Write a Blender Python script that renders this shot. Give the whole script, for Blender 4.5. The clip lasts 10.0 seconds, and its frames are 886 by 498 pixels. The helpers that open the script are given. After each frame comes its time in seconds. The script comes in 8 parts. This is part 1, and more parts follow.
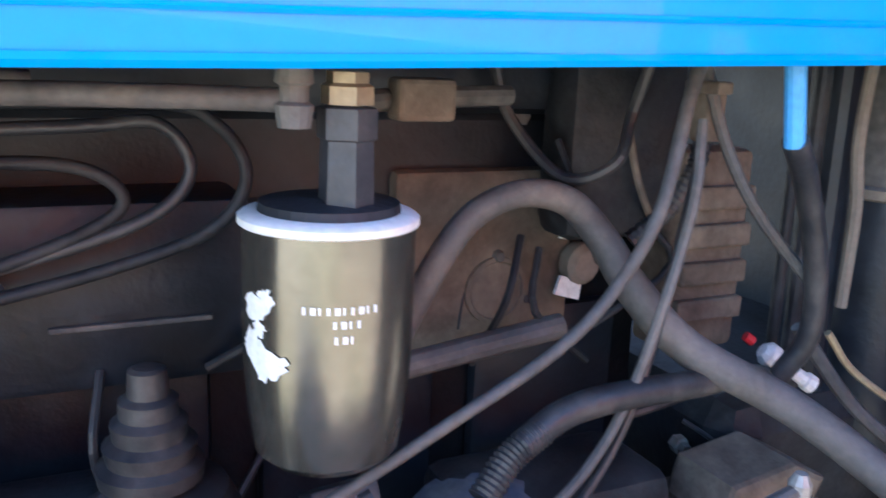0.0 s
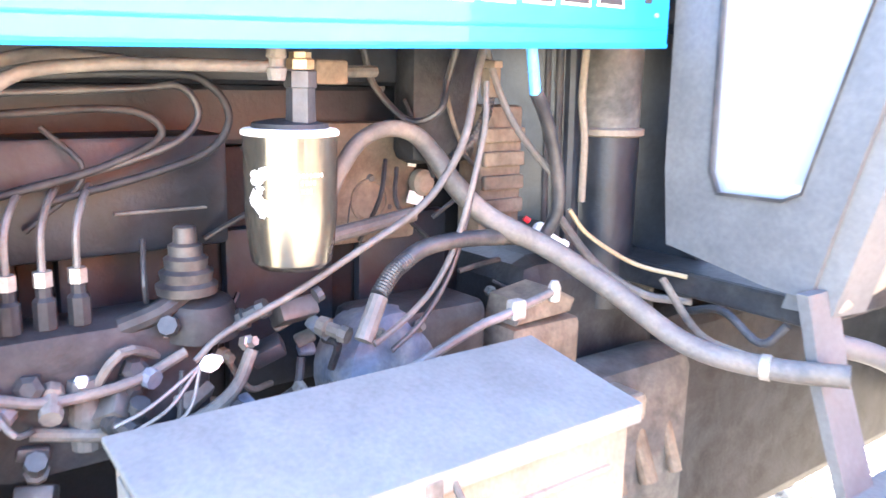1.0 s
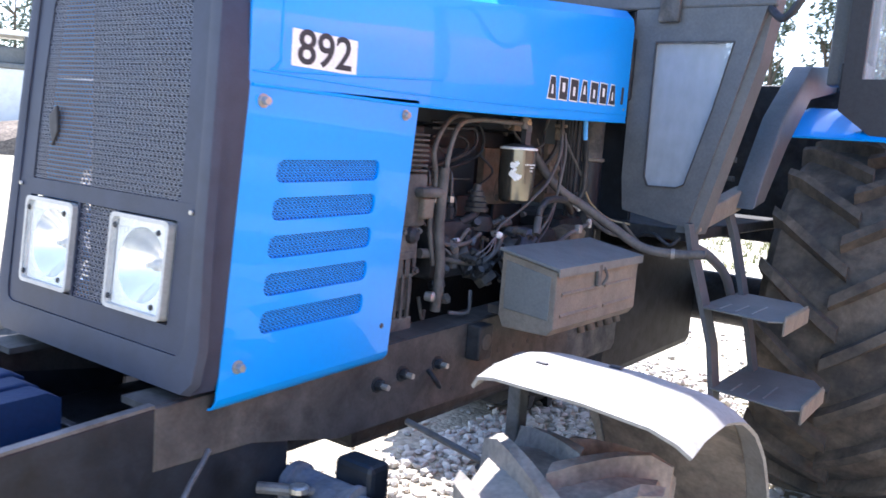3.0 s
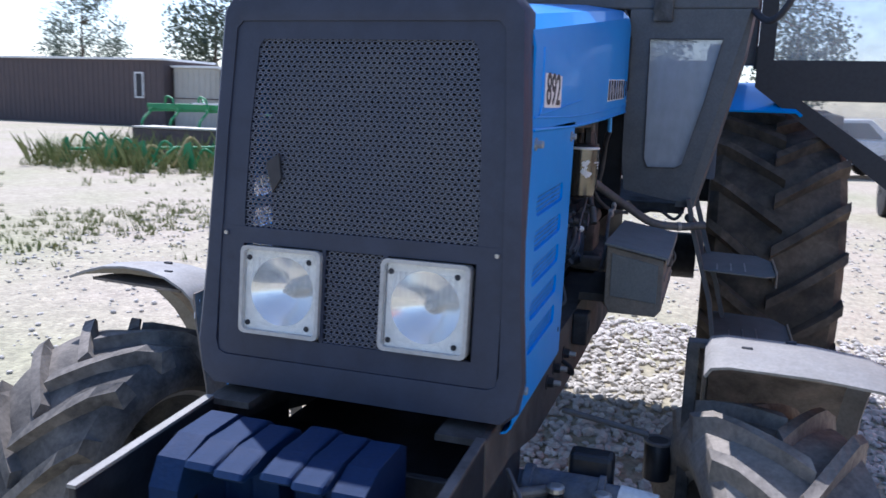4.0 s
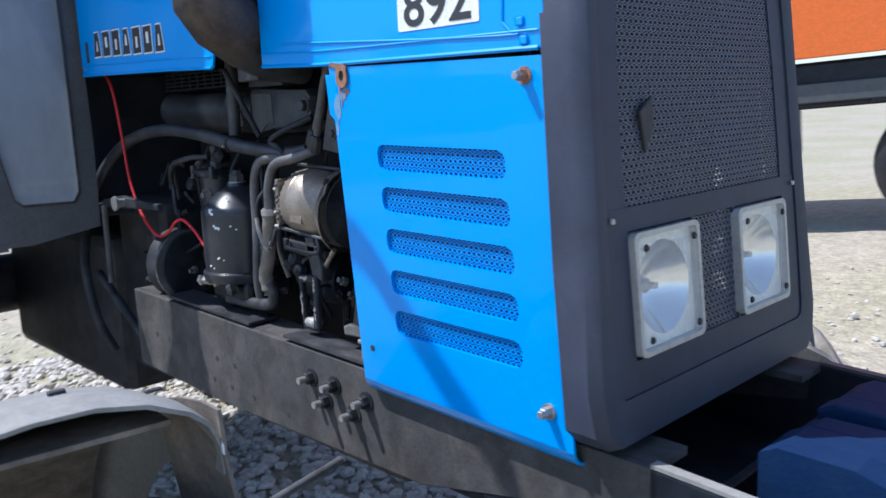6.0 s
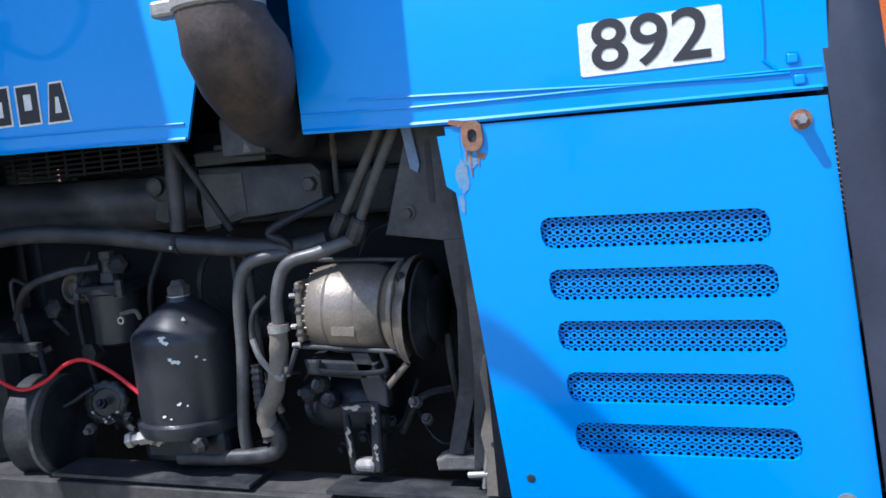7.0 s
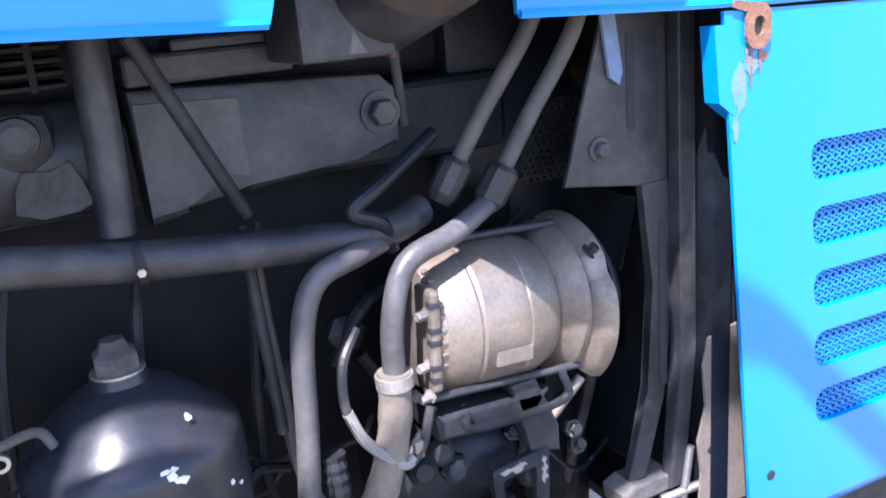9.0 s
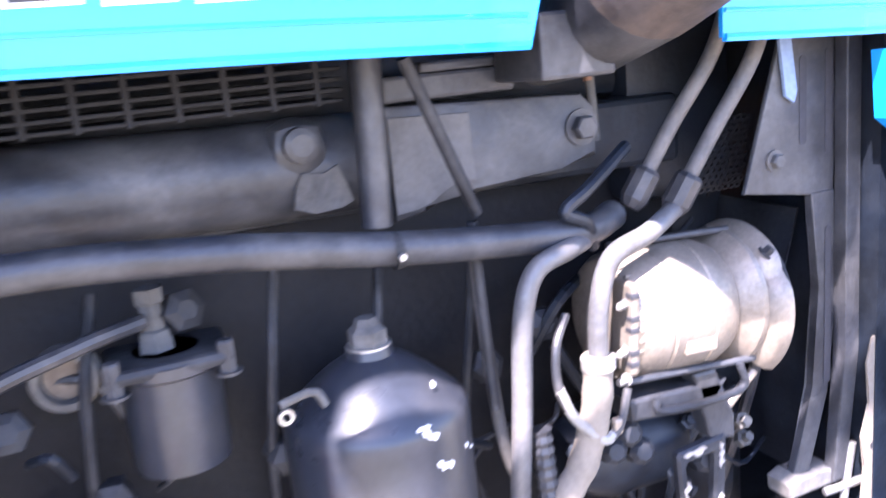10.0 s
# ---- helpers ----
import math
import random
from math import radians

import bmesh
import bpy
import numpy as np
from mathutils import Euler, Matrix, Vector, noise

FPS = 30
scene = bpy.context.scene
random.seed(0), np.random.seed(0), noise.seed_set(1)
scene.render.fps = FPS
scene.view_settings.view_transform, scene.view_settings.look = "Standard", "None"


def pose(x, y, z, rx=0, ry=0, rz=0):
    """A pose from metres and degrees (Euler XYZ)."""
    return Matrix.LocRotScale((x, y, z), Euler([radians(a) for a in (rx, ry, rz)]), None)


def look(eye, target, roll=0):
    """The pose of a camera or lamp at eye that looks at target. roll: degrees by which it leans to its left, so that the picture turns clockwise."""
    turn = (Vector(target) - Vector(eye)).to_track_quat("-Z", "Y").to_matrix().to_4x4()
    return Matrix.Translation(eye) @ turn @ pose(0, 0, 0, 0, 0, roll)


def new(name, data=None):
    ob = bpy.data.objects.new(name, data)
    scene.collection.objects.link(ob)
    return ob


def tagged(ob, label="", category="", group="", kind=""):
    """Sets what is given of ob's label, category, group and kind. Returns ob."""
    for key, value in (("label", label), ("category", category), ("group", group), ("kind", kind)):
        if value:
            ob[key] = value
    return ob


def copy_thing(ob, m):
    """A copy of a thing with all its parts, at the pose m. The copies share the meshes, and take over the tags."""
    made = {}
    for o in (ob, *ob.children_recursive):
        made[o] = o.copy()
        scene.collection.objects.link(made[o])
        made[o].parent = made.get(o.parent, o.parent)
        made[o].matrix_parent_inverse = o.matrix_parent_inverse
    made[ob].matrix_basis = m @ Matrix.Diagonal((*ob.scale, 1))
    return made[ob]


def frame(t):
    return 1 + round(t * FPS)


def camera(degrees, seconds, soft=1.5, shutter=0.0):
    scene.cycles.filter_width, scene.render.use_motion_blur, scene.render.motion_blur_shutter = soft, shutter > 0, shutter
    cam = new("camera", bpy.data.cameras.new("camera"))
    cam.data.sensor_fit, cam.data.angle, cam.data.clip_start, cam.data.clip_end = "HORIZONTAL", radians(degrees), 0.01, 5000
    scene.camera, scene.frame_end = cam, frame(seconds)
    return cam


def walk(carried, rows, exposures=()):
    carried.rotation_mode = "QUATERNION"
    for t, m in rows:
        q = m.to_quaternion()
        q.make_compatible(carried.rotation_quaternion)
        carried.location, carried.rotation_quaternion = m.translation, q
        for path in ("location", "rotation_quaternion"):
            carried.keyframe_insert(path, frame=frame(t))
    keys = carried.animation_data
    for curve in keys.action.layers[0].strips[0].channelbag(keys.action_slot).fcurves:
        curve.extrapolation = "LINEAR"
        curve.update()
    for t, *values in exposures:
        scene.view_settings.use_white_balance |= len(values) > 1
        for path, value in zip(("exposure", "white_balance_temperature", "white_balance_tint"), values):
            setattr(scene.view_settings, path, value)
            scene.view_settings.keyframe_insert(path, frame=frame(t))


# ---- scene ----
# ---- camera ----
cam = camera(56.7, 10.0, shutter=0.2)
PATH = [
    (0, (0.724, 1.027, 1.46), (-1.024, 1.882, 0.997), 2.5),
    (0.2, (0.751, 1.041, 1.444), (-0.963, 1.959, 0.976), 1.7),
    (0.4, (0.792, 1.022, 1.439), (-0.884, 1.994, 0.941), 1.4),
    (0.5, (0.832, 1.004, 1.435), (-0.846, 1.973, 0.94), 1.0),
    (1, (1.088, 0.75, 1.427), (-0.455, 1.954, 1.013), 1.3),
    (1.5, (1.385, 0.404, 1.461), (-0.068, 1.724, 1.081), 3.0),
    (2, (1.636, 0.02, 1.408), (0.204, 1.373, 1.06), 2.6),
    (2.2, (1.652, -0.163, 1.4), (0.275, 1.241, 1.033), 3.1),
    (2.5, (1.641, -0.459, 1.394), (0.35, 1.026, 1.036), 3.9),
    (2.7, (1.598, -0.634, 1.385), (0.36, 0.902, 1.058), 4.1),
    (3, (1.47, -0.85, 1.366), (0.318, 0.765, 1.107), 4.4),
    (3.2, (1.341, -1.009, 1.375), (0.269, 0.663, 1.139), 4.6),
    (4.3, (0.279, -1.437, 1.507), (-0.052, 0.49, 1.084), 2.5),
    (4.4, (0.143, -1.397, 1.497), (-0.089, 0.54, 1.058), 2.9),
    (4.5, (0.04, -1.406, 1.482), (-0.132, 0.538, 1.042), 2.0),
    (4.8, (-0.267, -1.415, 1.468), (-0.129, 0.516, 0.965), 0.6),
    (5, (-0.422, -1.345, 1.492), (-0.109, 0.551, 0.937), -0.0),
    (5.2, (-0.596, -1.247, 1.487), (-0.069, 0.605, 0.947), 0.3),
    (6.3, (-1.374, -0.3, 1.355), (0.219, 0.881, 1.096), -4.2),
    (6.5, (-1.427, -0.109, 1.363), (0.287, 0.896, 1.133), -4.7),
    (6.7, (-1.436, 0.073, 1.382), (0.369, 0.909, 1.173), -4.7),
    (7, (-1.423, 0.279, 1.401), (0.467, 0.899, 1.197), -5.5),
    (7.5, (-1.37, 0.633, 1.389), (0.607, 0.803, 1.145), -5.0),
    (8, (-1.187, 0.914, 1.438), (0.766, 0.71, 1.058), -4.5),
    (8.5, (-1.021, 1.098, 1.446), (0.838, 0.552, 0.952), -4.9),
    (9, (-0.889, 1.195, 1.482), (0.833, 0.356, 0.906), -5.1),
    (9.5, (-0.778, 1.148, 1.488), (1.034, 0.385, 1.124), -5.9),
    (10, (-0.927, 1.371, 1.474), (0.88, 0.644, 1.023), -5.7),
]
# exposure of the clip's camera along the way
EXPOSURES = [(0, 2.7, 5600, 12), (0.2, 2.95, 5600, 12), (0.3, 3.25, 5600, 14), (0.5, 3.63, 5650, 17), (0.7, 3.95, 6050, 17), (1.0, 4.75, 6700, 17), (1.5, 4.2, 6700, 21), (2.0, 3.4, 6500, 21), (2.5, 2.75, 6200, 21), (3.0, 2.03, 5900, 17), (3.2, 1.7, 5700, 17),
             (4.3, 0.45, 5500, 18), (5.2, 0.45, 5500, 14), (6.3, 0.42, 5500, 12), (7.0, 0.43, 5500, 13), (7.5, 0.7, 5500, 13), (8.0, 1.2, 5600, 14), (8.5, 1.55, 5700, 18), (9.0, 1.6, 5700, 26), (9.5, 2.4, 5700, 36), (10.0, 3.05, 5900, 32)]
walk(cam, [(t, look(eye, target, roll)) for t, eye, target, roll in PATH], EXPOSURES)

# ---- world and sun ----
SUN = Vector((-0.85, 1.0, 2.15)).normalized()
world = bpy.data.worlds.new("world")
scene.world = world
world.use_nodes = True
_sky = world.node_tree.nodes.new("ShaderNodeTexSky")
_sky.sky_type, _sky.sun_disc = "NISHITA", False
_sky.sun_elevation = math.asin(SUN.z)
_sky.sun_rotation = math.atan2(SUN.x, SUN.y)
_sky.dust_density, _sky.air_density = 0.8, 1.0
world.node_tree.links.new(_sky.outputs[0], world.node_tree.nodes["Background"].inputs[0])
world.node_tree.nodes["Background"].inputs[1].default_value = 0.15
_sun = bpy.data.lights.new("sun", "SUN")
_sun.energy, _sun.angle, _sun.color = 5.0, radians(0.55), (1.0, 0.94, 0.85)
_sun_ob = new("sun", _sun)
_sun_ob.matrix_world = look(SUN * 50, (0, 0, 0))

# ---- materials ----
MATS = {}


def mat(name, base, rough=0.5, metal=0.0, spot=None, amount=0.4, scale=18.0, grain=160.0, bump=0.15, coat=0.0, rand=0.0, thresh=0.5, grime=0.0, spec=0.5, speck=0.28):
    """A surface: a base colour, patches of a second colour, fine grain and relief."""
    if name in MATS:
        return MATS[name]
    m = bpy.data.materials.new(name)
    m.use_nodes = True
    nt = m.node_tree
    n, l = nt.nodes, nt.links
    b = n["Principled BSDF"]
    b.inputs["Roughness"].default_value, b.inputs["Metallic"].default_value = rough, metal
    b.inputs["Coat Weight"].default_value, b.inputs["Specular IOR Level"].default_value = coat, spec
    tc = n.new("ShaderNodeTexCoord")
    big, fine = n.new("ShaderNodeTexNoise"), n.new("ShaderNodeTexNoise")
    big.inputs["Scale"].default_value, big.inputs["Detail"].default_value = scale, 6
    big.inputs["Roughness"].default_value = 0.62
    fine.inputs["Scale"].default_value, fine.inputs["Detail"].default_value = grain, 4
    l.new(tc.outputs["Object"], big.inputs["Vector"])
    l.new(tc.outputs["Object"], fine.inputs["Vector"])
    ramp = n.new("ShaderNodeValToRGB")
    ramp.color_ramp.elements[0].position, ramp.color_ramp.elements[1].position = thresh - 0.08, thresh + 0.2
    ramp.color_ramp.elements[0].color, ramp.color_ramp.elements[1].color = (0, 0, 0, 1), (amount, amount, amount, 1)
    l.new(big.outputs["Fac"], ramp.inputs["Fac"])
    mix = n.new("ShaderNodeMixRGB")
    mix.inputs[1].default_value = (*base, 1)
    mix.inputs[2].default_value = (*(spot or [c * 0.7 for c in base]), 1)
    l.new(ramp.outputs["Color"], mix.inputs[0])
    mul = n.new("ShaderNodeMixRGB")
    mul.blend_type, mul.inputs[0].default_value = "MULTIPLY", 1.0
    g2 = n.new("ShaderNodeMapRange")
    g2.inputs["To Min"].default_value, g2.inputs["To Max"].default_value = 1 - speck, 1 + speck
    l.new(fine.outputs["Fac"], g2.inputs["Value"])
    l.new(mix.outputs[0], mul.inputs[1])
    last = g2.outputs[0]
    if grime:
        geo, blot, gm, mm = n.new("ShaderNodeNewGeometry"), n.new("ShaderNodeTexNoise"), n.new("ShaderNodeMapRange"), n.new("ShaderNodeMath")
        blot.inputs["Scale"].default_value, blot.inputs["Detail"].default_value = 13, 7
        blot.inputs["Roughness"].default_value, blot.inputs["Distortion"].default_value = 0.66, 0.4
        gm.inputs["From Min"].default_value, gm.inputs["From Max"].default_value = 0.34, 0.60
        gm.inputs["To Min"].default_value, gm.inputs["To Max"].default_value = 1 - grime, 1 + grime * 0.35
        mm.operation = "MULTIPLY"
        l.new(geo.outputs["Position"], blot.inputs["Vector"])
        l.new(blot.outputs["Fac"], gm.inputs["Value"])
        l.new(last, mm.inputs[0])
        l.new(gm.outputs[0], mm.inputs[1])
        last = mm.outputs[0]
    if rand:
        oi, mr, mm = n.new("ShaderNodeObjectInfo"), n.new("ShaderNodeMapRange"), n.new("ShaderNodeMath")
        mr.inputs["To Min"].default_value, mr.inputs["To Max"].default_value = 1 - rand, 1 + rand
        mm.operation = "MULTIPLY"
        l.new(oi.outputs["Random"], mr.inputs["Value"])
        l.new(mr.outputs[0], mm.inputs[0])
        l.new(last, mm.inputs[1])
        last = mm.outputs[0]
    l.new(last, mul.inputs[2])
    l.new(mul.outputs[0], b.inputs["Base Color"])
    rr = n.new("ShaderNodeMapRange")
    rr.inputs["To Min"].default_value, rr.inputs["To Max"].default_value = max(rough - 0.12, 0.03), min(rough + 0.22, 1)
    l.new(big.outputs["Fac"], rr.inputs["Value"])
    l.new(rr.outputs[0], b.inputs["Roughness"])
    bp = n.new("ShaderNodeBump")
    bp.inputs["Strength"].default_value, bp.inputs["Distance"].default_value = bump, 0.002
    add = n.new("ShaderNodeMath")
    add.operation = "ADD"
    l.new(big.outputs["Fac"], add.inputs[0])
    l.new(fine.outputs["Fac"], add.inputs[1])
    l.new(add.outputs[0], bp.inputs["Height"])
    l.new(bp.outputs[0], b.inputs["Normal"])
    MATS[name] = m
    return m


BLUE = mat("blue_paint", (0.001, 0.285, 0.82), 0.36, 0, (0.004, 0.32, 0.80), 0.10, 1.6, 90, 0.025, coat=0.35, speck=0.06)
LOUVRE = mat("blue_louvre_sheet", (0.008, 0.24, 0.74), 0.45, 0, (0.015, 0.27, 0.72), 0.2, 8, 90, 0.05)
BLUE_OLD = mat("worn_blue_paint", (0.002, 0.018, 0.066), 0.65, 0, (0.008, 0.026, 0.066), 0.6, 9, 120, 0.35, spec=0.2)
PLASTIC = mat("dark_grey_plastic", (0.024, 0.030, 0.053), 0.55, 0, (0.060, 0.068, 0.095), 0.4, 4, 220, 0.1, grime=0.2, speck=0.15)
MESH = mat("black_steel_mesh", (0.094, 0.103, 0.138), 0.42, 0.1, (0.14, 0.142, 0.155), 0.6, 9, 150, 0.1)
CENTRI = mat("dusty_black_can_paint", (0.022, 0.0255, 0.034), 0.27, 0, (0.050, 0.046, 0.042), 0.5, 9, 120, 0.05, grime=0.12)
HUB = mat("dusty_blue_casting", (0.075, 0.095, 0.135), 0.8, 0, (0.20, 0.19, 0.175), 0.8, 14, 120, 0.4, grime=0.5)
# engine blacks lean blue: sky tint on shaded parts is in the colour
BLACK = mat("black_engine_paint", (0.0080, 0.0115, 0.0180), 0.42, 0, (0.0215, 0.0265, 0.0335), 0.55, 14, 120, 0.35, grime=0.55, spec=0.4)
OILY = mat("oil_black_casting", (0.0066, 0.0073, 0.0095), 0.5, 0, (0.020, 0.0195, 0.019), 0.5, 11, 90, 0.6, grime=0.25, spec=0.2)
DARK = mat("grimy_iron", (0.0185, 0.0208, 0.0260), 0.55, 0.1, (0.055, 0.0545, 0.053), 0.6, 16, 140, 0.5, grime=0.6, spec=0.35)
DUSTY = mat("dusty_cast_iron", (0.074, 0.0745, 0.074), 0.85, 0, (0.185, 0.167, 0.140), 0.7, 12, 130, 0.5, grime=0.5)
BROWN = mat("rusty_dusty_iron", (0.125, 0.097, 0.073), 0.88, 0, (0.21, 0.172, 0.130), 0.8, 11, 130, 0.5, grime=0.5)
FRAME = mat("dusty_frame_paint", (0.050, 0.048, 0.046), 0.7, 0, (0.112, 0.098, 0.083), 0.6, 7, 130, 0.4, grime=0.45)
TAN = mat("dusty_tan_sheet", (0.20, 0.170, 0.132), 0.85, 0, (0.13, 0.115, 0.10), 0.6, 9, 150, 0.3, grime=0.18)
BOXLID = mat("grey_sheet_steel", (0.138, 0.146, 0.142), 0.55, 0.1, (0.19, 0.19, 0.18), 0.4, 5, 150, 0.15, grime=0.15)
GREYCAB = mat("grey_cab_paint", (0.078, 0.084, 0.092), 0.5, 0, (0.125, 0.122, 0.115), 0.4, 4, 120, 0.12, grime=0.15)
ALU = mat("dusty_aluminium", (0.40, 0.38, 0.35), 0.5, 0.55, (0.27, 0.24, 0.21), 0.6, 20, 200, 0.3, grime=0.4)
STEEL = mat("bare_steel", (0.45, 0.45, 0.44), 0.4, 0.8, (0.28, 0.22, 0.17), 0.5, 40, 200, 0.2)
BRASS = mat("brass_fitting", (0.36, 0.29, 0.18), 0.45, 0.5, (0.25, 0.2, 0.13), 0.5, 60, 200, 0.2)
RUST = mat("orange_rust", (0.30, 0.155, 0.095), 0.9, 0, (0.11, 0.06, 0.04), 0.8, 55, 200, 0.6)
EXHAUST = mat("rusted_exhaust", (0.052, 0.042, 0.038), 0.6, 0.2, (0.13, 0.088, 0.06), 0.7, 9, 120, 0.4, grime=0.5)
RUBBER = mat("black_rubber_hose", (0.020, 0.0215, 0.026), 0.42, 0, (0.09, 0.0825, 0.075), 0.7, 25, 160, 0.3, grime=0.4)
DUSTHOSE = mat("dusty_hose", (0.086, 0.083, 0.082), 0.6, 0, (0.165, 0.143, 0.116), 0.6, 22, 160, 0.4, grime=0.4)
PIPE = mat("grey_metal_pipe", (0.122, 0.122, 0.126), 0.38, 0.2, (0.105, 0.091, 0.077), 0.6, 25, 170, 0.2, grime=0.4)
TYRE = mat("tyre_rubber", (0.018, 0.018, 0.02), 0.85, 0, (0.07, 0.06, 0.05), 0.55, 6, 80, 0.5)
TYRE_MUD = mat("muddy_tyre_rubber", (0.035, 0.0315, 0.028), 0.95, 0, (0.14, 0.108, 0.077), 0.85, 4, 60, 0.6, thresh=0.45, grime=0.4)
# dusty tyre of the right front wheel; its shade is in the colour
TYRE_SHADED = mat("dusty_tyre_rubber", (0.03, 0.029, 0.028), 0.9, 0, (0.22, 0.195, 0.165), 0.75, 5, 80, 0.5, thresh=0.44)
LUG = mat("tyre_lug_rubber", (0.04, 0.037, 0.034), 0.9, 0, (0.25, 0.22, 0.185), 0.8, 9, 80, 0.5, rand=0.15, thresh=0.42)
# dusty tyre of the left front wheel, with sunlight put into the colour
TYRE_SUNLIT = mat("sunlit_dusty_tyre_rubber", (0.085, 0.078, 0.069), 0.92, 0, (0.36, 0.32, 0.27), 0.8, 5, 80, 0.5, thresh=0.42)
# lugs of the right rear wheel; the shade there is in the colour
LUG_SHADED = mat("shaded_lug_rubber", (0.013, 0.013, 0.015), 0.85, 0, (0.05, 0.045, 0.038), 0.4, 8, 80, 0.5, rand=0.15)
WHITE = mat("white_paint", (0.72, 0.72, 0.70), 0.5, 0, (0.5, 0.46, 0.40), 0.45, 5, 90, 0.1)
STICKER = mat("white_sticker", (0.78, 0.78, 0.76), 0.5, 0, (0.55, 0.55, 0.52), 0.4, 60, 200, 0.05)
INK = mat("black_ink", (0.03, 0.03, 0.035), 0.6, 0, None, 0.3, 60, 200, 0.05)
FENDER = mat("pale_grey_fender", (0.245, 0.237, 0.222), 0.6, 0, (0.215, 0.197, 0.168), 0.5, 6, 110, 0.12, grime=0.15)
UNDER = mat("fender_underside", (0.16, 0.135, 0.11), 0.9, 0, (0.27, 0.22, 0.175), 0.7, 8, 90, 0.5, grime=0.4)
FILTER = mat("grey_green_filter_can", (0.185, 0.177, 0.152), 0.17, 0.85, (0.15, 0.128, 0.10), 0.5, 7, 90, 0.04)
ALTER = mat("dusty_alternator_alloy", (0.28, 0.238, 0.192), 0.38, 0.5, (0.19, 0.163, 0.132), 0.5, 18, 200, 0.25, grime=0.25)
GREYIRON = mat("dusty_grey_casting", (0.025, 0.0272, 0.033), 0.42, 0, (0.090, 0.088, 0.085), 0.75, 10, 120, 0.4, grime=0.5)
WORNGREY = mat("worn_grey_casting", (0.075, 0.075, 0.077), 0.5, 0, (0.03, 0.03, 0.032), 0.7, 26, 150, 0.3, thresh=0.56)
SCRAPED = mat("scraped_pale_blue_paint", (0.10, 0.27, 0.47), 0.6, 0, (0.28, 0.26, 0.24), 0.7, 60, 200, 0.2)
LAMPCREAM = mat("lamp_silver", (0.86, 0.84, 0.77), 0.4, 0.0, (0.6, 0.58, 0.52), 0.4, 30, 160, 0.05)
BEZEL = mat("pale_bezel_paint", (0.45, 0.44, 0.42), 0.4, 0.2, (0.32, 0.30, 0.27), 0.5, 30, 160, 0.1)
CREAM = mat("unpainted_chip", (0.75, 0.75, 0.72), 0.6, 0, None, 0.3, 60, 200, 0.1)
REDWIRE = mat("red_wire", (0.62, 0.02, 0.03), 0.45, 0, (0.4, 0.03, 0.03), 0.4, 40, 200, 0.05)
FADED = mat("faded_blue_rubber", (0.20, 0.28, 0.42), 0.7, 0, (0.12, 0.17, 0.28), 0.5, 30, 160, 0.2)
BLUETUBE = mat("light_blue_tube", (0.08, 0.36, 0.75), 0.5, 0, None, 0.3, 40, 200, 0.05)
ORANGE = mat("orange_paint", (0.85, 0.17, 0.02), 0.5, 0, (0.70, 0.16, 0.03), 0.5, 1.2, 60, 0.05)
YELLOW = mat("yellow_paint", (0.80, 0.42, 0.02), 0.5, 0, (0.6, 0.34, 0.05), 0.5, 2, 60, 0.05)
GREEN = mat("green_machine_paint", (0.02, 0.22, 0.075), 0.5, 0, (0.07, 0.22, 0.10), 0.5, 3, 60, 0.1)
RED = mat("red_machine_paint", (0.42, 0.035, 0.03), 0.55, 0, (0.30, 0.06, 0.05), 0.5, 3, 60, 0.1)
SHED = mat("dark_cladding", (0.085, 0.065, 0.065), 0.7, 0, (0.12, 0.09, 0.085), 0.6, 1.5, 30, 0.2)
CREAMDOOR = mat("cream_sheet_door", (0.42, 0.40, 0.35), 0.6, 0, (0.33, 0.30, 0.26), 0.5, 2, 40, 0.1)
SHADED_ASPHALT = mat("shaded_asphalt", (0.06, 0.06, 0.065), 0.9, 0, (0.10, 0.095, 0.09), 0.6, 1.5, 40, 0.5)
BARK = mat("bark", (0.11, 0.085, 0.06), 0.9, 0, None, 0.5, 4, 30, 0.6)
STRAW = mat("dry_straw", (0.42, 0.33, 0.15), 0.9, 0, None, 0.5, 3, 40, 0.3)


def part_matt_glass(name, color, share, vary=0.18):
    """A pane, part clear, part matt: a film of dust or a painted reflection."""
    m = bpy.data.materials.new(name)
    m.use_nodes = True
    n, l = m.node_tree.nodes, m.node_tree.links
    b = n["Principled BSDF"]
    b.inputs["Base Color"].default_value = (*color, 1)
    b.inputs["Roughness"].default_value = 0.25
    clear, mix = n.new("ShaderNodeBsdfTransparent"), n.new("ShaderNodeMixShader")
    nz, mr = n.new("ShaderNodeTexNoise"), n.new("ShaderNodeMapRange")
    nz.inputs["Scale"].default_value, nz.inputs["Detail"].default_value = 7, 5
    mr.inputs["To Min"].default_value, mr.inputs["To Max"].default_value = share - vary, share + vary
    l.new(nz.outputs["Fac"], mr.inputs["Value"])
    l.new(mr.outputs[0], mix.inputs[0])
    l.new(clear.outputs[0], mix.inputs[1])
    l.new(b.outputs[0], mix.inputs[2])
    l.new(mix.outputs[0], n["Material Output"].inputs["Surface"])
    return m


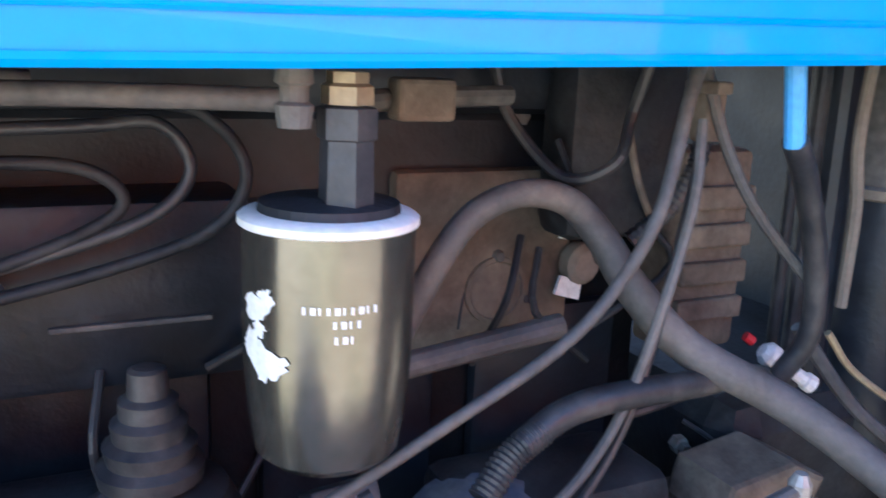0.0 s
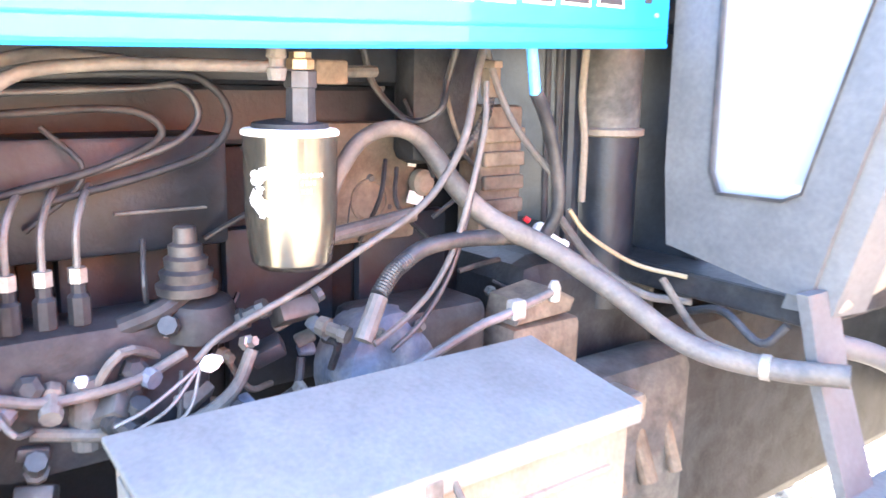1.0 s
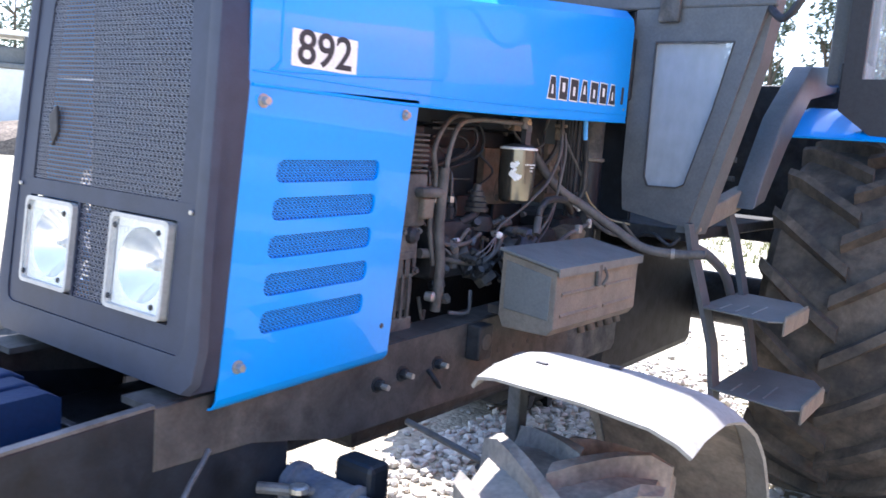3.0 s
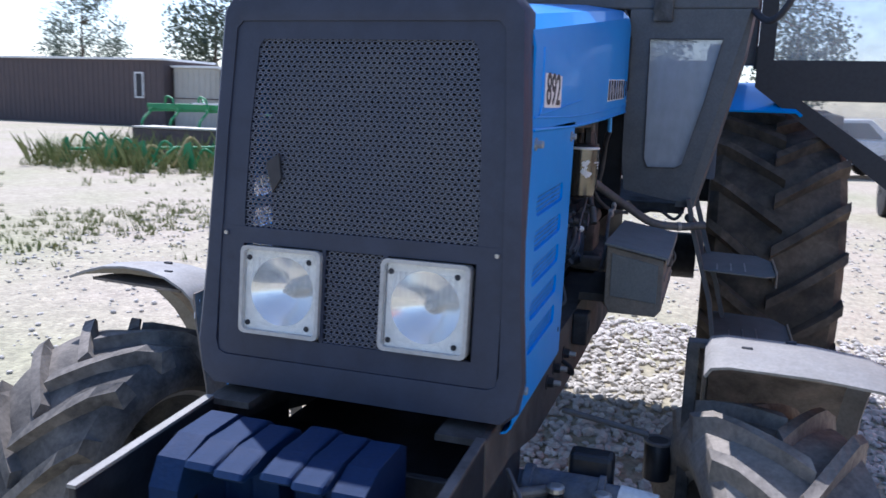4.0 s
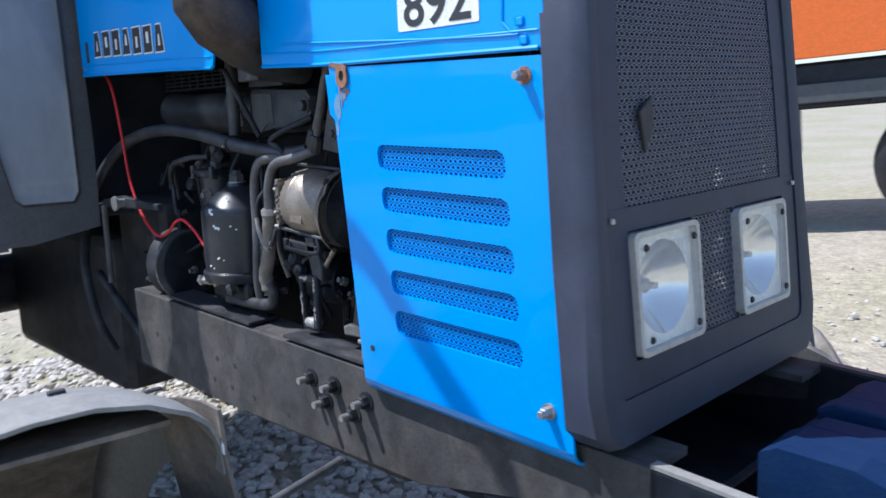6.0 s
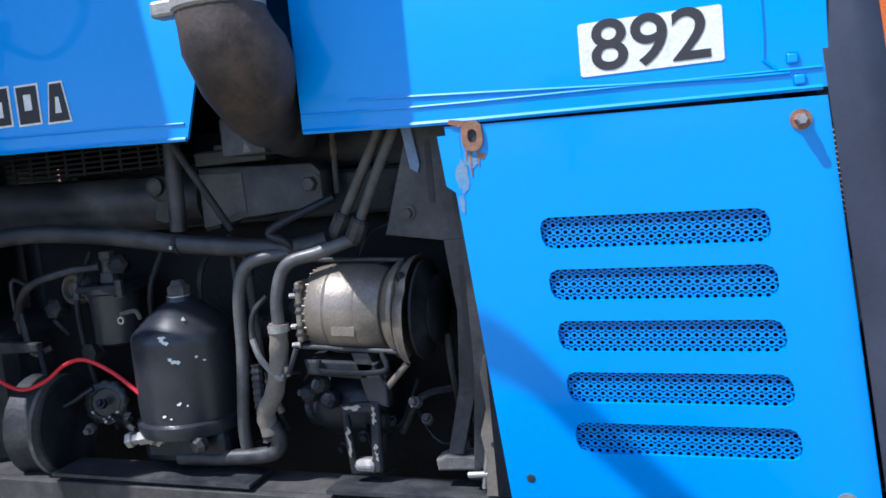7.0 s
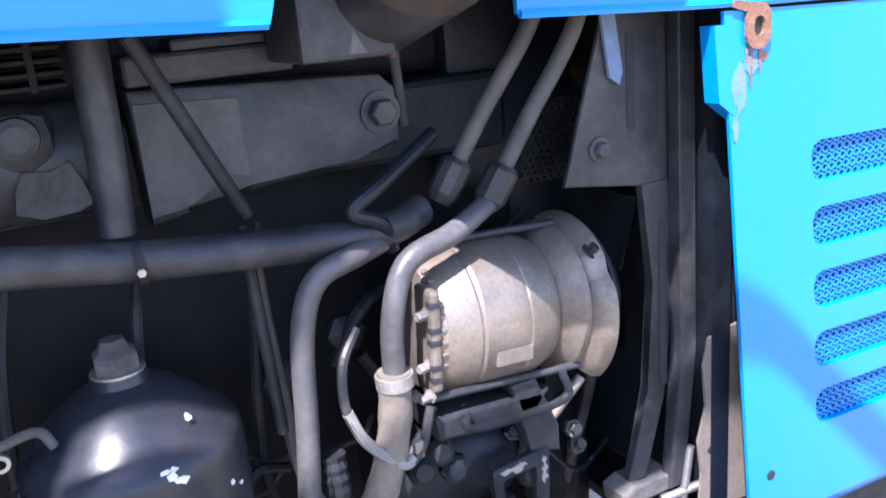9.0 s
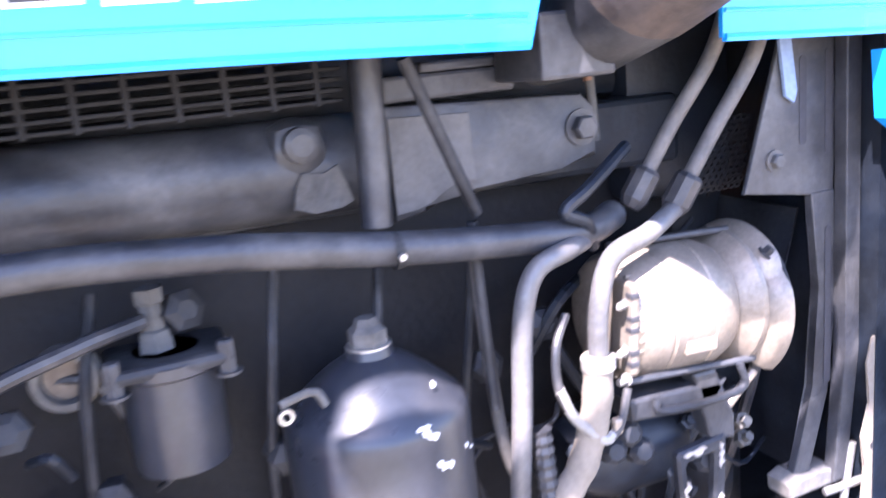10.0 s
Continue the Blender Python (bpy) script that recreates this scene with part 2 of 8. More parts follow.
# the cream matt share paints the pale reflection on the lamp glass
LENS = part_matt_glass("headlight_glass", (0.80, 0.79, 0.74), 0.14, 0.05)
FLUTE = part_matt_glass("fluted_headlight_glass", (0.62, 0.62, 0.60), 0.10, 0.04)
CABGLASS = part_matt_glass("dusty_cab_glass", (0.33, 0.36, 0.40), 0.62)
DOORGLASS = part_matt_glass("clear_door_glass", (0.5, 0.5, 0.5), 0.3)
MIRROR = bpy.data.materials.new("reflector")
MIRROR.use_nodes = True
MIRROR.node_tree.nodes["Principled BSDF"].inputs["Metallic"].default_value = 1.0
MIRROR.node_tree.nodes["Principled BSDF"].inputs["Roughness"].default_value = 0.2
MIRROR.node_tree.nodes["Principled BSDF"].inputs["Base Color"].default_value = (0.95, 0.94, 0.90, 1)


def ground_material():
    m = bpy.data.materials.new("gravel_ground")
    m.use_nodes = True
    n, l = m.node_tree.nodes, m.node_tree.links
    b = n["Principled BSDF"]
    b.inputs["Roughness"].default_value = 0.95
    geo = n.new("ShaderNodeNewGeometry")
    v, nz, nz2 = n.new("ShaderNodeTexVoronoi"), n.new("ShaderNodeTexNoise"), n.new("ShaderNodeTexNoise")
    v.inputs["Scale"].default_value = 38
    nz.inputs["Scale"].default_value, nz.inputs["Detail"].default_value = 0.35, 8
    nz2.inputs["Scale"].default_value, nz2.inputs["Detail"].default_value = 9, 9
    nz2.inputs["Roughness"].default_value = 0.68
    for t in (v, nz, nz2):
        l.new(geo.outputs["Position"], t.inputs["Vector"])
    ramp = n.new("ShaderNodeValToRGB")
    ramp.color_ramp.elements[0].position, ramp.color_ramp.elements[1].position = 0.38, 0.66
    ramp.color_ramp.elements[0].color, ramp.color_ramp.elements[1].color = (0.37, 0.318, 0.245, 1), (0.31, 0.295, 0.185, 1)
    l.new(nz.outputs["Fac"], ramp.inputs["Fac"])
    stone = n.new("ShaderNodeMixRGB")
    stone.blend_type, stone.inputs[0].default_value = "MULTIPLY", 0.9
    bw = n.new("ShaderNodeRGBToBW")
    mr = n.new("ShaderNodeMapRange")
    mr.inputs["To Min"].default_value, mr.inputs["To Max"].default_value = 0.72, 1.22
    l.new(v.outputs["Color"], bw.inputs[0])
    l.new(bw.outputs[0], mr.inputs["Value"])
    l.new(ramp.outputs[0], stone.inputs[1])
    l.new(mr.outputs[0], stone.inputs[2])
    rough, r2 = n.new("ShaderNodeMixRGB"), n.new("ShaderNodeMapRange")
    rough.blend_type, rough.inputs[0].default_value = "MULTIPLY", 1.0
    r2.inputs["From Min"].default_value, r2.inputs["From Max"].default_value = 0.34, 0.66
    r2.inputs["To Min"].default_value, r2.inputs["To Max"].default_value = 0.80, 1.14
    l.new(nz2.outputs["Fac"], r2.inputs["Value"])
    l.new(stone.outputs[0], rough.inputs[1])
    l.new(r2.outputs[0], rough.inputs[2])
    l.new(rough.outputs[0], b.inputs["Base Color"])
    add = n.new("ShaderNodeMath")
    add.operation = "SUBTRACT"
    l.new(nz2.outputs["Fac"], add.inputs[0])
    l.new(v.outputs["Distance"], add.inputs[1])
    bp = n.new("ShaderNodeBump")
    bp.inputs["Strength"].default_value, bp.inputs["Distance"].default_value = 0.5, 0.018
    l.new(add.outputs[0], bp.inputs["Height"])
    l.new(bp.outputs[0], b.inputs["Normal"])
    return m


def island_material(name, c1, c2, rough=0.9):
    """Colour that varies from piece to piece of one joined mesh."""
    m = bpy.data.materials.new(name)
    m.use_nodes = True
    n, l = m.node_tree.nodes, m.node_tree.links
    geo, ramp, nz = n.new("ShaderNodeNewGeometry"), n.new("ShaderNodeValToRGB"), n.new("ShaderNodeTexNoise")
    ramp.color_ramp.elements[0].color, ramp.color_ramp.elements[1].color = (*c1, 1), (*c2, 1)
    l.new(geo.outputs["Random Per Island"], ramp.inputs["Fac"])
    mul = n.new("ShaderNodeMixRGB")
    mul.blend_type, mul.inputs[0].default_value = "MULTIPLY", 0.5
    nz.inputs["Scale"].default_value = 60
    l.new(ramp.outputs[0], mul.inputs[1])
    l.new(nz.outputs["Fac"], mul.inputs[2])
    l.new(mul.outputs[0], n["Principled BSDF"].inputs["Base Color"])
    n["Principled BSDF"].inputs["Roughness"].default_value = rough
    return m


GROUND = ground_material()
STONE = island_material("loose_gravel", (0.46, 0.43, 0.38), (0.76, 0.71, 0.63))
# leaf tones are lightened; the far trees' haze is in the colour
LEAF = island_material("tree_leaves", (0.075, 0.105, 0.07), (0.16, 0.19, 0.13))
GRASS = island_material("grass_blades", (0.14, 0.19, 0.05), (0.36, 0.36, 0.14))


# ---- mesh helpers ----
def part(name, bm, material, parent, label="", smooth=None, kind=""):
    """Links a bmesh as one mesh object under a thing or a part."""
    me = bpy.data.meshes.new(name)
    bmesh.ops.recalc_face_normals(bm, faces=bm.faces)
    if smooth is not None:
        for f in bm.faces:
            f.smooth = True
        for e in bm.edges:
            e.smooth = len(e.link_faces) == 2 and e.calc_face_angle(3.0) < radians(smooth)
    bm.to_mesh(me)
    bm.free()
    for m in material if isinstance(material, (list, tuple)) else [material]:
        me.materials.append(m)
    ob = new(name, me)
    if parent is not None:
        ob.parent = parent
    if label:
        tagged(ob, label)
    if kind:
        tagged(ob, kind=kind)
    return ob


def piece(name, me, parent, m):
    """An object of its own on a shared mesh."""
    ob = new(name, me)
    ob.parent = parent
    ob.matrix_basis = m
    return ob


def shared(name, bm, material):
    me = bpy.data.meshes.new(name)
    bmesh.ops.recalc_face_normals(bm, faces=bm.faces)
    bm.to_mesh(me)
    bm.free()
    me.materials.append(material)
    return me


def thing(name, label, category, group="", at=(0, 0, 0)):
    ob = new(name)
    ob.location = at
    return tagged(ob, label, category, group)


def bm_new():
    return bmesh.new()


def add_box(bm, lo, hi, bevel=0.0, m=None):
    vs = [bm.verts.new((x, y, z)) for x in (lo[0], hi[0]) for y in (lo[1], hi[1]) for z in (lo[2], hi[2])]
    fs = [bm.faces.new([vs[i] for i in q]) for q in ((0, 1, 3, 2), (4, 6, 7, 5), (0, 4, 5, 1), (2, 3, 7, 6), (0, 2, 6, 4), (1, 5, 7, 3))]
    if m is not None:
        bmesh.ops.transform(bm, matrix=m, verts=vs)
    if bevel:
        es = list({e for f in fs for e in f.edges})
        bmesh.ops.bevel(bm, geom=es, offset=bevel, segments=2, affect="EDGES", profile=0.5)
    return bm


def box(lo, hi, bevel=0.004, m=None):
    return add_box(bm_new(), lo, hi, bevel, m)


def add_rings(bm, rings, closed=True, caps=True):
    """A skin over rings of equal count."""
    rows = [[bm.verts.new(p) for p in r] for r in rings]
    k = len(rows[0])
    for a, b in zip(rows, rows[1:]):
        for i in range(k if closed else k - 1):
            bm.faces.new((a[i], a[(i + 1) % k], b[(i + 1) % k], b[i]))
    if caps and closed:
        bm.faces.new(rows[0][::-1])
        bm.faces.new(rows[-1])
    return bm


def basis(d):
    d = Vector(d).normalized()
    u = d.cross(Vector((0, 0, 1)) if abs(d.z) < 0.9 else Vector((0, 1, 0))).normalized()
    return u, d.cross(u).normalized(), d


def add_lathe(bm, start, axis, profile, n=24, caps=True):
    """A turned shape: profile rows of (distance along the axis, radius)."""
    u, w, d = basis(axis)
    s = Vector(start)
    rings = [[s + d * a + (u * math.cos(2 * math.pi * i / n) + w * math.sin(2 * math.pi * i / n)) * max(r, 1e-4) for i in range(n)] for a, r in profile]
    return add_rings(bm, rings, True, caps)


def lathe(start, axis, profile, n=24, caps=True):
    return add_lathe(bm_new(), start, axis, profile, n, caps)


def add_rod(bm, a, b, r, n=12, r2=None):
    a, b = Vector(a), Vector(b)
    return add_lathe(bm, a, b - a, [(0, r), ((b - a).length, r if r2 is None else r2)], n)


def rod(a, b, r, n=12, r2=None):
    return add_rod(bm_new(), a, b, r, n, r2)


def spline(pts, step=6):
    """A smooth line through points."""
    p = [Vector(q) for q in pts]
    p = [2 * p[0] - p[1], *p, 2 * p[-1] - p[-2]]
    out = []
    for a, b, c, d in zip(p, p[1:], p[2:], p[3:]):
        for i in range(step):
            t = i / step
            out.append(0.5 * (2 * b + (c - a) * t + (2 * a - 5 * b + 4 * c - d) * t * t + (3 * b - 3 * c + d - a) * t ** 3))
    return [*out, p[-2]]


def add_tube(bm, pts, r, n=10, step=6, ribs=0.0, radii=None):
    """A hose or wire along a smooth line; ribs: depth of its corrugation."""
    line = spline(pts, step)
    up, rings = None, []
    for i, q in enumerate(line):
        d = (line[min(i + 1, len(line) - 1)] - line[max(i - 1, 0)]).normalized()
        if up is None:
            up = basis(d)[0]
        up = (up - d * up.dot(d)).normalized()
        w = d.cross(up)
        rr = r if radii is None else radii(i / (len(line) - 1))
        rr -= ribs * (i % 2)
        rings.append([q + (up * math.cos(2 * math.pi * k / n) + w * math.sin(2 * math.pi * k / n)) * rr for k in range(n)])
    return add_rings(bm, rings)


def tube(pts, r, n=10, step=6, ribs=0.0, radii=None):
    return add_tube(bm_new(), pts, r, n, step, ribs, radii)


def add_plate(bm, outline, axis, lo, hi, bevel=0.0):
    """A plate: an outline in the two other axes, from lo to hi along the axis."""
    def at(p, v):
        q = list(p)
        q.insert("xyz".index(axis), v)
        return q
    a, b = [bm.verts.new(at(p, lo)) for p in outline], [bm.verts.new(at(p, hi)) for p in outline]
    k = len(outline)
    fs = [bm.faces.new(a[::-1]), bm.faces.new(b)] + [bm.faces.new((a[i], a[(i + 1) % k], b[(i + 1) % k], b[i])) for i in range(k)]
    if bevel:
        bmesh.ops.bevel(bm, geom=list({e for f in fs[:2] for e in f.edges}), offset=bevel, segments=2, affect="EDGES", profile=0.5)
    return bm


def plate(outline, axis, lo, hi, bevel=0.0):
    return add_plate(bm_new(), outline, axis, lo, hi, bevel)


def add_framed(bm, outer, inner, axis, lo, hi):
    """A frame: a plate with an opening; outer and inner have the same number of corners, in the same order."""
    def at(p, v):
        q = list(p)
        q.insert("xyz".index(axis), v)
        return bm.verts.new(q)
    k = len(outer)
    oa, ob, ia, ib = ([at(p, v) for p in line] for line, v in ((outer, lo), (outer, hi), (inner, lo), (inner, hi)))
    for i in range(k):
        j = (i + 1) % k
        for q in ((oa[i], oa[j], ia[j], ia[i]), (ob[i], ib[i], ib[j], ob[j]), (oa[i], ob[i], ob[j], oa[j]), (ia[i], ia[j], ib[j], ib[i])):
            bm.faces.new(q)
    return bm


def rounded(x0, z0, x1, z1, r, n=4):
    """The corners of a rounded rectangle."""
    out = []
    for cx, cz, a0 in ((x1 - r, z1 - r, 0), (x0 + r, z1 - r, 90), (x0 + r, z0 + r, 180), (x1 - r, z0 + r, 270)):
        for i in range(n + 1):
            a = radians(a0 + 90 * i / n)
            out.append((cx + r * math.cos(a), cz + r * math.sin(a)))
    return out


def add_perforated(bm, at, nu, nv, pu, pv, ru, rv, depth, sides=6, inside=None):
    """A perforated sheet: cells of pu by pv in staggered rows; at(u, v, w) gives the place. inside(u, v) keeps a cell."""
    for j in range(nv):
        shift = pu / 2 * (j % 2)
        for i in range(nu):
            cu, cv = (i + 0.5) * pu + shift, (j + 0.5) * pv
            if inside and not inside(cu, cv):
                continue
            edge, hole, deep = [], [], []
            for k in range(8):
                a = 2 * math.pi * k / 8 + math.pi / 8
                c, s = math.cos(a), math.sin(a)
                f = 1 / max(abs(c), abs(s))
                edge.append(bm.verts.new(at(cu + pu / 2 * c * f, cv + pv / 2 * s * f, 0)))
                hole.append(bm.verts.new(at(cu + ru * c, cv + rv * s, 0)))
                deep.append(bm.verts.new(at(cu + ru * c, cv + rv * s, depth)))
            for k in range(8):
                m = (k + 1) % 8
                bm.faces.new((edge[k], edge[m], hole[m], hole[k]))
                bm.faces.new((hole[k], hole[m], deep[m], deep[k]))
    return bm


def add_bolt(bm, at, axis, r=0.009, h=0.008, washer=True):
    if washer:
        add_lathe(bm, at, axis, [(0, r * 1.5), (0.0025, r * 1.5)], 16)
    u, w, d = basis(axis)
    return add_lathe(bm, Vector(at) + d * 0.002, axis, [(0, r), (h - 0.002, r), (h, r * 0.85)], 6)


def bolt(at, axis, r=0.009, h=0.008, washer=True):
    return add_bolt(bm_new(), at, axis, r, h, washer)


def letters(text, size, m, material, name, parent, depth=0.0008, label="", squeeze=1.0, bold=0.012):
    """Raised lettering in the built-in font, as a mesh; centred."""
    cu = bpy.data.curves.new(name, "FONT")
    cu.body, cu.size, cu.extrude = text, size, depth
    cu.align_x, cu.align_y = "CENTER", "CENTER"
    cu.offset = size * bold
    tmp = new(name, cu)
    dg = bpy.context.evaluated_depsgraph_get()
    me = bpy.data.meshes.new_from_object(tmp.evaluated_get(dg))
    bpy.data.objects.remove(tmp)
    me.transform(Matrix.Diagonal((squeeze, 1, 1, 1)))
    me.materials.clear()
    me.materials.append(material)
    ob = new(name, me)
    ob.parent = parent
    ob.matrix_basis = m
    if label:
        tagged(ob, label)
    return ob


# ---- ground ----
def ground_height(x, y):
    """Nearly level gravel; its rise at the tanker is shaped for the camera's view."""
    u, v = max(-30, min(30, (x - 4.6) * 1.6)), max(-30, min(30, (y - 3.5) * 0.7))
    rise = 0.32 / (1 + math.exp(-u)) / (1 + math.exp(v))
    fade = 1 / (1 + (x * x + y * y) / 900)
    dip = 1.05 / (1 + math.exp(-max(-30, min(30, (0.55 * x + 0.83 * y - 15.5) * 0.8)))) / (1 + math.exp(-max(-30, min(30, (x - 8.0) * 2.0))))
    return -0.05 - dip * fade + rise * fade + 0.02 * noise.noise(Vector((x * 0.7, y * 0.7, 0)))


def build_ground():
    steps = [0.0]
    while steps[-1] < 900:
        steps.append(steps[-1] + max(0.22, steps[-1] * 0.09))
    axis = [-s for s in steps[:0:-1]] + steps
    bm = bm_new()
    rows = [[bm.verts.new((x, y + 1, ground_height(x, y + 1))) for x in axis] for y in axis]
    for a, b in zip(rows, rows[1:]):
        for i in range(len(axis) - 1):
            bm.faces.new((a[i], a[i + 1], b[i + 1], b[i]))
    g = part("ground", bm, GROUND, None, "pale dusty gravel yard with patches of grass", smooth=60)
    tagged(g, category="ground", kind="structure")


def build_stones():
    rng = random.Random(4)
    ico = bm_new()
    bmesh.ops.create_icosphere(ico, subdivisions=1, radius=1.0)
    base = [v.co.copy() for v in ico.verts]
    tri = [[v.index for v in f.verts] for f in ico.faces]
    ico.free()
    verts, faces = [], []

    def stone(x, y, r):
        k, z = len(verts), ground_height(x, y)
        s = Vector((rng.uniform(0.65, 1.5), rng.uniform(0.65, 1.3), rng.uniform(0.45, 0.9))) * r
        turn = Matrix.Rotation(rng.uniform(0, 6.28), 3, "Z") @ Matrix.Rotation(rng.uniform(-0.5, 0.5), 3, "X")
        for c in base:
            q = turn @ Vector((c.x * s.x, c.y * s.y, c.z * s.z)) * rng.uniform(0.70, 1.16)
            verts.append((x + q.x, y + q.y, z + s.z * 0.45 + q.z))
        faces.extend([[k + i for i in t] for t in tri])
    for _ in range(7500):
        stone(rng.uniform(-0.7, 1.9), rng.uniform(0.5, 4.6), rng.uniform(0.015, 0.032))
    for _ in range(7000):
        x, y = rng.uniform(-6, 5), rng.uniform(-1.2, 11)
        stone(x, y, rng.uniform(0.007, 0.026) * rng.uniform(0.6, 1.1))
    me = bpy.data.meshes.new("gravel")
    me.from_pydata(verts, [], faces)
    me.materials.append(STONE)
    tagged(new("gravel", me), "loose pale grey gravel stones on the yard", "gravel", kind="stuff")


def build_grass():
    rng = random.Random(7)
    verts, faces = [], []

    def tuft(x, y, h, n):
        z = ground_height(x, y)
        for _ in range(n):
            a, d = rng.uniform(0, 6.28), rng.uniform(0, 0.10)
            bx, by = x + d * math.cos(a), y + d * math.sin(a)
            b, hh, w = rng.uniform(0, 6.28), h * rng.uniform(0.5, 1.2), rng.uniform(0.006, 0.014)
            lean = hh * rng.uniform(0.1, 0.6)
            k = len(verts)
            verts.extend([(bx - w * math.sin(b), by + w * math.cos(b), z), (bx + w * math.sin(b), by - w * math.cos(b), z),
                          (bx + lean * 0.4 * math.cos(b), by + lean * 0.4 * math.sin(b), z + hh * 0.6), (bx + lean * math.cos(b), by + lean * math.sin(b), z + hh)])
            faces.extend([(k, k + 1, k + 2), (k, k + 2, k + 3)])
    for _ in range(1500):
        tuft(rng.uniform(3.8, 16), rng.uniform(8.6, 15), rng.uniform(0.15, 0.45), 9)
    for _ in range(2200):
        tuft(rng.uniform(-12, -1.5), rng.gauss(19, 4.5), rng.uniform(0.05, 0.18), 8)
    for _ in range(260):
        tuft(rng.gauss(-6.0, 0.7), rng.gauss(6.5, 1.2), rng.uniform(0.04, 0.1), 8)
    for _ in range(260):
        tuft(rng.uniform(-13, -8), rng.uniform(12.0, 16), rng.uniform(0.2, 0.7), 10)
    me = bpy.data.meshes.new("grass")
    me.from_pydata(verts, [], faces)
    me.materials.append(GRASS)
    tagged(new("grass", me), "sparse green and yellow grass at the yard's edge", "grass", kind="stuff")


# dark ground strip that carries the tanker's cast shade in its colour
def build_shaded_strip():
    bm = bm_new()
    rows = [[bm.verts.new((x, y, ground_height(x, y) + 0.012)) for y in (c - 0.9, c, c + 0.75)] for x, c in ((3.0, 9.0), (4.5, 7.7), (6.0, 6.6), (8.5, 5.2))]
    for a, b in zip(rows, rows[1:]):
        for i in range(2):
            bm.faces.new((a[i], b[i], b[i + 1], a[i + 1]))
    tagged(part("road", bm, SHADED_ASPHALT, None, "dark strip beside the grass, tanker shade painted in"), category="road", kind="structure")


build_ground()
build_shaded_strip()

# ---- tractor ----
tractor = thing("tractor", "blue wheeled farm tractor with open engine bay and dusty dark cab", "tractor")
HW = 0.325          # half width of the hood


def along(knots, y):
    """A height between knots of (y, height)."""
    for (a, p), (b, q) in zip(knots, knots[1:]):
        if y <= b:
            break
    return p + (q - p) * (y - a) / (b - a)


def hood_bottom(y, side=1):
    """Lower edges differ by side to fit the camera's view; the right stands higher."""
    if side > 0:
        return along(((0.13, 1.441), (0.6, 1.440), (1.1, 1.452), (1.74, 1.475)), y)
    return along(((0.13, 1.450), (0.62, 1.458), (0.84, 1.4675), (1.034, 1.477), (1.24, 1.4855), (1.74, 1.499)), y)


def hood_shoulder(y):
    return 1.645 + (y - 0.13) * 0.115


def build_hood():
    rings = []
    for y, cut in ((0.132, 0), (0.35, 0), (0.6, 0), (0.8379, 0), (0.838, 1), (1.034, 1), (1.0341, 0), (1.1, 0), (1.24, 0), (1.742, 0)):
        b, s = hood_bottom(y, -1), hood_shoulder(y)
        left, right = ([(HW, e), (HW, e + 0.02), (HW, s - 0.05), (HW - 0.007, s - 0.02), (HW - 0.035, s + 0.008), (0.16, s + 0.028), (0, s + 0.034)] for e in (hood_bottom(y), b))
        right = [(-x, z) for x, z in right[:-1]]
        if cut:
            right[0], right[1] = (-HW, s - 0.062), (-HW, s - 0.056)
        outer = left + right[::-1]
        inner = [(x - math.copysign(0.005, x) if abs(x) > 0.05 else x, z - (0.005 if abs(x) < 0.3 else 0)) for x, z in outer[::-1]]
        slant = 0.3 if abs(y - 1.034) < 0.001 else 0.0
        rings.append([(x, y - slant * (min(z, s - 0.056) - b) * (x < -HW + 0.03), z) for x, z in outer + inner])
    hood = part("hood", add_rings(bm_new(), rings, True, True), BLUE, tractor, "bright blue sheet metal engine hood", smooth=28)
    for side in (1, -1):
        spans = ((0.14, 1.74),) if side > 0 else ((0.14, 0.836), (1.036, 1.74))
        for a, b in spans:
            knots = [a + (b - a) * i / 8 for i in range(9)]
            ridge = tube([(side * (HW + 0.0005), y, hood_bottom(y, side) + 0.024) for y in knots], 0.0022, 6, 1)
            part("bead", ridge, BLUE, hood)
            lip = tube([(side * HW, y, hood_bottom(y, side)) for y in knots], 0.004, 6, 1)
            part("lip", lip, BLUE, hood)
        # pressed field round the number plate
        f = [(side * (HW + 0.0004), y, z) for y, z in ((0.70 if side > 0 else 0.76, 1.505), (0.22, 1.472), (0.205, 1.49), (0.205, 1.6))]
        part("bead", tube(f, 0.0025, 6, 3), BLUE, hood)
        # slot with catch near the rear corner
        part("catch", box((side * HW - 0.003, 1.688, 1.53), (side * HW + 0.003, 1.702, 1.585), 0.002), INK, hood, "black hood catch slot")
        part("catch", bolt((side * HW, 1.712, 1.515), (side, 0, 0), 0.004, 0.003, False), STEEL, hood)
    return hood


def side_matrix(side, y, z, off=0.0012):
    """Where lettering on a side of the hood stands: the reading direction, up and out."""
    return Matrix(((0, 0, side, side * (HW + off)), (side, 0, 0, y), (0, 1, 0, z), (0, 0, 0, 1)))


hood = build_hood()


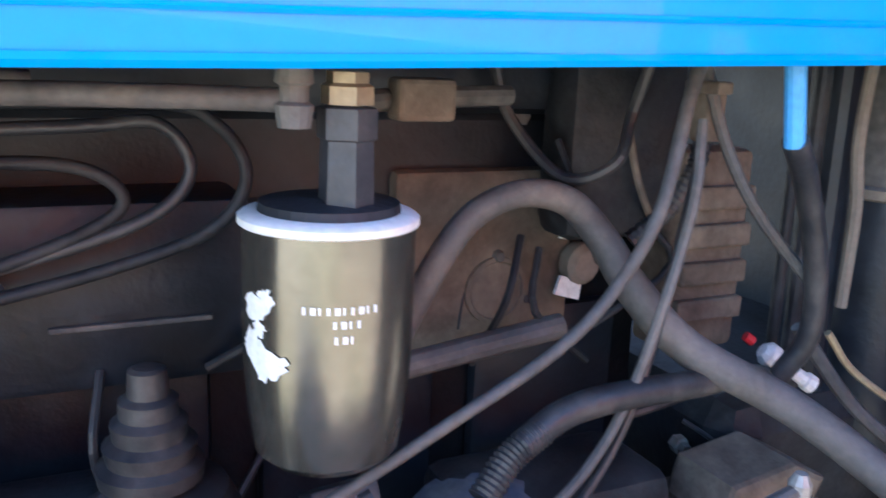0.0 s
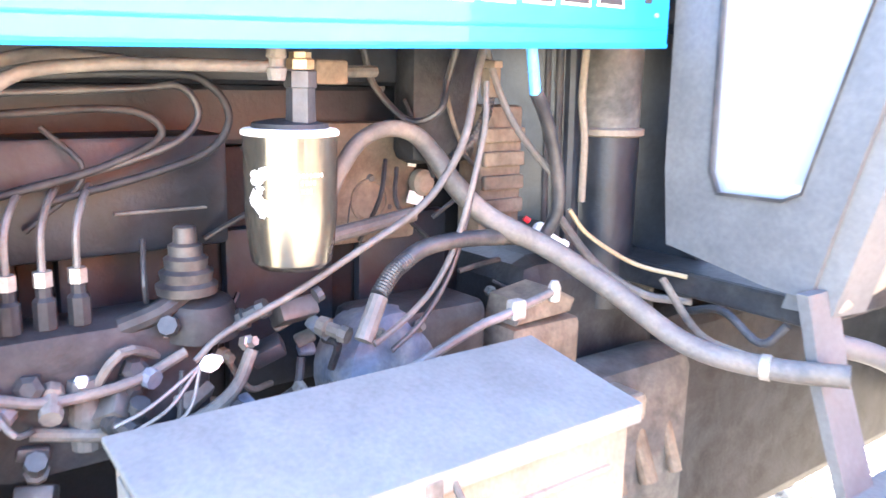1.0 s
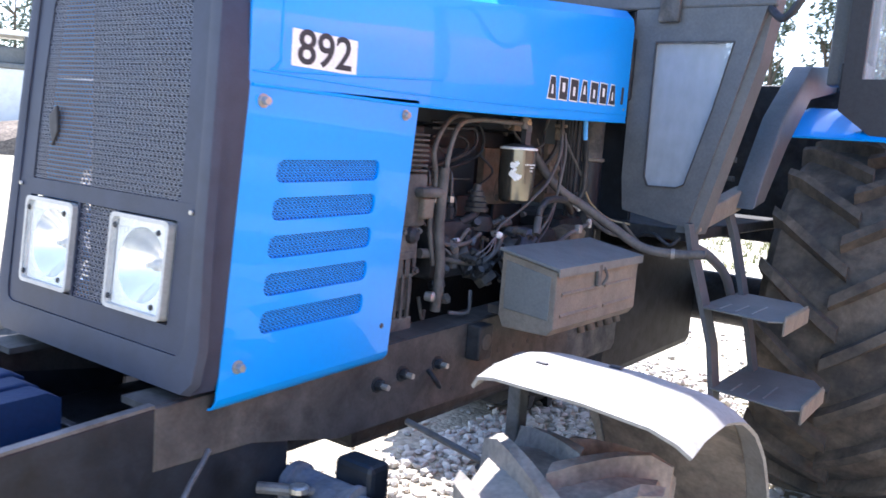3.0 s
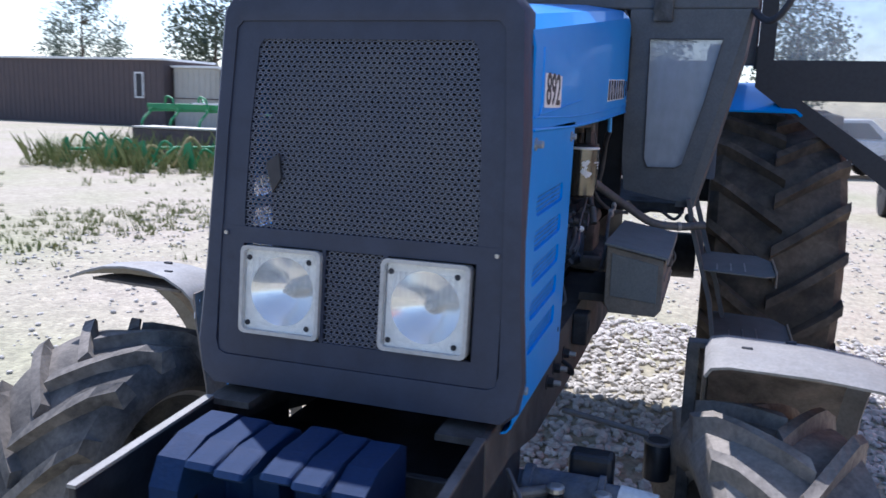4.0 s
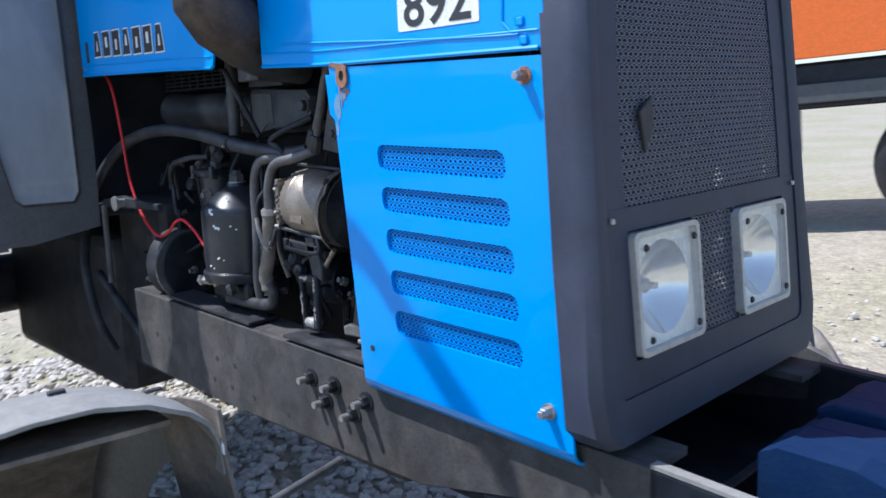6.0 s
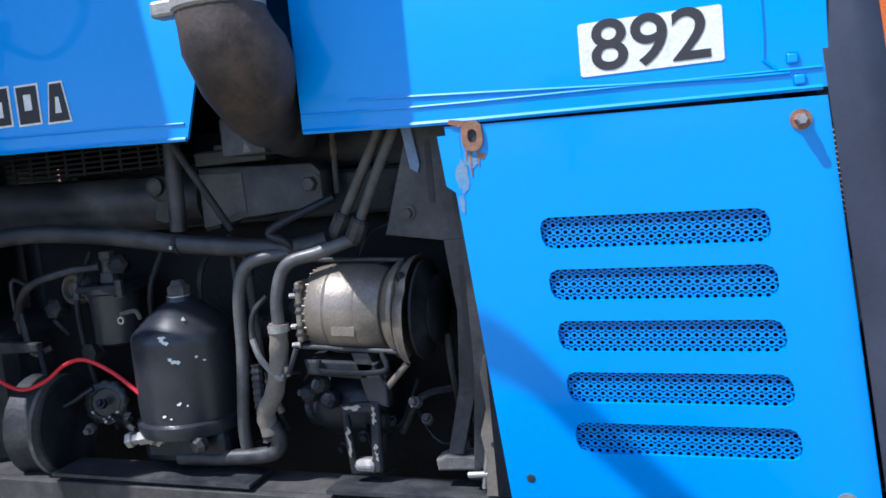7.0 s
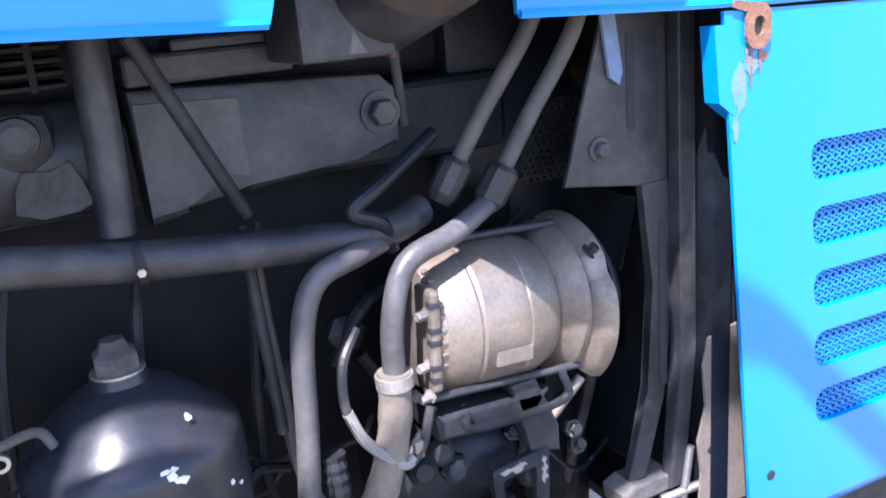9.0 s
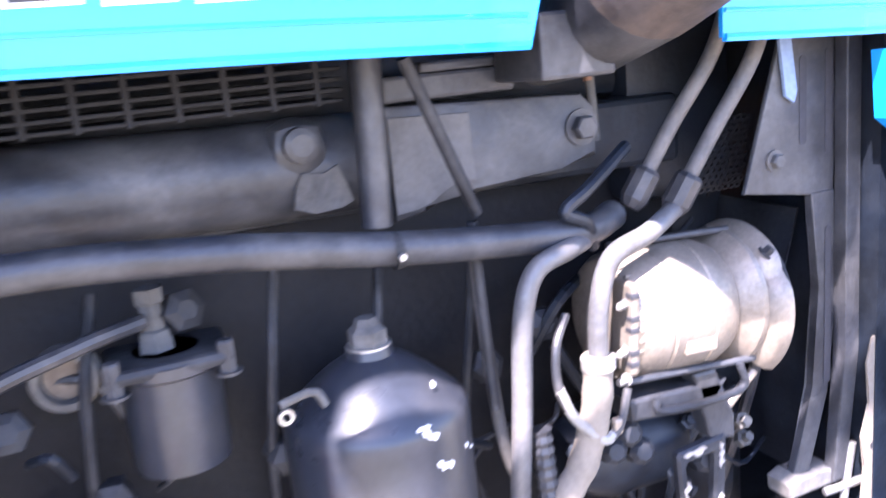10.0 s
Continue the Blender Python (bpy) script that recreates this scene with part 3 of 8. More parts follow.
def build_markings():
    for side in (1, -1):
        y0, z0 = (0.317, 1.518) if side > 0 else (0.338, 1.530)
        back = plate(rounded(-0.089, -0.034, 0.089, 0.034, 0.004), "z", 0, 0.0008)
        ob = part("number_sticker", back, STICKER, hood, "white sticker with a dark three-digit number")
        ob.matrix_basis = side_matrix(side, y0, z0, 0.0004)
        letters("892", 0.090, side_matrix(side, y0, z0, 0.0016), INK, "number", hood, 0.0004, squeeze=1.12, bold=0.012)
        # maker's name: seven plain letter-sized shapes with pale edges
        yc, zc, pitch = (1.42, 1.547, 0.066) if side > 0 else (1.446, 1.566, 0.0595)
        for i in range(7):
            u = (i - 3) * pitch
            for nm, w, h, t, m in (("nameplate_back", pitch * 0.405, 0.0335, 0.0, STICKER), ("nameplate_shape", pitch * 0.345, 0.030, 0.001, INK)):
                top, foot = (1.0, 1.0) if i % 3 else (0.55, 1.0)
                outer = [(-w * foot, -h), (w * foot, -h), (w * top, h), (-w * top, h)]
                k, lift = (0.40, 0.12) if i % 2 else (0.34, -0.15)
                inner = [(-w * foot * k, h * (lift - 0.42)), (w * foot * k, h * (lift - 0.42)), (w * top * k, h * (lift + 0.45)), (-w * top * k, h * (lift + 0.45))]
                b = plate(outer, "z", t, t + 0.001) if m is STICKER else add_framed(bm_new(), outer, inner, "z", t, t + 0.001)
                ob = part(nm, b, m, hood)
                ob.matrix_basis = side_matrix(side, yc + side * u, zc + side * u * 0.035, 0.0005)


build_markings()


def panel_front(z):
    return 0.09 + (z - 0.88) * 0.08


def panel_rear(z):
    return 0.57 + (z - 0.89) * 0.092


def build_side_panel(side):
    """The lower side cover with five louvre slots."""
    bm = bm_new()
    lo, hi = 0.872, 1.44
    slots = [(0.978 + 0.0715 * i, 1.021 + 0.0715 * i) for i in range(5)]
    s0, s1 = 0.175, 0.775

    def add(outline):
        add_plate(bm, outline, "x", -0.004, 0.0)
    knots = [s0 - 0.03, s0 + 0.014 / 0.49, s1 - 0.014 / 0.49, s1 + 0.03]
    add([(0, lo), (1, lo), (1, 0.955), *[(k, 0.955) for k in knots[::-1]], (0, 0.955)])
    add([(0, 1.325), *[(k, 1.325) for k in knots], (1, 1.325), (1, hi), (0, hi)])
    cells = [0.955] + [(a[1] + b[0]) / 2 for a, b in zip(slots, slots[1:])] + [1.325]
    levels = sorted({*cells, *[a + 0.014 for a, b in slots], *[b - 0.014 for a, b in slots]})
    add([(0, 0.955), *[(s0 - 0.03, z) for z in levels], (0, 1.325)])
    add([(1, 0.955), (1, 1.325), *[(s1 + 0.03, z) for z in levels[::-1]]])
    for (a, b), c0, c1 in zip(slots, cells, cells[1:]):
        r = 0.014
        inner, outer = [], []
        ru = r / 0.49
        for sx, sz in ((1, 1), (-1, 1), (-1, -1), (1, -1)):
            X, Z = (s1 if sx > 0 else s0), (b if sz > 0 else a)
            OX, OZ = (s1 + 0.03 if sx > 0 else s0 - 0.03), (c1 if sz > 0 else c0)
            near = [(X, Z - sz * r), (X - sx * ru * 0.3, Z - sz * r * 0.3), (X - sx * ru, Z)]
            far = [(OX, Z - sz * r), (OX, OZ), (X - sx * ru, OZ)]
            if sx * sz < 0:
                near, far = near[::-1], far[::-1]
            inner += near
            outer += far
        add_framed(bm, outer, inner, "x", -0.0055, 0.0)
    bmesh.ops.remove_doubles(bm, verts=bm.verts, dist=0.0002)
    for v in bm.verts:
        s, z = v.co.y, v.co.z
        v.co.y = panel_front(z) + (panel_rear(z) - panel_front(z)) * s
        v.co.z = z + 0.012 * s * (1 if z > 0.9 else 1.2)
        v.co.x = side * (HW + v.co.x)
    panel = part("side_panel", bm, BLUE, tractor, "blue side cover with five perforated louvre slots")
    # rolled lip along the lower edge
    lip = bm_new()
    add_rings(lip, [[(side * (HW - d), y, z + (y - 0.09) * 0.027) for d, z in ((0, 0.874), (0.004, 0.862), (0.014, 0.850), (0.030, 0.845), (0.030, 0.849), (0.015, 0.855), (0.007, 0.865), (0.004, 0.874))]
                    for y in (0.09, 0.57)])
    part("lower_lip", lip, BLUE, panel, smooth=50)
    for a, b in slots:
        zc = (a + b) / 2
        y0 = panel_front(zc) + (panel_rear(zc) - panel_front(zc)) * s0 - 0.004
        pm = bm_new()
        add_perforated(pm, lambda u, v, w: (side * (HW - 0.0055 - w), y0 + u, a - 0.002 + v + 0.012 * (u + 0.06) / 0.49), 28, 5, 0.0107, 0.0098, 0.0031, 0.0028, 0.0015)
        part("louvre_mesh", pm, LOUVRE, panel, "perforated blue sheet behind a slot", kind="stuff")
    for y, z in ((0.166, 1.414), (0.134, 0.927)):
        part("bolt", bolt((side * HW, y, z), (side, 0, 0), 0.0085, 0.014), STEEL if side > 0 or z < 1 else RUST, panel, "weathered hexagon bolt with washer")
        if side < 0:
            part("bolt_head", bolt((side * (HW + 0.009), y, z), (side, 0, 0), 0.0065, 0.012, False), STEEL, panel)
    # black disc paints the shade inside a small hole
    part("plug", lathe((side * (HW - 0.002), 0.541, 0.948), (side, 0, 0), [(0, 0.006), (0.003, 0.006), (0.0035, 0.003)], 12), INK, panel, "small black disc drawn for a hole")
    if side > 0:
        part("bolt", bolt((HW, 0.574, 1.417), (1, 0, 0), 0.008, 0.010), STEEL, panel, "pale bolt at the upper corner")
    else:
        ear = bm_new()
        add_framed(ear, rounded(0.566, 1.415, 0.596, 1.457, 0.013, 3), rounded(0.574, 1.427, 0.587, 1.445, 0.006, 3), "x", -HW - 0.005, -HW - 0.001)
        part("latch_ear", ear, RUST, panel, "rusted latch ear with an oval hole")
        part("latch_hole", plate(rounded(0.573, 1.426, 0.588, 1.446, 0.007, 3), "x", -HW - 0.0012, -HW - 0.0006), INK, panel)
        part("latch_strap", plate([(0.572, 1.455), (0.612, 1.461), (0.614, 1.455), (0.598, 1.450)], "x", -HW - 0.004, -HW - 0.0015), RUST, panel, "rusted strap")
        part("bracket", plate([(0.598, 1.35), (0.625, 1.37), (0.632, 1.44), (0.60, 1.44)], "x", -HW - 0.0005, -HW + 0.018), BLUE, panel)
        rng = random.Random(23)
        for name, material, yc, zc, wy, wz in (("worn_patch", SCRAPED, 0.600, 1.382, 0.010, 0.030), ("worn_patch", SCRAPED, 0.587, 1.402, 0.012, 0.010), ("worn_patch", SCRAPED, 0.604, 1.345, 0.005, 0.016), ("rust_stain", RUST, 0.571, 1.408, 0.007, 0.006)):
            edge = [(yc + wy * rng.uniform(0.55, 1.1) * math.cos(k * math.pi / 9), zc + wz * rng.uniform(0.55, 1.1) * math.sin(k * math.pi / 9)) for k in range(18)]
            part(name, plate(edge, "x", -HW - 0.0009, -HW - 0.0003), material, panel)
        for y, z, h in ((0.575, 1.415, 0.022), (0.586, 1.414, 0.034), (0.592, 1.417, 0.014)):
            part("rust_run", plate([(y - 0.002, z), (y + 0.002, z), (y + 0.0008, z - h), (y - 0.0006, z - h)], "x", -HW - 0.0012, -HW - 0.0006), RUST, panel)
        for y, z in ((0.172, 1.488), (0.165, 1.462)):
            part("catch", box((-HW - 0.004, y - 0.007, z - 0.007), (-HW, y + 0.007, z + 0.007), 0.003), BLUE, hood, "worn blue hood catch")
    return panel


build_side_panel(1)
build_side_panel(-1)

LEAN = 0.085       # how far the front mask leans back, per metre of height


def mask_y(z):
    return 0.004 + (z - 0.95) * LEAN


FRONT = Matrix(((1.013, 0, 0, 0), (0, 1, 0, 0.022), (0, 0, 1.016, -0.0237), (0, 0, 0, 1)))


def build_mask():
    """The front mask: plastic surround, mesh grille and the plate with two headlights."""
    bm = bm_new()
    outer = [(0.352, 0.985), (0.338, 1.15), (0.325, 1.42), (0.312, 1.655), (0.290, 1.68), (-0.290, 1.68), (-0.312, 1.655), (-0.325, 1.42), (-0.338, 1.15), (-0.352, 0.985), (-0.342, 0.925),
             (-0.315, 0.90), (0.315, 0.90), (0.342, 0.925)]
    inner = [(0.302, 0.995), (0.298, 1.15), (0.288, 1.42), (0.275, 1.62), (0.262, 1.635), (-0.262, 1.635), (-0.275, 1.62), (-0.288, 1.42), (-0.298, 1.15), (-0.302, 0.995), (-0.296, 0.972),
             (-0.28, 0.965), (0.28, 0.965), (0.296, 0.972)]

    def ring(line, dy, grow=1.0):
        return [(x * grow, mask_y(z) + dy, z) for x, z in line]
    sides = [(x if abs(x) < 0.3 else min(x, 0.322) if x > 0 else max(x, -0.340), z) for x, z in outer]
    front = [(x * (0.985 if x > -0.3 else 0.962), z - (z - 1.28) * 0.012) for x, z in outer]
    add_rings(bm, [ring(sides, 0.066), ring(sides, 0.03), ring(outer, 0.012), ring(front, -0.004),
                   ring([((a[0] + b[0]) / 2, (a[1] + b[1]) / 2) for a, b in zip(front, inner)], -0.005), ring(inner, -0.001), ring(inner, 0.022)], True, False)
    mask = part("front_mask", bm, PLASTIC, tractor, "dark grey plastic front mask", smooth=40)
    # inner border round the mesh
    b2 = bm_new()
    o2 = [(x * 0.999, z if z > 1.2 else 1.212 + (z - 0.965) * 0.03) for x, z in inner]
    i2 = [(0.246, 1.232), (0.246, 1.28), (0.240, 1.42), (0.226, 1.585), (0.215, 1.60), (-0.215, 1.60), (-0.226, 1.585), (-0.240, 1.42), (-0.246, 1.28), (-0.246, 1.232), (-0.24, 1.228), (-0.2, 1.228),
          (0.2, 1.228), (0.24, 1.228)]
    rows = [ring(o2, 0.003), ring(i2, 0.003), ring(i2, 0.03)]
    add_rings(b2, rows, True, False)
    part("grille_border", b2, PLASTIC, mask, smooth=30)
    gm = bm_new()
    add_perforated(gm, lambda u, v, w: (u - 0.249, mask_y(1.225 + v) + 0.006 + w, 1.225 + v), 40, 42, 0.0125, 0.0091, 0.0046, 0.0030, 0.004)
    part("grille_mesh", gm, MESH, mask, "black perforated steel grille", kind="stuff")
    # plate that carries the headlights, with a small mesh between them
    pl = bm_new()
    add_framed(pl, [(-0.298, 0.966), (0.298, 0.966), (0.298, 1.229), (-0.298, 1.229)], [(-0.246, 1.012), (0.246, 1.012), (0.246, 1.196), (-0.246, 1.196)], "y", 0.0, 0.012)
    for v in pl.verts:
        v.co.y += mask_y(v.co.z) + 0.002
    part("lamp_plate", pl, PLASTIC, mask)
    for x0 in (-0.07, 0.062):
        dv = box((x0, 0.001, 1.010), (x0 + 0.008, 0.013, 1.198), 0.0)
        for v in dv.verts:
            v.co.y += mask_y(v.co.z) + 0.002
        part("lamp_divider", dv, PLASTIC, mask)
    cm = bm_new()
    add_perforated(cm, lambda u, v, w: (u - 0.063, mask_y(1.012 + v) + 0.006 + w, 1.012 + v), 10, 20, 0.0125, 0.0091, 0.0046, 0.0030, 0.004)
    part("centre_mesh", cm, MESH, mask, "black perforated steel sheet between the headlights", kind="stuff")
    for sx in (-0.285, 0.285):
        part("screw", lathe((sx, mask_y(1.215) - 0.001, 1.215), (0, -1, 0), [(0, 0.005), (0.003, 0.004)], 10), STEEL, mask)
    # radiator core behind the mesh
    rad = bm_new()
    add_box(rad, (-0.27, 0.20, 0.93), (0.27, 0.215, 1.64))
    core = part("radiator", rad, BLACK, tractor, "dark radiator core behind the grille")
    fin = shared("radiator_fin", box((0, 0.19, 0.93), (0.006, 0.1985, 1.63), 0.0), BLACK)
    for i in range(36):
        piece("radiator_fin", fin, core, Matrix.Translation((-0.26 + i * 0.0149, 0, 0)))
    # badge: a plain dark shape near the mesh's edge
    part("badge", plate([(-0.20, 1.36), (-0.17, 1.38), (-0.165, 1.33), (-0.185, 1.30)], "y", mask_y(1.34) - 0.002, mask_y(1.34) + 0.005, 0.002), INK, mask, "small dark badge on the grille")
    mask.matrix_basis = FRONT
    return mask


mask = build_mask()


def build_headlight(cx):
    cz, tilt = 1.104, math.degrees(math.atan(LEAN))
    m = pose(cx, mask_y(cz) + 0.002, cz, -tilt, 0, 0)
    b = bm_new()
    add_framed(b, rounded(-0.089, -0.089, 0.089, 0.089, 0.012, 3), rounded(-0.0815, -0.0815, 0.0815, 0.0815, 0.010, 3), "y", -0.011, 0.02)
    lamp = part("headlight", b, BEZEL, tractor, "square headlight in a pale grey bezel")
    lamp.matrix_basis = FRONT @ m
    back = bm_new()
    prof = [(0.045 * (r / 0.07) ** 2, r) for r in (0.012, 0.025, 0.04, 0.055, 0.07)]
    add_lathe(back, (0, 0.048, 0), (0, -1, 0), prof, 32, False)
    part("reflector", back, MIRROR, lamp, "round mirrored reflector", smooth=60)
    rim = bm_new()
    turns = [2 * math.pi * i / 48 for i in range(48)]
    circle = [(0.07 * math.cos(a), 0.07 * math.sin(a)) for a in turns]
    sq = [(0.083 * math.cos(a) / max(abs(math.cos(a)), abs(math.sin(a))), 0.083 * math.sin(a) / max(abs(math.cos(a)), abs(math.sin(a)))) for a in turns]
    add_framed(rim, sq, circle, "y", 0.003, 0.008)
    part("reflector_plate", rim, LAMPCREAM, lamp)
    part("bulb", lathe((0, 0.046, 0), (0, -1, 0), [(0, 0.012), (0.012, 0.012), (0.018, 0.006), (0.03, 0.005)], 12), STEEL, lamp)
    gl = bm_new()
    add_rings(gl, [[(x * s, y, z * s) for x, z in rounded(-0.0822, -0.0822, 0.0822, 0.0822, 0.012, 4)] for s, y in ((1, -0.004), (1, -0.009), (0.6, -0.013), (0.1, -0.014))])
    g = part("lens", gl, LENS, lamp, "clear headlight glass", smooth=40)
    g.visible_shadow = False
    for i in range(12):
        x = -0.0605 + i * 0.011
        flute = part("flute", add_rings(bm_new(), [[(x + dx, -0.0035 + dy, z) for dx, dy in ((-0.0045, 0.0), (-0.0025, 0.0016), (0.0, 0.0022), (0.0025, 0.0016), (0.0045, 0.0))] for z in (0.016, 0.066)]), FLUTE, lamp, smooth=60)
        flute.visible_shadow = False
    for sx in (-1, 1):
        for sz in (-1, 1):
            part("screw", lathe((sx * 0.066, -0.0135, sz * 0.066), (0, -1, 0), [(0, 0.006), (0.003, 0.0045)], 10), DARK, lamp)


build_headlight(-0.157)
build_headlight(0.149)


# ---- half frame, front bracket and weights ----
def build_frame():
    for side in (1, -1):
        b = bm_new()
        x0, x1 = side * 0.30, side * 0.284
        pts = [(-0.02, 0.875), (0.50, 0.885), (1.62, 0.912), (1.62, 0.70), (1.2, 0.69), (0.45, 0.70), (0.2, 0.76), (-0.02, 0.76)]
        add_plate(b, pts, "x", min(x0, x1), max(x0, x1), 0.003)
        add_plate(b, [(-0.02, 0.862), (1.62, 0.900), (1.62, 0.912), (-0.02, 0.875)], "x", min(side * 0.285, side * 0.20), max(side * 0.285, side * 0.20))
        beam = part("frame_rail", b, FRAME, tractor, "dusty steel frame rail with bolt holes")
        for y, z in ((1.34, 0.800), (1.26, 0.798), (1.178, 0.797), (1.096, 0.795), (1.30, 0.742), (1.20, 0.740), (1.116, 0.737), (1.02, 0.735), (0.88, 0.73), (1.43, 0.80), (1.50, 0.802)):
            part("bolt_hole", lathe((side * 0.2995, y, z), (side, 0, 0), [(0, 0.0075), (0.0012, 0.0075)], 10), INK, beam)
        for y, z in ((0.779, 0.835), (0.70, 0.835), (0.60, 0.825), (0.73, 0.795), (0.64, 0.79)) if side < 0 else ((0.80, 0.81), (0.66, 0.81), (0.57, 0.80)):
            part("stud", bolt((side * 0.30, y, z), (side, 0, 0), 0.013, 0.016), DARK, beam)
            part("stud_end", rod((side * 0.31, y, z), (side * 0.335, y, z), 0.007, 10), STEEL, beam)
        # front bracket
        f = plate([(0.0, 0.875), (-0.41, 0.852), (-0.41, 0.60), (-0.1, 0.52), (0.3, 0.55), (0.3, 0.76), (0.0, 0.80)], "x", side * 0.29 - 0.008, side * 0.29 + 0.008, 0.003)
        fb = part("front_bracket", f, BLACK, tractor, "grimy dark side plate of the front bracket")
        # pale strip paints the sun on the upper edge, brighter on the right
        part("worn_edge", plate([(-0.41, 0.853), (-0.02, 0.875), (-0.02, 0.881), (-0.41, 0.859)], "x", side * 0.29 - 0.009, side * 0.29 + 0.009), FENDER if side < 0 else PIPE, fb, "pale upper edge, sunlight painted in")
    b = bm_new()
    add_box(b, (-0.28, -0.06, 0.52), (0.28, -0.04, 0.80), 0.003)
    add_box(b, (-0.28, 0.02, 0.70), (0.28, 0.5, 0.72), 0.003)
    part("cross_plate", b, DARK, tractor)
    part("lug_hole_box", box((0.30, 0.925, 0.80), (0.345, 0.99, 0.895), 0.006), DARK, tractor, "small dark casting on the frame rail")
    part("lug_cap", lathe((0.335, 0.957, 0.85), (1, 0, 0), [(0, 0.022), (0.012, 0.022), (0.014, 0.012)], 16), FRAME, tractor)
    part("tow_hook", tube([(0.305, 0.76, 0.80), (0.33, 0.755, 0.785), (0.33, 0.78, 0.76), (0.305, 0.79, 0.77)], 0.006), DARK, tractor, "small bent hook")


build_frame()


def build_weights():
    """Six upright ballast plates in two groups, each with a handle slot."""
    prof = [(-0.125, 0.895), (-0.15, 0.908), (-0.25, 0.905), (-0.31, 0.885), (-0.335, 0.84), (-0.34, 0.62), (-0.30, 0.56), (-0.14, 0.56), (-0.125, 0.60)]
    slot = [(-0.20, 0.80), (-0.21, 0.815), (-0.26, 0.815), (-0.29, 0.81), (-0.30, 0.79), (-0.30, 0.72), (-0.28, 0.71), (-0.21, 0.71), (-0.20, 0.72)]
    b = bm_new()
    add_framed(b, prof, slot, "x", -0.028, 0.028)
    bmesh.ops.bevel(b, geom=[e for e in b.edges if e.calc_face_angle(0) > 1.0], offset=0.008, segments=2, affect="EDGES", profile=0.5)
    me = shared("ballast_weight", b, BLUE_OLD)
    hollow = [(-0.125, 0.895), (-0.15, 0.908), (-0.25, 0.905), (-0.325, 0.895), (-0.332, 0.886), (-0.322, 0.878), (-0.21, 0.87), (-0.20, 0.72), (-0.33, 0.70), (-0.34, 0.62), (-0.30, 0.56), (-0.14, 0.56), (-0.125, 0.60)]
    inner_me = shared("ballast_weight", plate(hollow, "x", -0.028, 0.028, 0.006), BLUE_OLD)
    for i, x in enumerate((-0.170, -0.110, -0.050, 0.032, 0.092, 0.152)):
        w = piece("ballast_weight", me if i in (0, 5) else inner_me, tractor, pose(x, 0.004 * (i % 2), -0.004 * (i % 3), 0, 0, 0.4 * (i % 2)))
        tagged(w, "worn dark blue cast ballast plate")
    part("weight_bar", rod((-0.24, -0.25, 0.76), (0.24, -0.25, 0.76), 0.016), DARK, tractor)


build_weights()


# ---- wheels ----
def build_wheel(name, side, x0, x1, cy, cz, R, rim_r, nlug, lug_h, tyre_mat, lug_mat, label, disc_mat, lug_w=0.017, turn=0):
    """Rim, tyre and the bars of its tread."""
    w, xc = (x1 - x0), (x0 + x1) / 2 * side
    r0 = R - lug_h
    prof = [(-w * 0.36, rim_r), (-w * 0.47, rim_r + 0.03), (-w * 0.5, (rim_r + r0) / 2), (-w * 0.48, r0 - 0.05), (-w * 0.42, r0 - 0.012), (-w * 0.2, r0), (w * 0.2, r0), (w * 0.42, r0 - 0.012),
            (w * 0.48, r0 - 0.05), (w * 0.5, (rim_r + r0) / 2), (w * 0.47, rim_r + 0.03), (w * 0.36, rim_r)]
    disc = lathe((0, 0, 0), (side, 0, 0), [(-w * 0.4, rim_r + 0.012), (-w * 0.36, rim_r), (-0.02, rim_r - 0.03), (0.0, rim_r * 0.8), (0.05, rim_r * 0.55), (0.05, 0.11), (0.10, 0.10), (0.11, 0.05), (0.112, 0.0)], 40, False)
    wheel = part(name, disc, disc_mat, tractor, label, smooth=35)
    wheel.matrix_basis = pose(xc, cy, cz, 0, 0, turn)
    part("tyre", lathe((0, 0, 0), (side, 0, 0), prof, 64, False), tyre_mat, wheel, "black tractor tyre", smooth=40)
    for hand in (1, -1):
        b, rows = bm_new(), []
        for i in range(6):
            t = i / 5
            a = t * 0.42 * (0.5 / R) + (0.03 * t * t)
            lat = hand * (-0.02 + t * (w * 0.5 + 0.012))
            fall = 0.012 * max(0, t - 0.75) * 4 + 0.05 * max(0, t - 0.9) * 10 * 0.5
            half = lug_w * R / 0.5
            top, bot = R - fall * 0.6, r0 - 0.012 - fall
            ring = []
            for rr, da in ((bot, -1.35), (top, -0.8), (top, 0.8), (bot, 1.35)):
                ang = a + da * half / R
                ring.append((lat, rr * math.sin(ang), rr * math.cos(ang)))
            rows.append(ring)
        add_rings(b, rows)
        me = shared("lug", b, lug_mat)
        for k in range(nlug):
            ang = 360 / nlug * (k + (0.5 if hand > 0 else 0))
            piece("lug", me, wheel, pose(0, 0, 0, ang, 0, 0))
    part("rim_lip", lathe((-side * w * 0.36, 0, 0), (-side, 0, 0), [(0, rim_r - 0.004), (0.016, rim_r + 0.006), (0.020, rim_r + 0.016), (0.014, rim_r + 0.016), (0.008, rim_r + 0.004)], 48, False), FENDER, wheel, "pale rim lip", smooth=40)
    for k in range(8):
        a = 2 * math.pi * k / 8
        part("wheel_nut", bolt((side * 0.05, 0.15 * rim_r / 0.25 * math.cos(a), 0.15 * rim_r / 0.25 * math.sin(a)), (side, 0, 0), 0.013, 0.018), DARK, wheel)
    return wheel


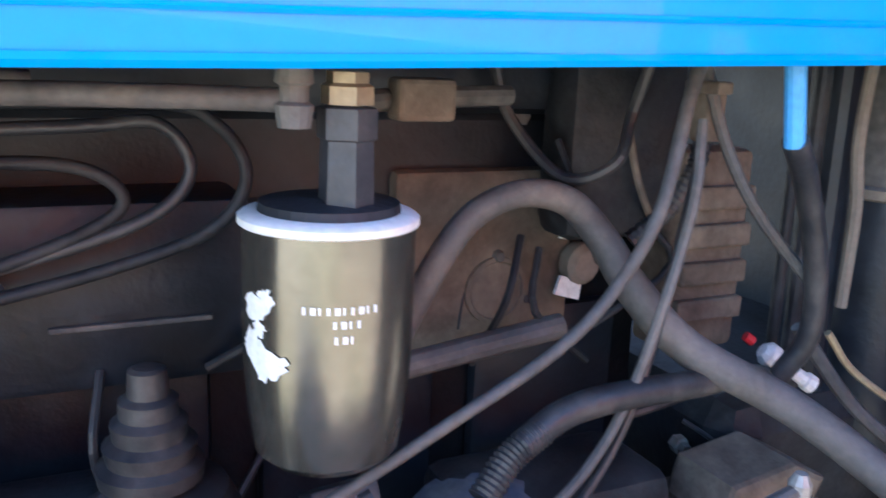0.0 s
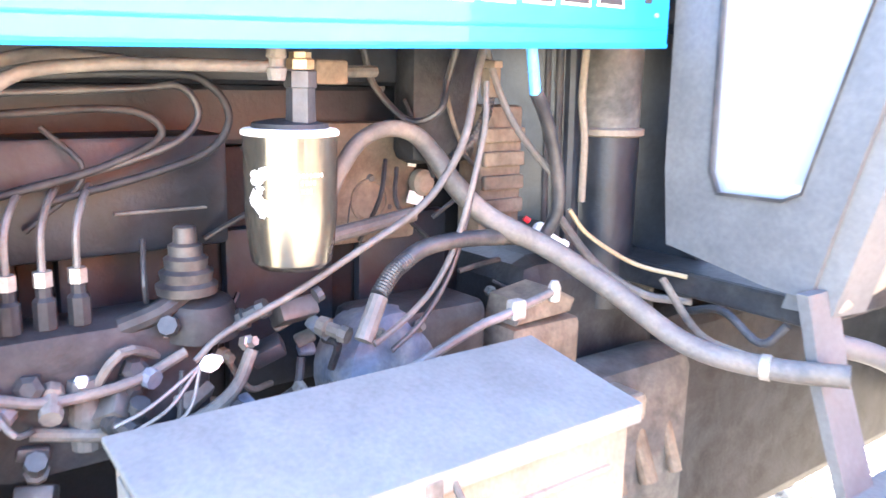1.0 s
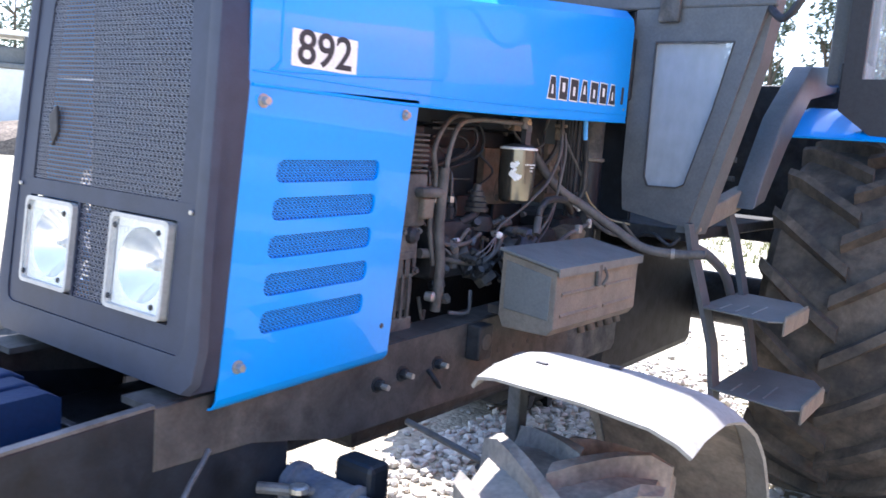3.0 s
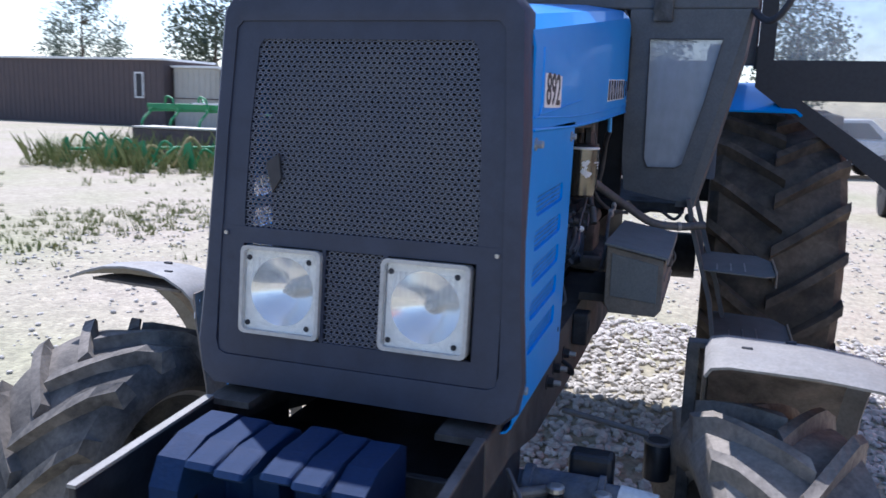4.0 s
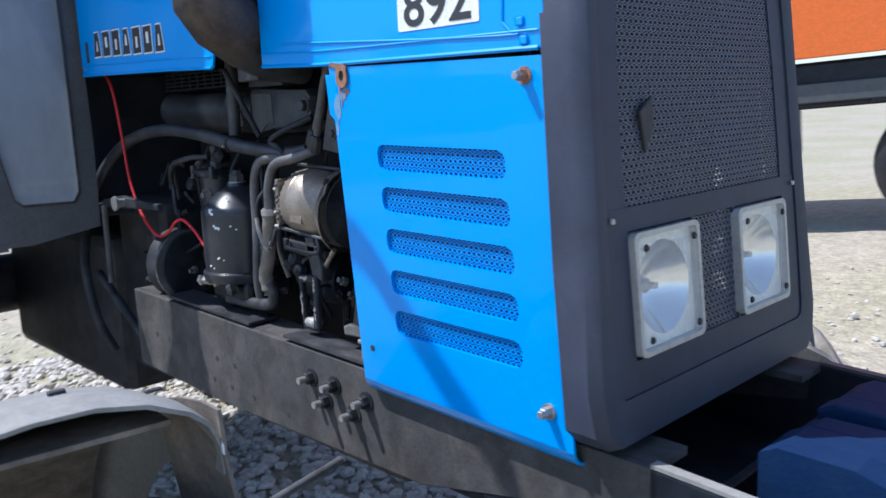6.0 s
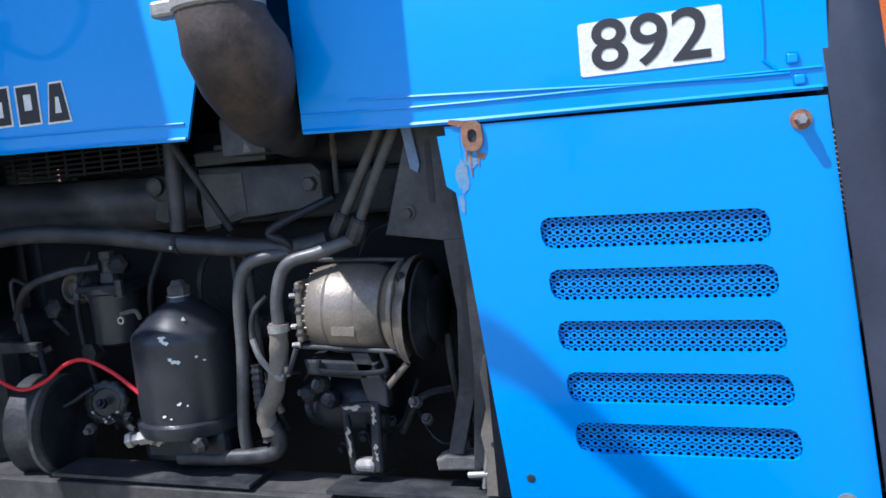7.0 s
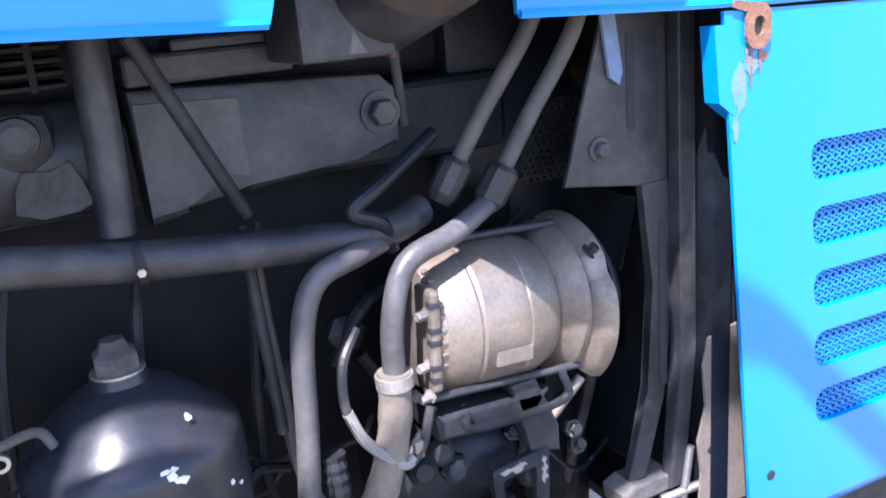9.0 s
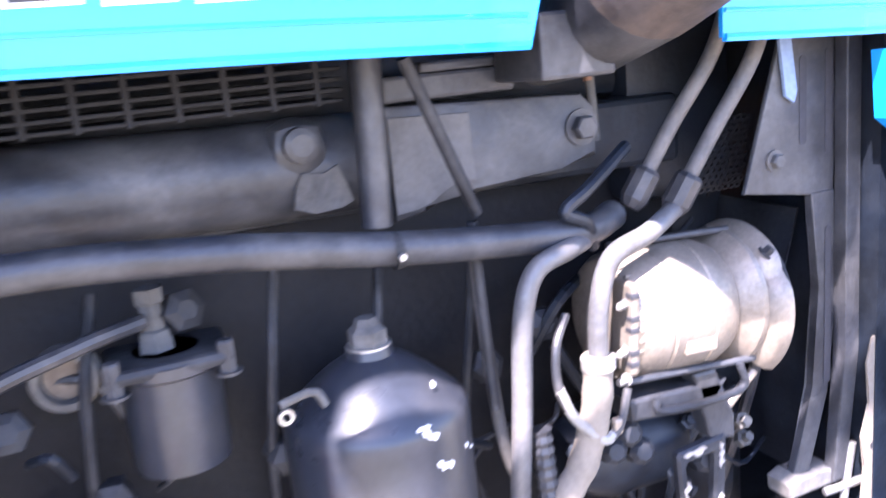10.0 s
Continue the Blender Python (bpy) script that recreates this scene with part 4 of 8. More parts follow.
# track, width and turn differ by side to fit the camera's view
for _s in (1, -1):
    build_wheel("front_wheel", _s, 0.65 + 0.06 * (_s < 0), 1.02 + 0.10 * (_s < 0), 0.50, 0.385, 0.435, 0.25, 15, 0.034, TYRE_SUNLIT if _s > 0 else TYRE_SHADED, TYRE_SUNLIT if _s > 0 else LUG, "front wheel with ribbed dusty tyre, turned to fit the view", DUSTY, 0.027, 15 if _s > 0 else -9)
    build_wheel("rear_wheel", _s, 0.64 if _s > 0 else 0.53, 1.23 if _s > 0 else 1.11, 3.08, 0.73, 0.78, 0.46, 21, 0.045, TYRE_MUD if _s > 0 else TYRE, TYRE_MUD if _s > 0 else LUG_SHADED, "large rear wheel with deep muddy tread bars", DUSTY)


def build_front_fender(side):
    cy, cz, r = 0.52, 0.41, 0.555 if side > 0 else 0.595
    rings = []
    for i in range(17):
        a = radians((104 - i * 6.6) if side > 0 else (93 - i * 5.9))
        rr = r + 0.002 * (i % 2)
        y, z = cy + rr * math.cos(a), cz + rr * math.sin(a)
        yi, zi = cy + (rr - 0.006) * math.cos(a), cz + (rr - 0.006) * math.sin(a)
        xs = [(0.672, -0.025), (0.685, -0.004), (0.72, 0.003), (0.90, 0.0), (1.02, -0.012), (1.065, -0.028), (1.09, -0.045)]
        if side < 0:
            xs = [(0.664, -0.15), (0.668, -0.10), (0.682, -0.066), (0.71, -0.042), (0.77, -0.014), (0.84, 0.0), (0.92, 0.001), (1.0, -0.008), (1.08, -0.030), (1.135, -0.052)]
        up = [(side * x, y + d * math.cos(a), z + d * math.sin(a)) for x, d in xs]
        dn = [(side * (x - math.copysign(0.004, x - 0.86)), yi + d * math.cos(a), zi + d * math.sin(a)) for x, d in xs[::-1]]
        rings.append(up + dn)
    f = part("front_fender", add_rings(bm_new(), rings), FENDER, tractor, "pale grey front mudguard", smooth=50)
    if side < 0:
        f.matrix_basis = Matrix.Translation((-0.86, 0.52, -0.006)) @ Matrix.Rotation(radians(-5), 4, "Z") @ Matrix.Translation((0.86, -0.52, 0))
    part("slot", box((side * 0.86 - 0.012, 0.60, cz + r - 0.012), (side * 0.86 + 0.012, 0.612, cz + r + 0.0005), 0.002), INK, f)
    part("slot", box((side * 0.76 - 0.012, 0.49, cz + r + 0.0), (side * 0.76 + 0.012, 0.50, cz + r + 0.005), 0.002), INK, f)
    part("lining", add_rings(bm_new(), [[(side * x, cy + rr * math.cos(a), cz + rr * math.sin(a)) for x in ((0.69, 1.035) if side > 0 else (0.735, 1.06)) for rr in ((r - 0.016, r - 0.009) if side > 0 and x < 1 else (r - 0.060, r - 0.052) if x < 1 else (r - 0.022, r - 0.03) if side > 0 else (r - 0.05, r - 0.058))]
                                        for a in [radians((101 - i * 8.2) if side > 0 else (91 - i * 7.4)) for i in range(13)]]), UNDER, f)
    if side > 0:
        st = bm_new()
        add_box(st, (0.63, 0.60, 0.46), (0.66, 0.64, 0.93), 0.004)
        add_box(st, (0.632, 0.60, 0.925), (0.9, 0.64, 0.94), 0.003)
        part("stay", st, DUSTY, f, "dusty steel mudguard stay")
    else:
        skirt = add_rings(bm_new(), [[(-0.668 - bow + w, y, z0) for z0, bow in ((0.56, -0.045), (0.70, -0.03), (0.80, -0.012), (0.88, 0.0), (top, 0.004))] + [(-0.662 - bow + w, y, z0) for z0, bow in ((top, 0.004), (0.88, 0.0), (0.80, -0.012), (0.70, -0.03), (0.56, -0.045))]
                                     for y, top, w in ((0.49, 0.955, 0.0), (0.54, 0.957, -0.006), (0.59, 0.953, -0.016), (0.65, 0.94, -0.032))])
        sk = part("inner_skirt", skirt, UNDER, f, "dusty brown inner skirt of the mudguard", smooth=60)
        # no opening here: a white plate paints the daylight of a slot
        part("slot", plate([(0.4885, 0.885), (0.492, 0.925), (0.512, 0.935), (0.512, 0.895)], "x", -0.6695, -0.667), STICKER, sk, "white patch, daylight through a slot painted in")


build_front_fender(1)
build_front_fender(-1)


def build_axle():
    b = rod((-0.62, 0.50, 0.42), (0.62, 0.50, 0.42), 0.055, 20)
    axle = part("front_axle", b, DUSTY, tractor, "dusty cast front axle", smooth=40)
    for s in (1, -1):
        part("hub_housing", lathe((s * 0.47, 0.46, 0.52), (s * 0.35, 0.05, -0.3), [(0, 0.05), (0.02, 0.085), (0.10, 0.10), (0.16, 0.095), (0.20, 0.07)], 24), HUB, axle, "dusty blue cast hub housing", smooth=40)
        part("kingpin", lathe((s * 0.52, 0.36, 0.40), (0, 0, 1), [(0, 0.07), (0.12, 0.075), (0.15, 0.06), (0.20, 0.055), (0.21, 0.02)], 20), DUSTY, axle, smooth=40)
        part("kingpin_cap", lathe((s * 0.58, 0.645, 0.56), (0, 0, 1), [(0, 0.034), (0.095, 0.034), (0.10, 0.03)], 20), BLACK, axle, "black capped steering pin", smooth=40)
        part("cap_ring", lathe((s * 0.58, 0.645, 0.655), (0, 0, 1), [(0, 0.037), (0.006, 0.037), (0.006, 0.026), (0.002, 0.024)], 20, False), PIPE, axle)
        part("drag_link", tube([(s * 0.555, 0.64, 0.672), (s * 0.46, 0.645, 0.685), (s * 0.33, 0.655, 0.70)], 0.008), PIPE, axle, "thin pale rod")
        part("steering_cylinder", rod((s * 0.60, 0.30, 0.64), (s * 0.52, 0.31, 0.645), 0.033, 18), WHITE, axle, "white-sleeved steering cylinder")
        part("cylinder_body", lathe((s * 0.52, 0.31, 0.645), (-s, 0, 0), [(0, 0.030), (0.03, 0.030), (0.032, 0.046), (0.045, 0.046), (0.047, 0.040), (0.19, 0.040), (0.192, 0.047), (0.21, 0.047), (0.212, 0.03), (0.24, 0.03)], 24), HUB, axle, "dusty hydraulic cylinder", smooth=40)
        part("valve_block", box((s * 0.45 - 0.05, 0.33, 0.62), (s * 0.45 + 0.05, 0.39, 0.725), 0.012), BLACK, axle, "black hydraulic block")
        for d in (-0.05, 0.05):
            part("hose_fitting", lathe((s * 0.44 + d, 0.25, 0.66), (0, -0.3, -1), [(0, 0.018), (0.02, 0.022), (0.06, 0.02), (0.09, 0.016)], 12), BLACK, axle)
            part("fitting_ring", lathe((s * 0.44 + d, 0.245, 0.672), (0, 0, 1), [(0, 0.02), (0.01, 0.02), (0.013, 0.013)], 12), STEEL, axle)
        part("tie_rod", rod((s * 0.30, 0.22, 0.66), (s * 0.42, 0.30, 0.66), 0.012), PIPE, axle)
        part("hub_cover", lathe((s * 0.60, 0.27, 0.38), (-s * 0.25, -0.35, 1), [(0, 0.13), (0.10, 0.135), (0.14, 0.12), (0.145, 0.09), (0.16, 0.085), (0.175, 0.05), (0.178, 0.01)], 24), HUB, axle, "dusty blue hub casting", smooth=40)
        part("brake_hose", tube([(s * 0.62, 0.12, 0.50), (s * 0.55, -0.02, 0.62), (s * 0.42, -0.05, 0.72), (s * 0.32, 0.08, 0.78)], 0.005), PIPE, axle, "thin pale hose")
        for k in range(7):
            t = 2 * math.pi * k / 7
            part("hub_bolt", bolt((s * 0.565 + 0.10 * math.cos(t), 0.222 + 0.10 * math.sin(t), 0.515 + 0.035 * math.sin(t)), (-s * 0.25, -0.35, 1), 0.009, 0.012), DUSTY, axle)
    return axle


build_axle()


# ---- engine: shared masses ----
def build_engine_core():
    b = bm_new()
    add_box(b, (-0.075, 0.70, 0.72), (0.045, 1.60, 1.33), 0.012)
    block = part("engine_block", b, OILY, tractor, "grimy black cast engine block", smooth=30)
    for i in range(4):
        y = 0.76 + i * 0.21
        part("water_jacket", box((0.04, y, 0.98), (0.062, y + 0.17, 1.22), 0.012), BLACK, block, smooth=30)
    part("cylinder_head", box((-0.14, 0.74, 1.33), (0.055, 1.50, 1.41), 0.008), BLACK, block)
    cover = bm_new()
    add_box(cover, (-0.10, 0.78, 1.41), (0.10, 1.46, 1.50), 0.02)
    part("rocker_cover", cover, BLACK, block, smooth=30)
    part("sump", box((-0.12, 0.70, 0.55), (0.12, 1.55, 0.72), 0.02), DARK, block)
    rad = bm_new()
    add_box(rad, (-0.285, 0.225, 0.90), (0.285, 0.56, 1.62), 0.006)
    part("radiator_box", rad, BLACK, tractor, "black radiator and cowl")
    sh = bm_new()
    add_framed(sh, rounded(-0.295, 0.90, 0.295, 1.60, 0.01, 5), [(0.0 + 0.22 * math.cos(math.atan2(z - 1.22, x)), 1.22 + 0.22 * math.sin(math.atan2(z - 1.22, x))) for x, z in rounded(-0.295, 0.90, 0.295, 1.60, 0.01, 5)], "y", 0.575, 0.60)
    part("fan_cowl", sh, BLACK, tractor, "black fan cowl", smooth=30)
    for k in range(6):
        a = 2 * math.pi * k / 6
        c, s = math.cos(a), math.sin(a)
        f = bm_new()
        add_rings(f, [[(r * c - w * s, 0.63 + d, 1.22 + r * s + w * c) for w, d in ((-0.04, -0.012), (0.04, 0.012), (0.04, 0.015), (-0.04, -0.009))] for r in (0.05, 0.20)])
        part("fan_blade", f, DARK, block)
    part("fan_hub", lathe((0, 0.60, 1.22), (0, 1, 0), [(0, 0.06), (0.06, 0.06), (0.07, 0.04), (0.12, 0.04)], 20), DARK, block)
    # next five are added fillers that stop daylight showing through the engine
    part("intake_pipe", tube([(0.12, 0.40, 1.53), (0.12, 0.70, 1.535), (0.11, 1.00, 1.55), (0.10, 1.45, 1.57), (0.10, 1.70, 1.58)], 0.062, 16), BLACK, tractor, "black pipe added below the hood to block a light gap", smooth=50)
    part("air_cleaner", lathe((-0.05, 1.25, 1.56), (0, 1, 0), [(0, 0.05), (0.01, 0.085), (0.40, 0.085), (0.42, 0.05)], 24), BLACK, tractor, "black drum added below the hood to block a light gap", smooth=40)
    part("thermostat_housing", box((-0.12, 0.64, 1.28), (0.12, 0.80, 1.58), 0.02), BLACK, tractor, "black box added to block a light gap", smooth=30)
    part("water_pump", box((-0.07, 0.61, 1.17), (0.07, 0.71, 1.36), 0.02), BLACK, tractor, "black box added to close the light slit from above", smooth=30)
    part("front_cover", box((-0.12, 0.63, 0.74), (0.12, 0.70, 1.095), 0.02), BLACK, tractor, "black box added to close the light slit from below", smooth=30)
    part("bell_housing", box((-0.20, 1.60, 0.60), (0.20, 1.95, 1.15), 0.04), DARK, tractor, "grimy cast clutch housing")
    part("gearbox", box((-0.22, 1.95, 0.50), (0.22, 3.0, 1.02), 0.04), DARK, tractor, "dark gearbox casting")
    part("rear_axle", rod((-0.6, 3.08, 0.73), (0.6, 3.08, 0.73), 0.12, 20), DARK, tractor, "dark rear axle casing", smooth=40)
    part("firewall", box((-0.31, 1.885, 1.12), (0.31, 1.905, 1.86), 0.004), BLACK, tractor, "black bulkhead behind the engine")
    return block


block = build_engine_core()


# ---- engine: right side ----
def build_right_side():
    # alternator: ribbed drum, end plate, fan guard and pulley
    ax, az = -0.205, 1.186
    alt = part("alternator", lathe((ax, 0.770, az), (0, 1, 0), [(0, 0.056), (0.004, 0.066), (0.022, 0.0735), (0.040, 0.0755), (0.042, 0.0742), (0.045, 0.0755), (0.090, 0.0755), (0.093, 0.0738), (0.096, 0.0750), (0.124, 0.069), (0.134, 0.062), (0.137, 0.05)], 40), ALTER,
               tractor, "dusty aluminium alternator", smooth=25)
    part("fan_guard", lathe((ax, 0.745, az), (0, 1, 0), [(0, 0.077), (0.002, 0.0805), (0.009, 0.0805), (0.018, 0.072), (0.027, 0.06)], 40), ALTER, alt, smooth=35)
    guard = bm_new()
    bend = lambda d: 0.006 * math.exp(-((d - 148) / 7) ** 2)
    add_rings(guard, [[(ax + (r - bend(d)) * math.cos(radians(d)), y, az - 0.006 + (r - bend(d)) * math.sin(radians(d))) for r, y in ((0.074, 0.748), (0.083, 0.742), (0.0905, 0.734), (0.093, 0.724), (0.091, 0.724), (0.0885, 0.732), (0.081, 0.739), (0.073, 0.744))]
                      for d in range(62, 232, 5)])
    part("belt_guard", guard, ALTER, alt, "bent dusty sheet belt guard", smooth=40)
    part("guard_screw", bolt((ax - 0.058, 0.735, az + 0.058), (-0.5, -0.4, 0.7), 0.006, 0.008), DARK, alt)
    part("guard_stay", rod((-0.252, 0.735, 1.108), (-0.245, 0.79, 1.046), 0.0055), ALTER, alt)
    part("pulley", lathe((ax, 0.690, az), (0, 1, 0), [(0, 0.050), (0.004, 0.058), (0.012, 0.046), (0.02, 0.058), (0.024, 0.080), (0.028, 0.080), (0.032, 0.05), (0.05, 0.03)], 30), DARK, alt, smooth=35)
    for k in range(5):
        a = radians(100 + k * 40)
        part("end_slot", box((-0.004, -0.004, -0.010), (0.004, 0.006, 0.010), 0.002), INK, alt).matrix_basis = pose(ax + 0.05 * math.cos(a), 0.8985, az + 0.05 * math.sin(a), 0, -math.degrees(a) + 90, 0)
    part("rear_bracket", box((-0.272, 0.903, 1.140), (-0.236, 0.914, 1.238), 0.004), ALTER, alt)
    for z in (1.150, 1.162, 1.186, 1.198, 1.222):
        part("rear_slot", box((-0.2728, 0.904, z), (-0.262, 0.9145, z + 0.006), 0.001), INK, alt)
    for a in range(16):
        q = radians(95 + a * 10.5)
        part("vent_rib", box((-0.002, -0.006, -0.006), (0.002, 0.006, 0.006), 0.001), ALTER, alt).matrix_basis = pose(ax + 0.0615 * math.cos(q), 0.8965, az + 0.0615 * math.sin(q), 0, -math.degrees(q) + 90, 0)
    for z in (1.215, 1.165, 1.135):
        part("terminal", bolt((-0.262, 0.912, z), (-0.3, 1, 0), 0.0045, 0.012), ALU, alt, "pale terminal nut")
    part("data_plate", box((ax - 0.0735, 0.81, az - 0.032), (ax - 0.068, 0.85, az - 0.016), 0.001), ALTER, alt)
    part("tie_bolt", rod((-0.262, 0.745, 1.128), (-0.262, 0.91, 1.132), 0.004, 10), GREYIRON, alt, "long tie bolt")
    part("tie_bolt", rod((-0.215, 0.745, 1.266), (-0.215, 0.905, 1.266), 0.004, 10), GREYIRON, alt)
    part("foot_clip", tube([(-0.268, 0.77, 1.128), (-0.27, 0.77, 1.098), (-0.27, 0.87, 1.094), (-0.268, 0.88, 1.112)], 0.0045), DARK, alt)
    mount = bm_new()
    add_plate(mount, [(0.78, 1.11), (0.91, 1.11), (0.905, 1.085), (0.80, 1.08)], "x", -0.262, -0.15, 0.004)
    part("mount", mount, DARK, alt)
    alt.matrix_basis = Matrix.Translation((0, 0.9, 1.186)) @ Matrix.Rotation(radians(3.0), 4, "X") @ Matrix.Translation((0, -0.9, -1.186))
    # pump below the alternator with a bright bracket
    pump = part("pump_body", lathe((-0.17, 0.80, 1.015), (0, 1, 0), [(0, 0.045), (0.01, 0.058), (0.10, 0.058), (0.13, 0.045), (0.15, 0.04)], 24), BLACK, tractor, "black pump below the alternator", smooth=35)
    br = bm_new()
    add_framed(br, [(0.858, 1.035), (0.79, 1.042), (0.795, 0.925), (0.85, 0.920)], [(0.846, 1.020), (0.806, 1.024), (0.811, 0.945), (0.838, 0.940)], "x", -0.266, -0.252)
    bmesh.ops.bevel(br, geom=list(br.edges), offset=0.003, segments=1, affect="EDGES")
    part("pump_bracket", br, DARK, pump, "dark bracket frame")
    rng = random.Random(61)
    for y0, z0, dy, dz in ((0.852, 1.03, -0.03, 0.004), (0.85, 1.0, -0.002, -0.05), (0.80, 1.035, 0.003, -0.03), (0.842, 0.932, -0.03, 0.0), (0.802, 0.97, 0.002, -0.025)):
        n = 7
        edge = [(y0 + dy * i / n + rng.uniform(-0.003, 0.003), z0 + dz * i / n + rng.uniform(0.001, 0.005)) for i in range(n + 1)]
        edge += [(y - rng.uniform(0.002, 0.006), z - rng.uniform(0.003, 0.008)) for y, z in edge[::-1]]
        part("worn_scuff", plate(edge, "x", -0.2675, -0.2655), ALU, pump, "bare scuffed metal")
    part("bracket_arm", plate([(0.80, 1.12), (0.83, 1.12), (0.81, 1.04), (0.775, 1.03), (0.775, 1.06)], "x", -0.262, -0.235, 0.004), GREYIRON, pump)
    part("bracket_foot", box((-0.27, 0.805, 0.926), (-0.24, 0.842, 0.946), 0.008), ALU, pump)
    for y, z in ((0.90, 1.06), (0.885, 1.035), (0.92, 1.045), (0.79, 1.075), (0.80, 1.0)):
        part("casting_lump", lathe((-0.23, y, z), (-1, 0.2, 0.3), [(0, 0.016), (0.015, 0.015), (0.022, 0.009)], 8), DARK, pump)
    part("belt", tube([(ax, 0.684, az - 0.05), (-0.19, 0.684, 1.05), (-0.12, 0.684, 0.86)], 0.007), RUBBER, tractor, "rubber drive belt")
    part("belt", tube([(ax + 0.05, 0.684, az + 0.02), (-0.08, 0.684, 1.12), (-0.02, 0.684, 0.95)], 0.007), RUBBER, tractor)
    part("crank_pulley", lathe((-0.04, 0.66, 0.90), (0, 1, 0), [(0, 0.09), (0.01, 0.10), (0.03, 0.10), (0.05, 0.06)], 30), DARK, tractor, smooth=35)
    # centrifuge
    cy, cx = 1.169, -0.212
    cen = part("oil_centrifuge", lathe((cx, cy, 0.985), (0, 0, 1), [(0, 0.092), (0.012, 0.096), (0.022, 0.096), (0.026, 0.089), (0.05, 0.090), (0.158, 0.090), (0.166, 0.0895), (0.174, 0.087), (0.180, 0.082), (0.188, 0.073), (0.200, 0.060), (0.211, 0.046), (0.219, 0.033), (0.224, 0.024), (0.232, 0.022), (0.233, 0.012)], 48), CENTRI,
               tractor, "black bell-shaped oil centrifuge with chipped paint", smooth=32)
    part("cap_nut", lathe((cx, cy, 1.218), (0, 0, 1), [(0, 0.019), (0.015, 0.019), (0.02, 0.013), (0.027, 0.010)], 6), DUSTY, cen)
    part("cap_washer", lathe((cx, cy, 1.213), (0, 0, 1), [(0, 0.022), (0.006, 0.022)], 20), STEEL, cen)
    rng = random.Random(3)
    for a0, z0, n in ((-86, 1.156, 5), (-77, 1.120, 5), (-74, 1.045, 3), (-62, 1.182, 2), (-92, 1.022, 2), (-50, 1.12, 2)):
        for _ in range(n):
            a = radians(a0 - 80 + rng.uniform(-5, 5))
            z = z0 + rng.uniform(-0.006, 0.006)
            r = 0.0901 if z < 1.15 else 0.0901 - max(0, z - 1.155) * 0.75
            c = bm_new()
            k = rng.randint(4, 6)
            s = rng.uniform(0.002, 0.0055)
            pts = [(s * rng.uniform(0.5, 1.3) * math.cos(6.28 * i / k), s * rng.uniform(0.4, 0.9) * math.sin(6.28 * i / k)) for i in range(k)]
            add_plate(c, pts, "z", 0, 0.0008)
            ob = part("paint_chip", c, CREAM, cen)
            ob.matrix_basis = Matrix.Translation((cx + r * math.cos(a), cy + r * math.sin(a), z)) @ Vector((math.cos(a), math.sin(a), 0.12)).to_track_quat("Z", "Y").to_matrix().to_4x4()
    part("base_casting", box((-0.26, 1.08, 0.93), (-0.13, 1.25, 0.99), 0.015), BLACK, cen)
    # alloy drain cock at the foot of the centrifuge
    for p, d, prof, n in (((-0.262, 1.205, 0.990), (-1, 0.2, 0.1), [(0, 0.024), (0.012, 0.026), (0.016, 0.020), (0.026, 0.019), (0.03, 0.010)], 7),
                          ((-0.275, 1.215, 0.985), (-0.1, 1, -0.15), [(0, 0.013), (0.022, 0.013), (0.024, 0.010), (0.034, 0.010), (0.036, 0.014), (0.046, 0.014)], 6),
                          ((-0.270, 1.185, 0.998), (-0.5, -1, 0.2), [(0, 0.015), (0.014, 0.013), (0.020, 0.008)], 8)):
        part("drain_cock", lathe(p, d, prof, n), ALU, cen, "bare alloy drain cock")
    part("drain_fitting", lathe((-0.272, 1.115, 0.975), (-1, 0.3, -0.2), [(0, 0.015), (0.012, 0.018), (0.02, 0.010)], 8), GREYIRON, cen)
    kn, hub = bm_new(), Vector((-0.150, 1.405, 1.008))
    u, w, d = basis((-1, -0.4, 0.12))
    add_rings(kn, [[hub + d * a + (u * math.cos(2 * math.pi * i / 48) + w * math.sin(2 * math.pi * i / 48)) * r * (1 + 0.035 * math.cos(12 * 2 * math.pi * i / 48)) for i in range(48)] for a, r in ((0, 0.038), (0.005, 0.042), (0.013, 0.042), (0.017, 0.038), (0.018, 0.028), (0.015, 0.026), (0.0155, 0.010))])
    knob = part("turn_knob", kn, CENTRI, tractor, "round dark cap with a wavy edge", smooth=40)
    rng = random.Random(9)
    for i in range(10):
        a, r = rng.uniform(0.3, 2.6), rng.uniform(0.028, 0.037)
        part("crust", lathe(hub + d * 0.0172 + (u * math.cos(a) + w * math.sin(a)) * r, d, [(0, rng.uniform(0.0015, 0.0045)), (0.0014, 0.001)], 6), CREAM, knob)
    part("knob_rod", rod((-0.155, 1.40, 0.985), (-0.235, 1.24, 0.950), 0.006), DARK, tractor)
    # fuel filter
    ff = part("fuel_filter", lathe((-0.225, 1.345, 1.148), (0, 0, 1), [(-0.006, 0.030), (0.0, 0.044), (0.09, 0.046), (0.094, 0.052), (0.104, 0.052), (0.11, 0.03)], 32), CENTRI, tractor, "dark cylindrical fuel filter", smooth=30)
    head = bm_new()
    add_box(head, (-0.275, 1.29, 1.244), (-0.185, 1.40, 1.258), 0.006)
    part("filter_head", head, DARK, ff)
    for dy in (-0.048, 0.048):
        part("clamp_bolt", bolt((-0.268, 1.345 + dy, 1.235), (0, 0, 1), 0.008, 0.030), GREYIRON, ff)
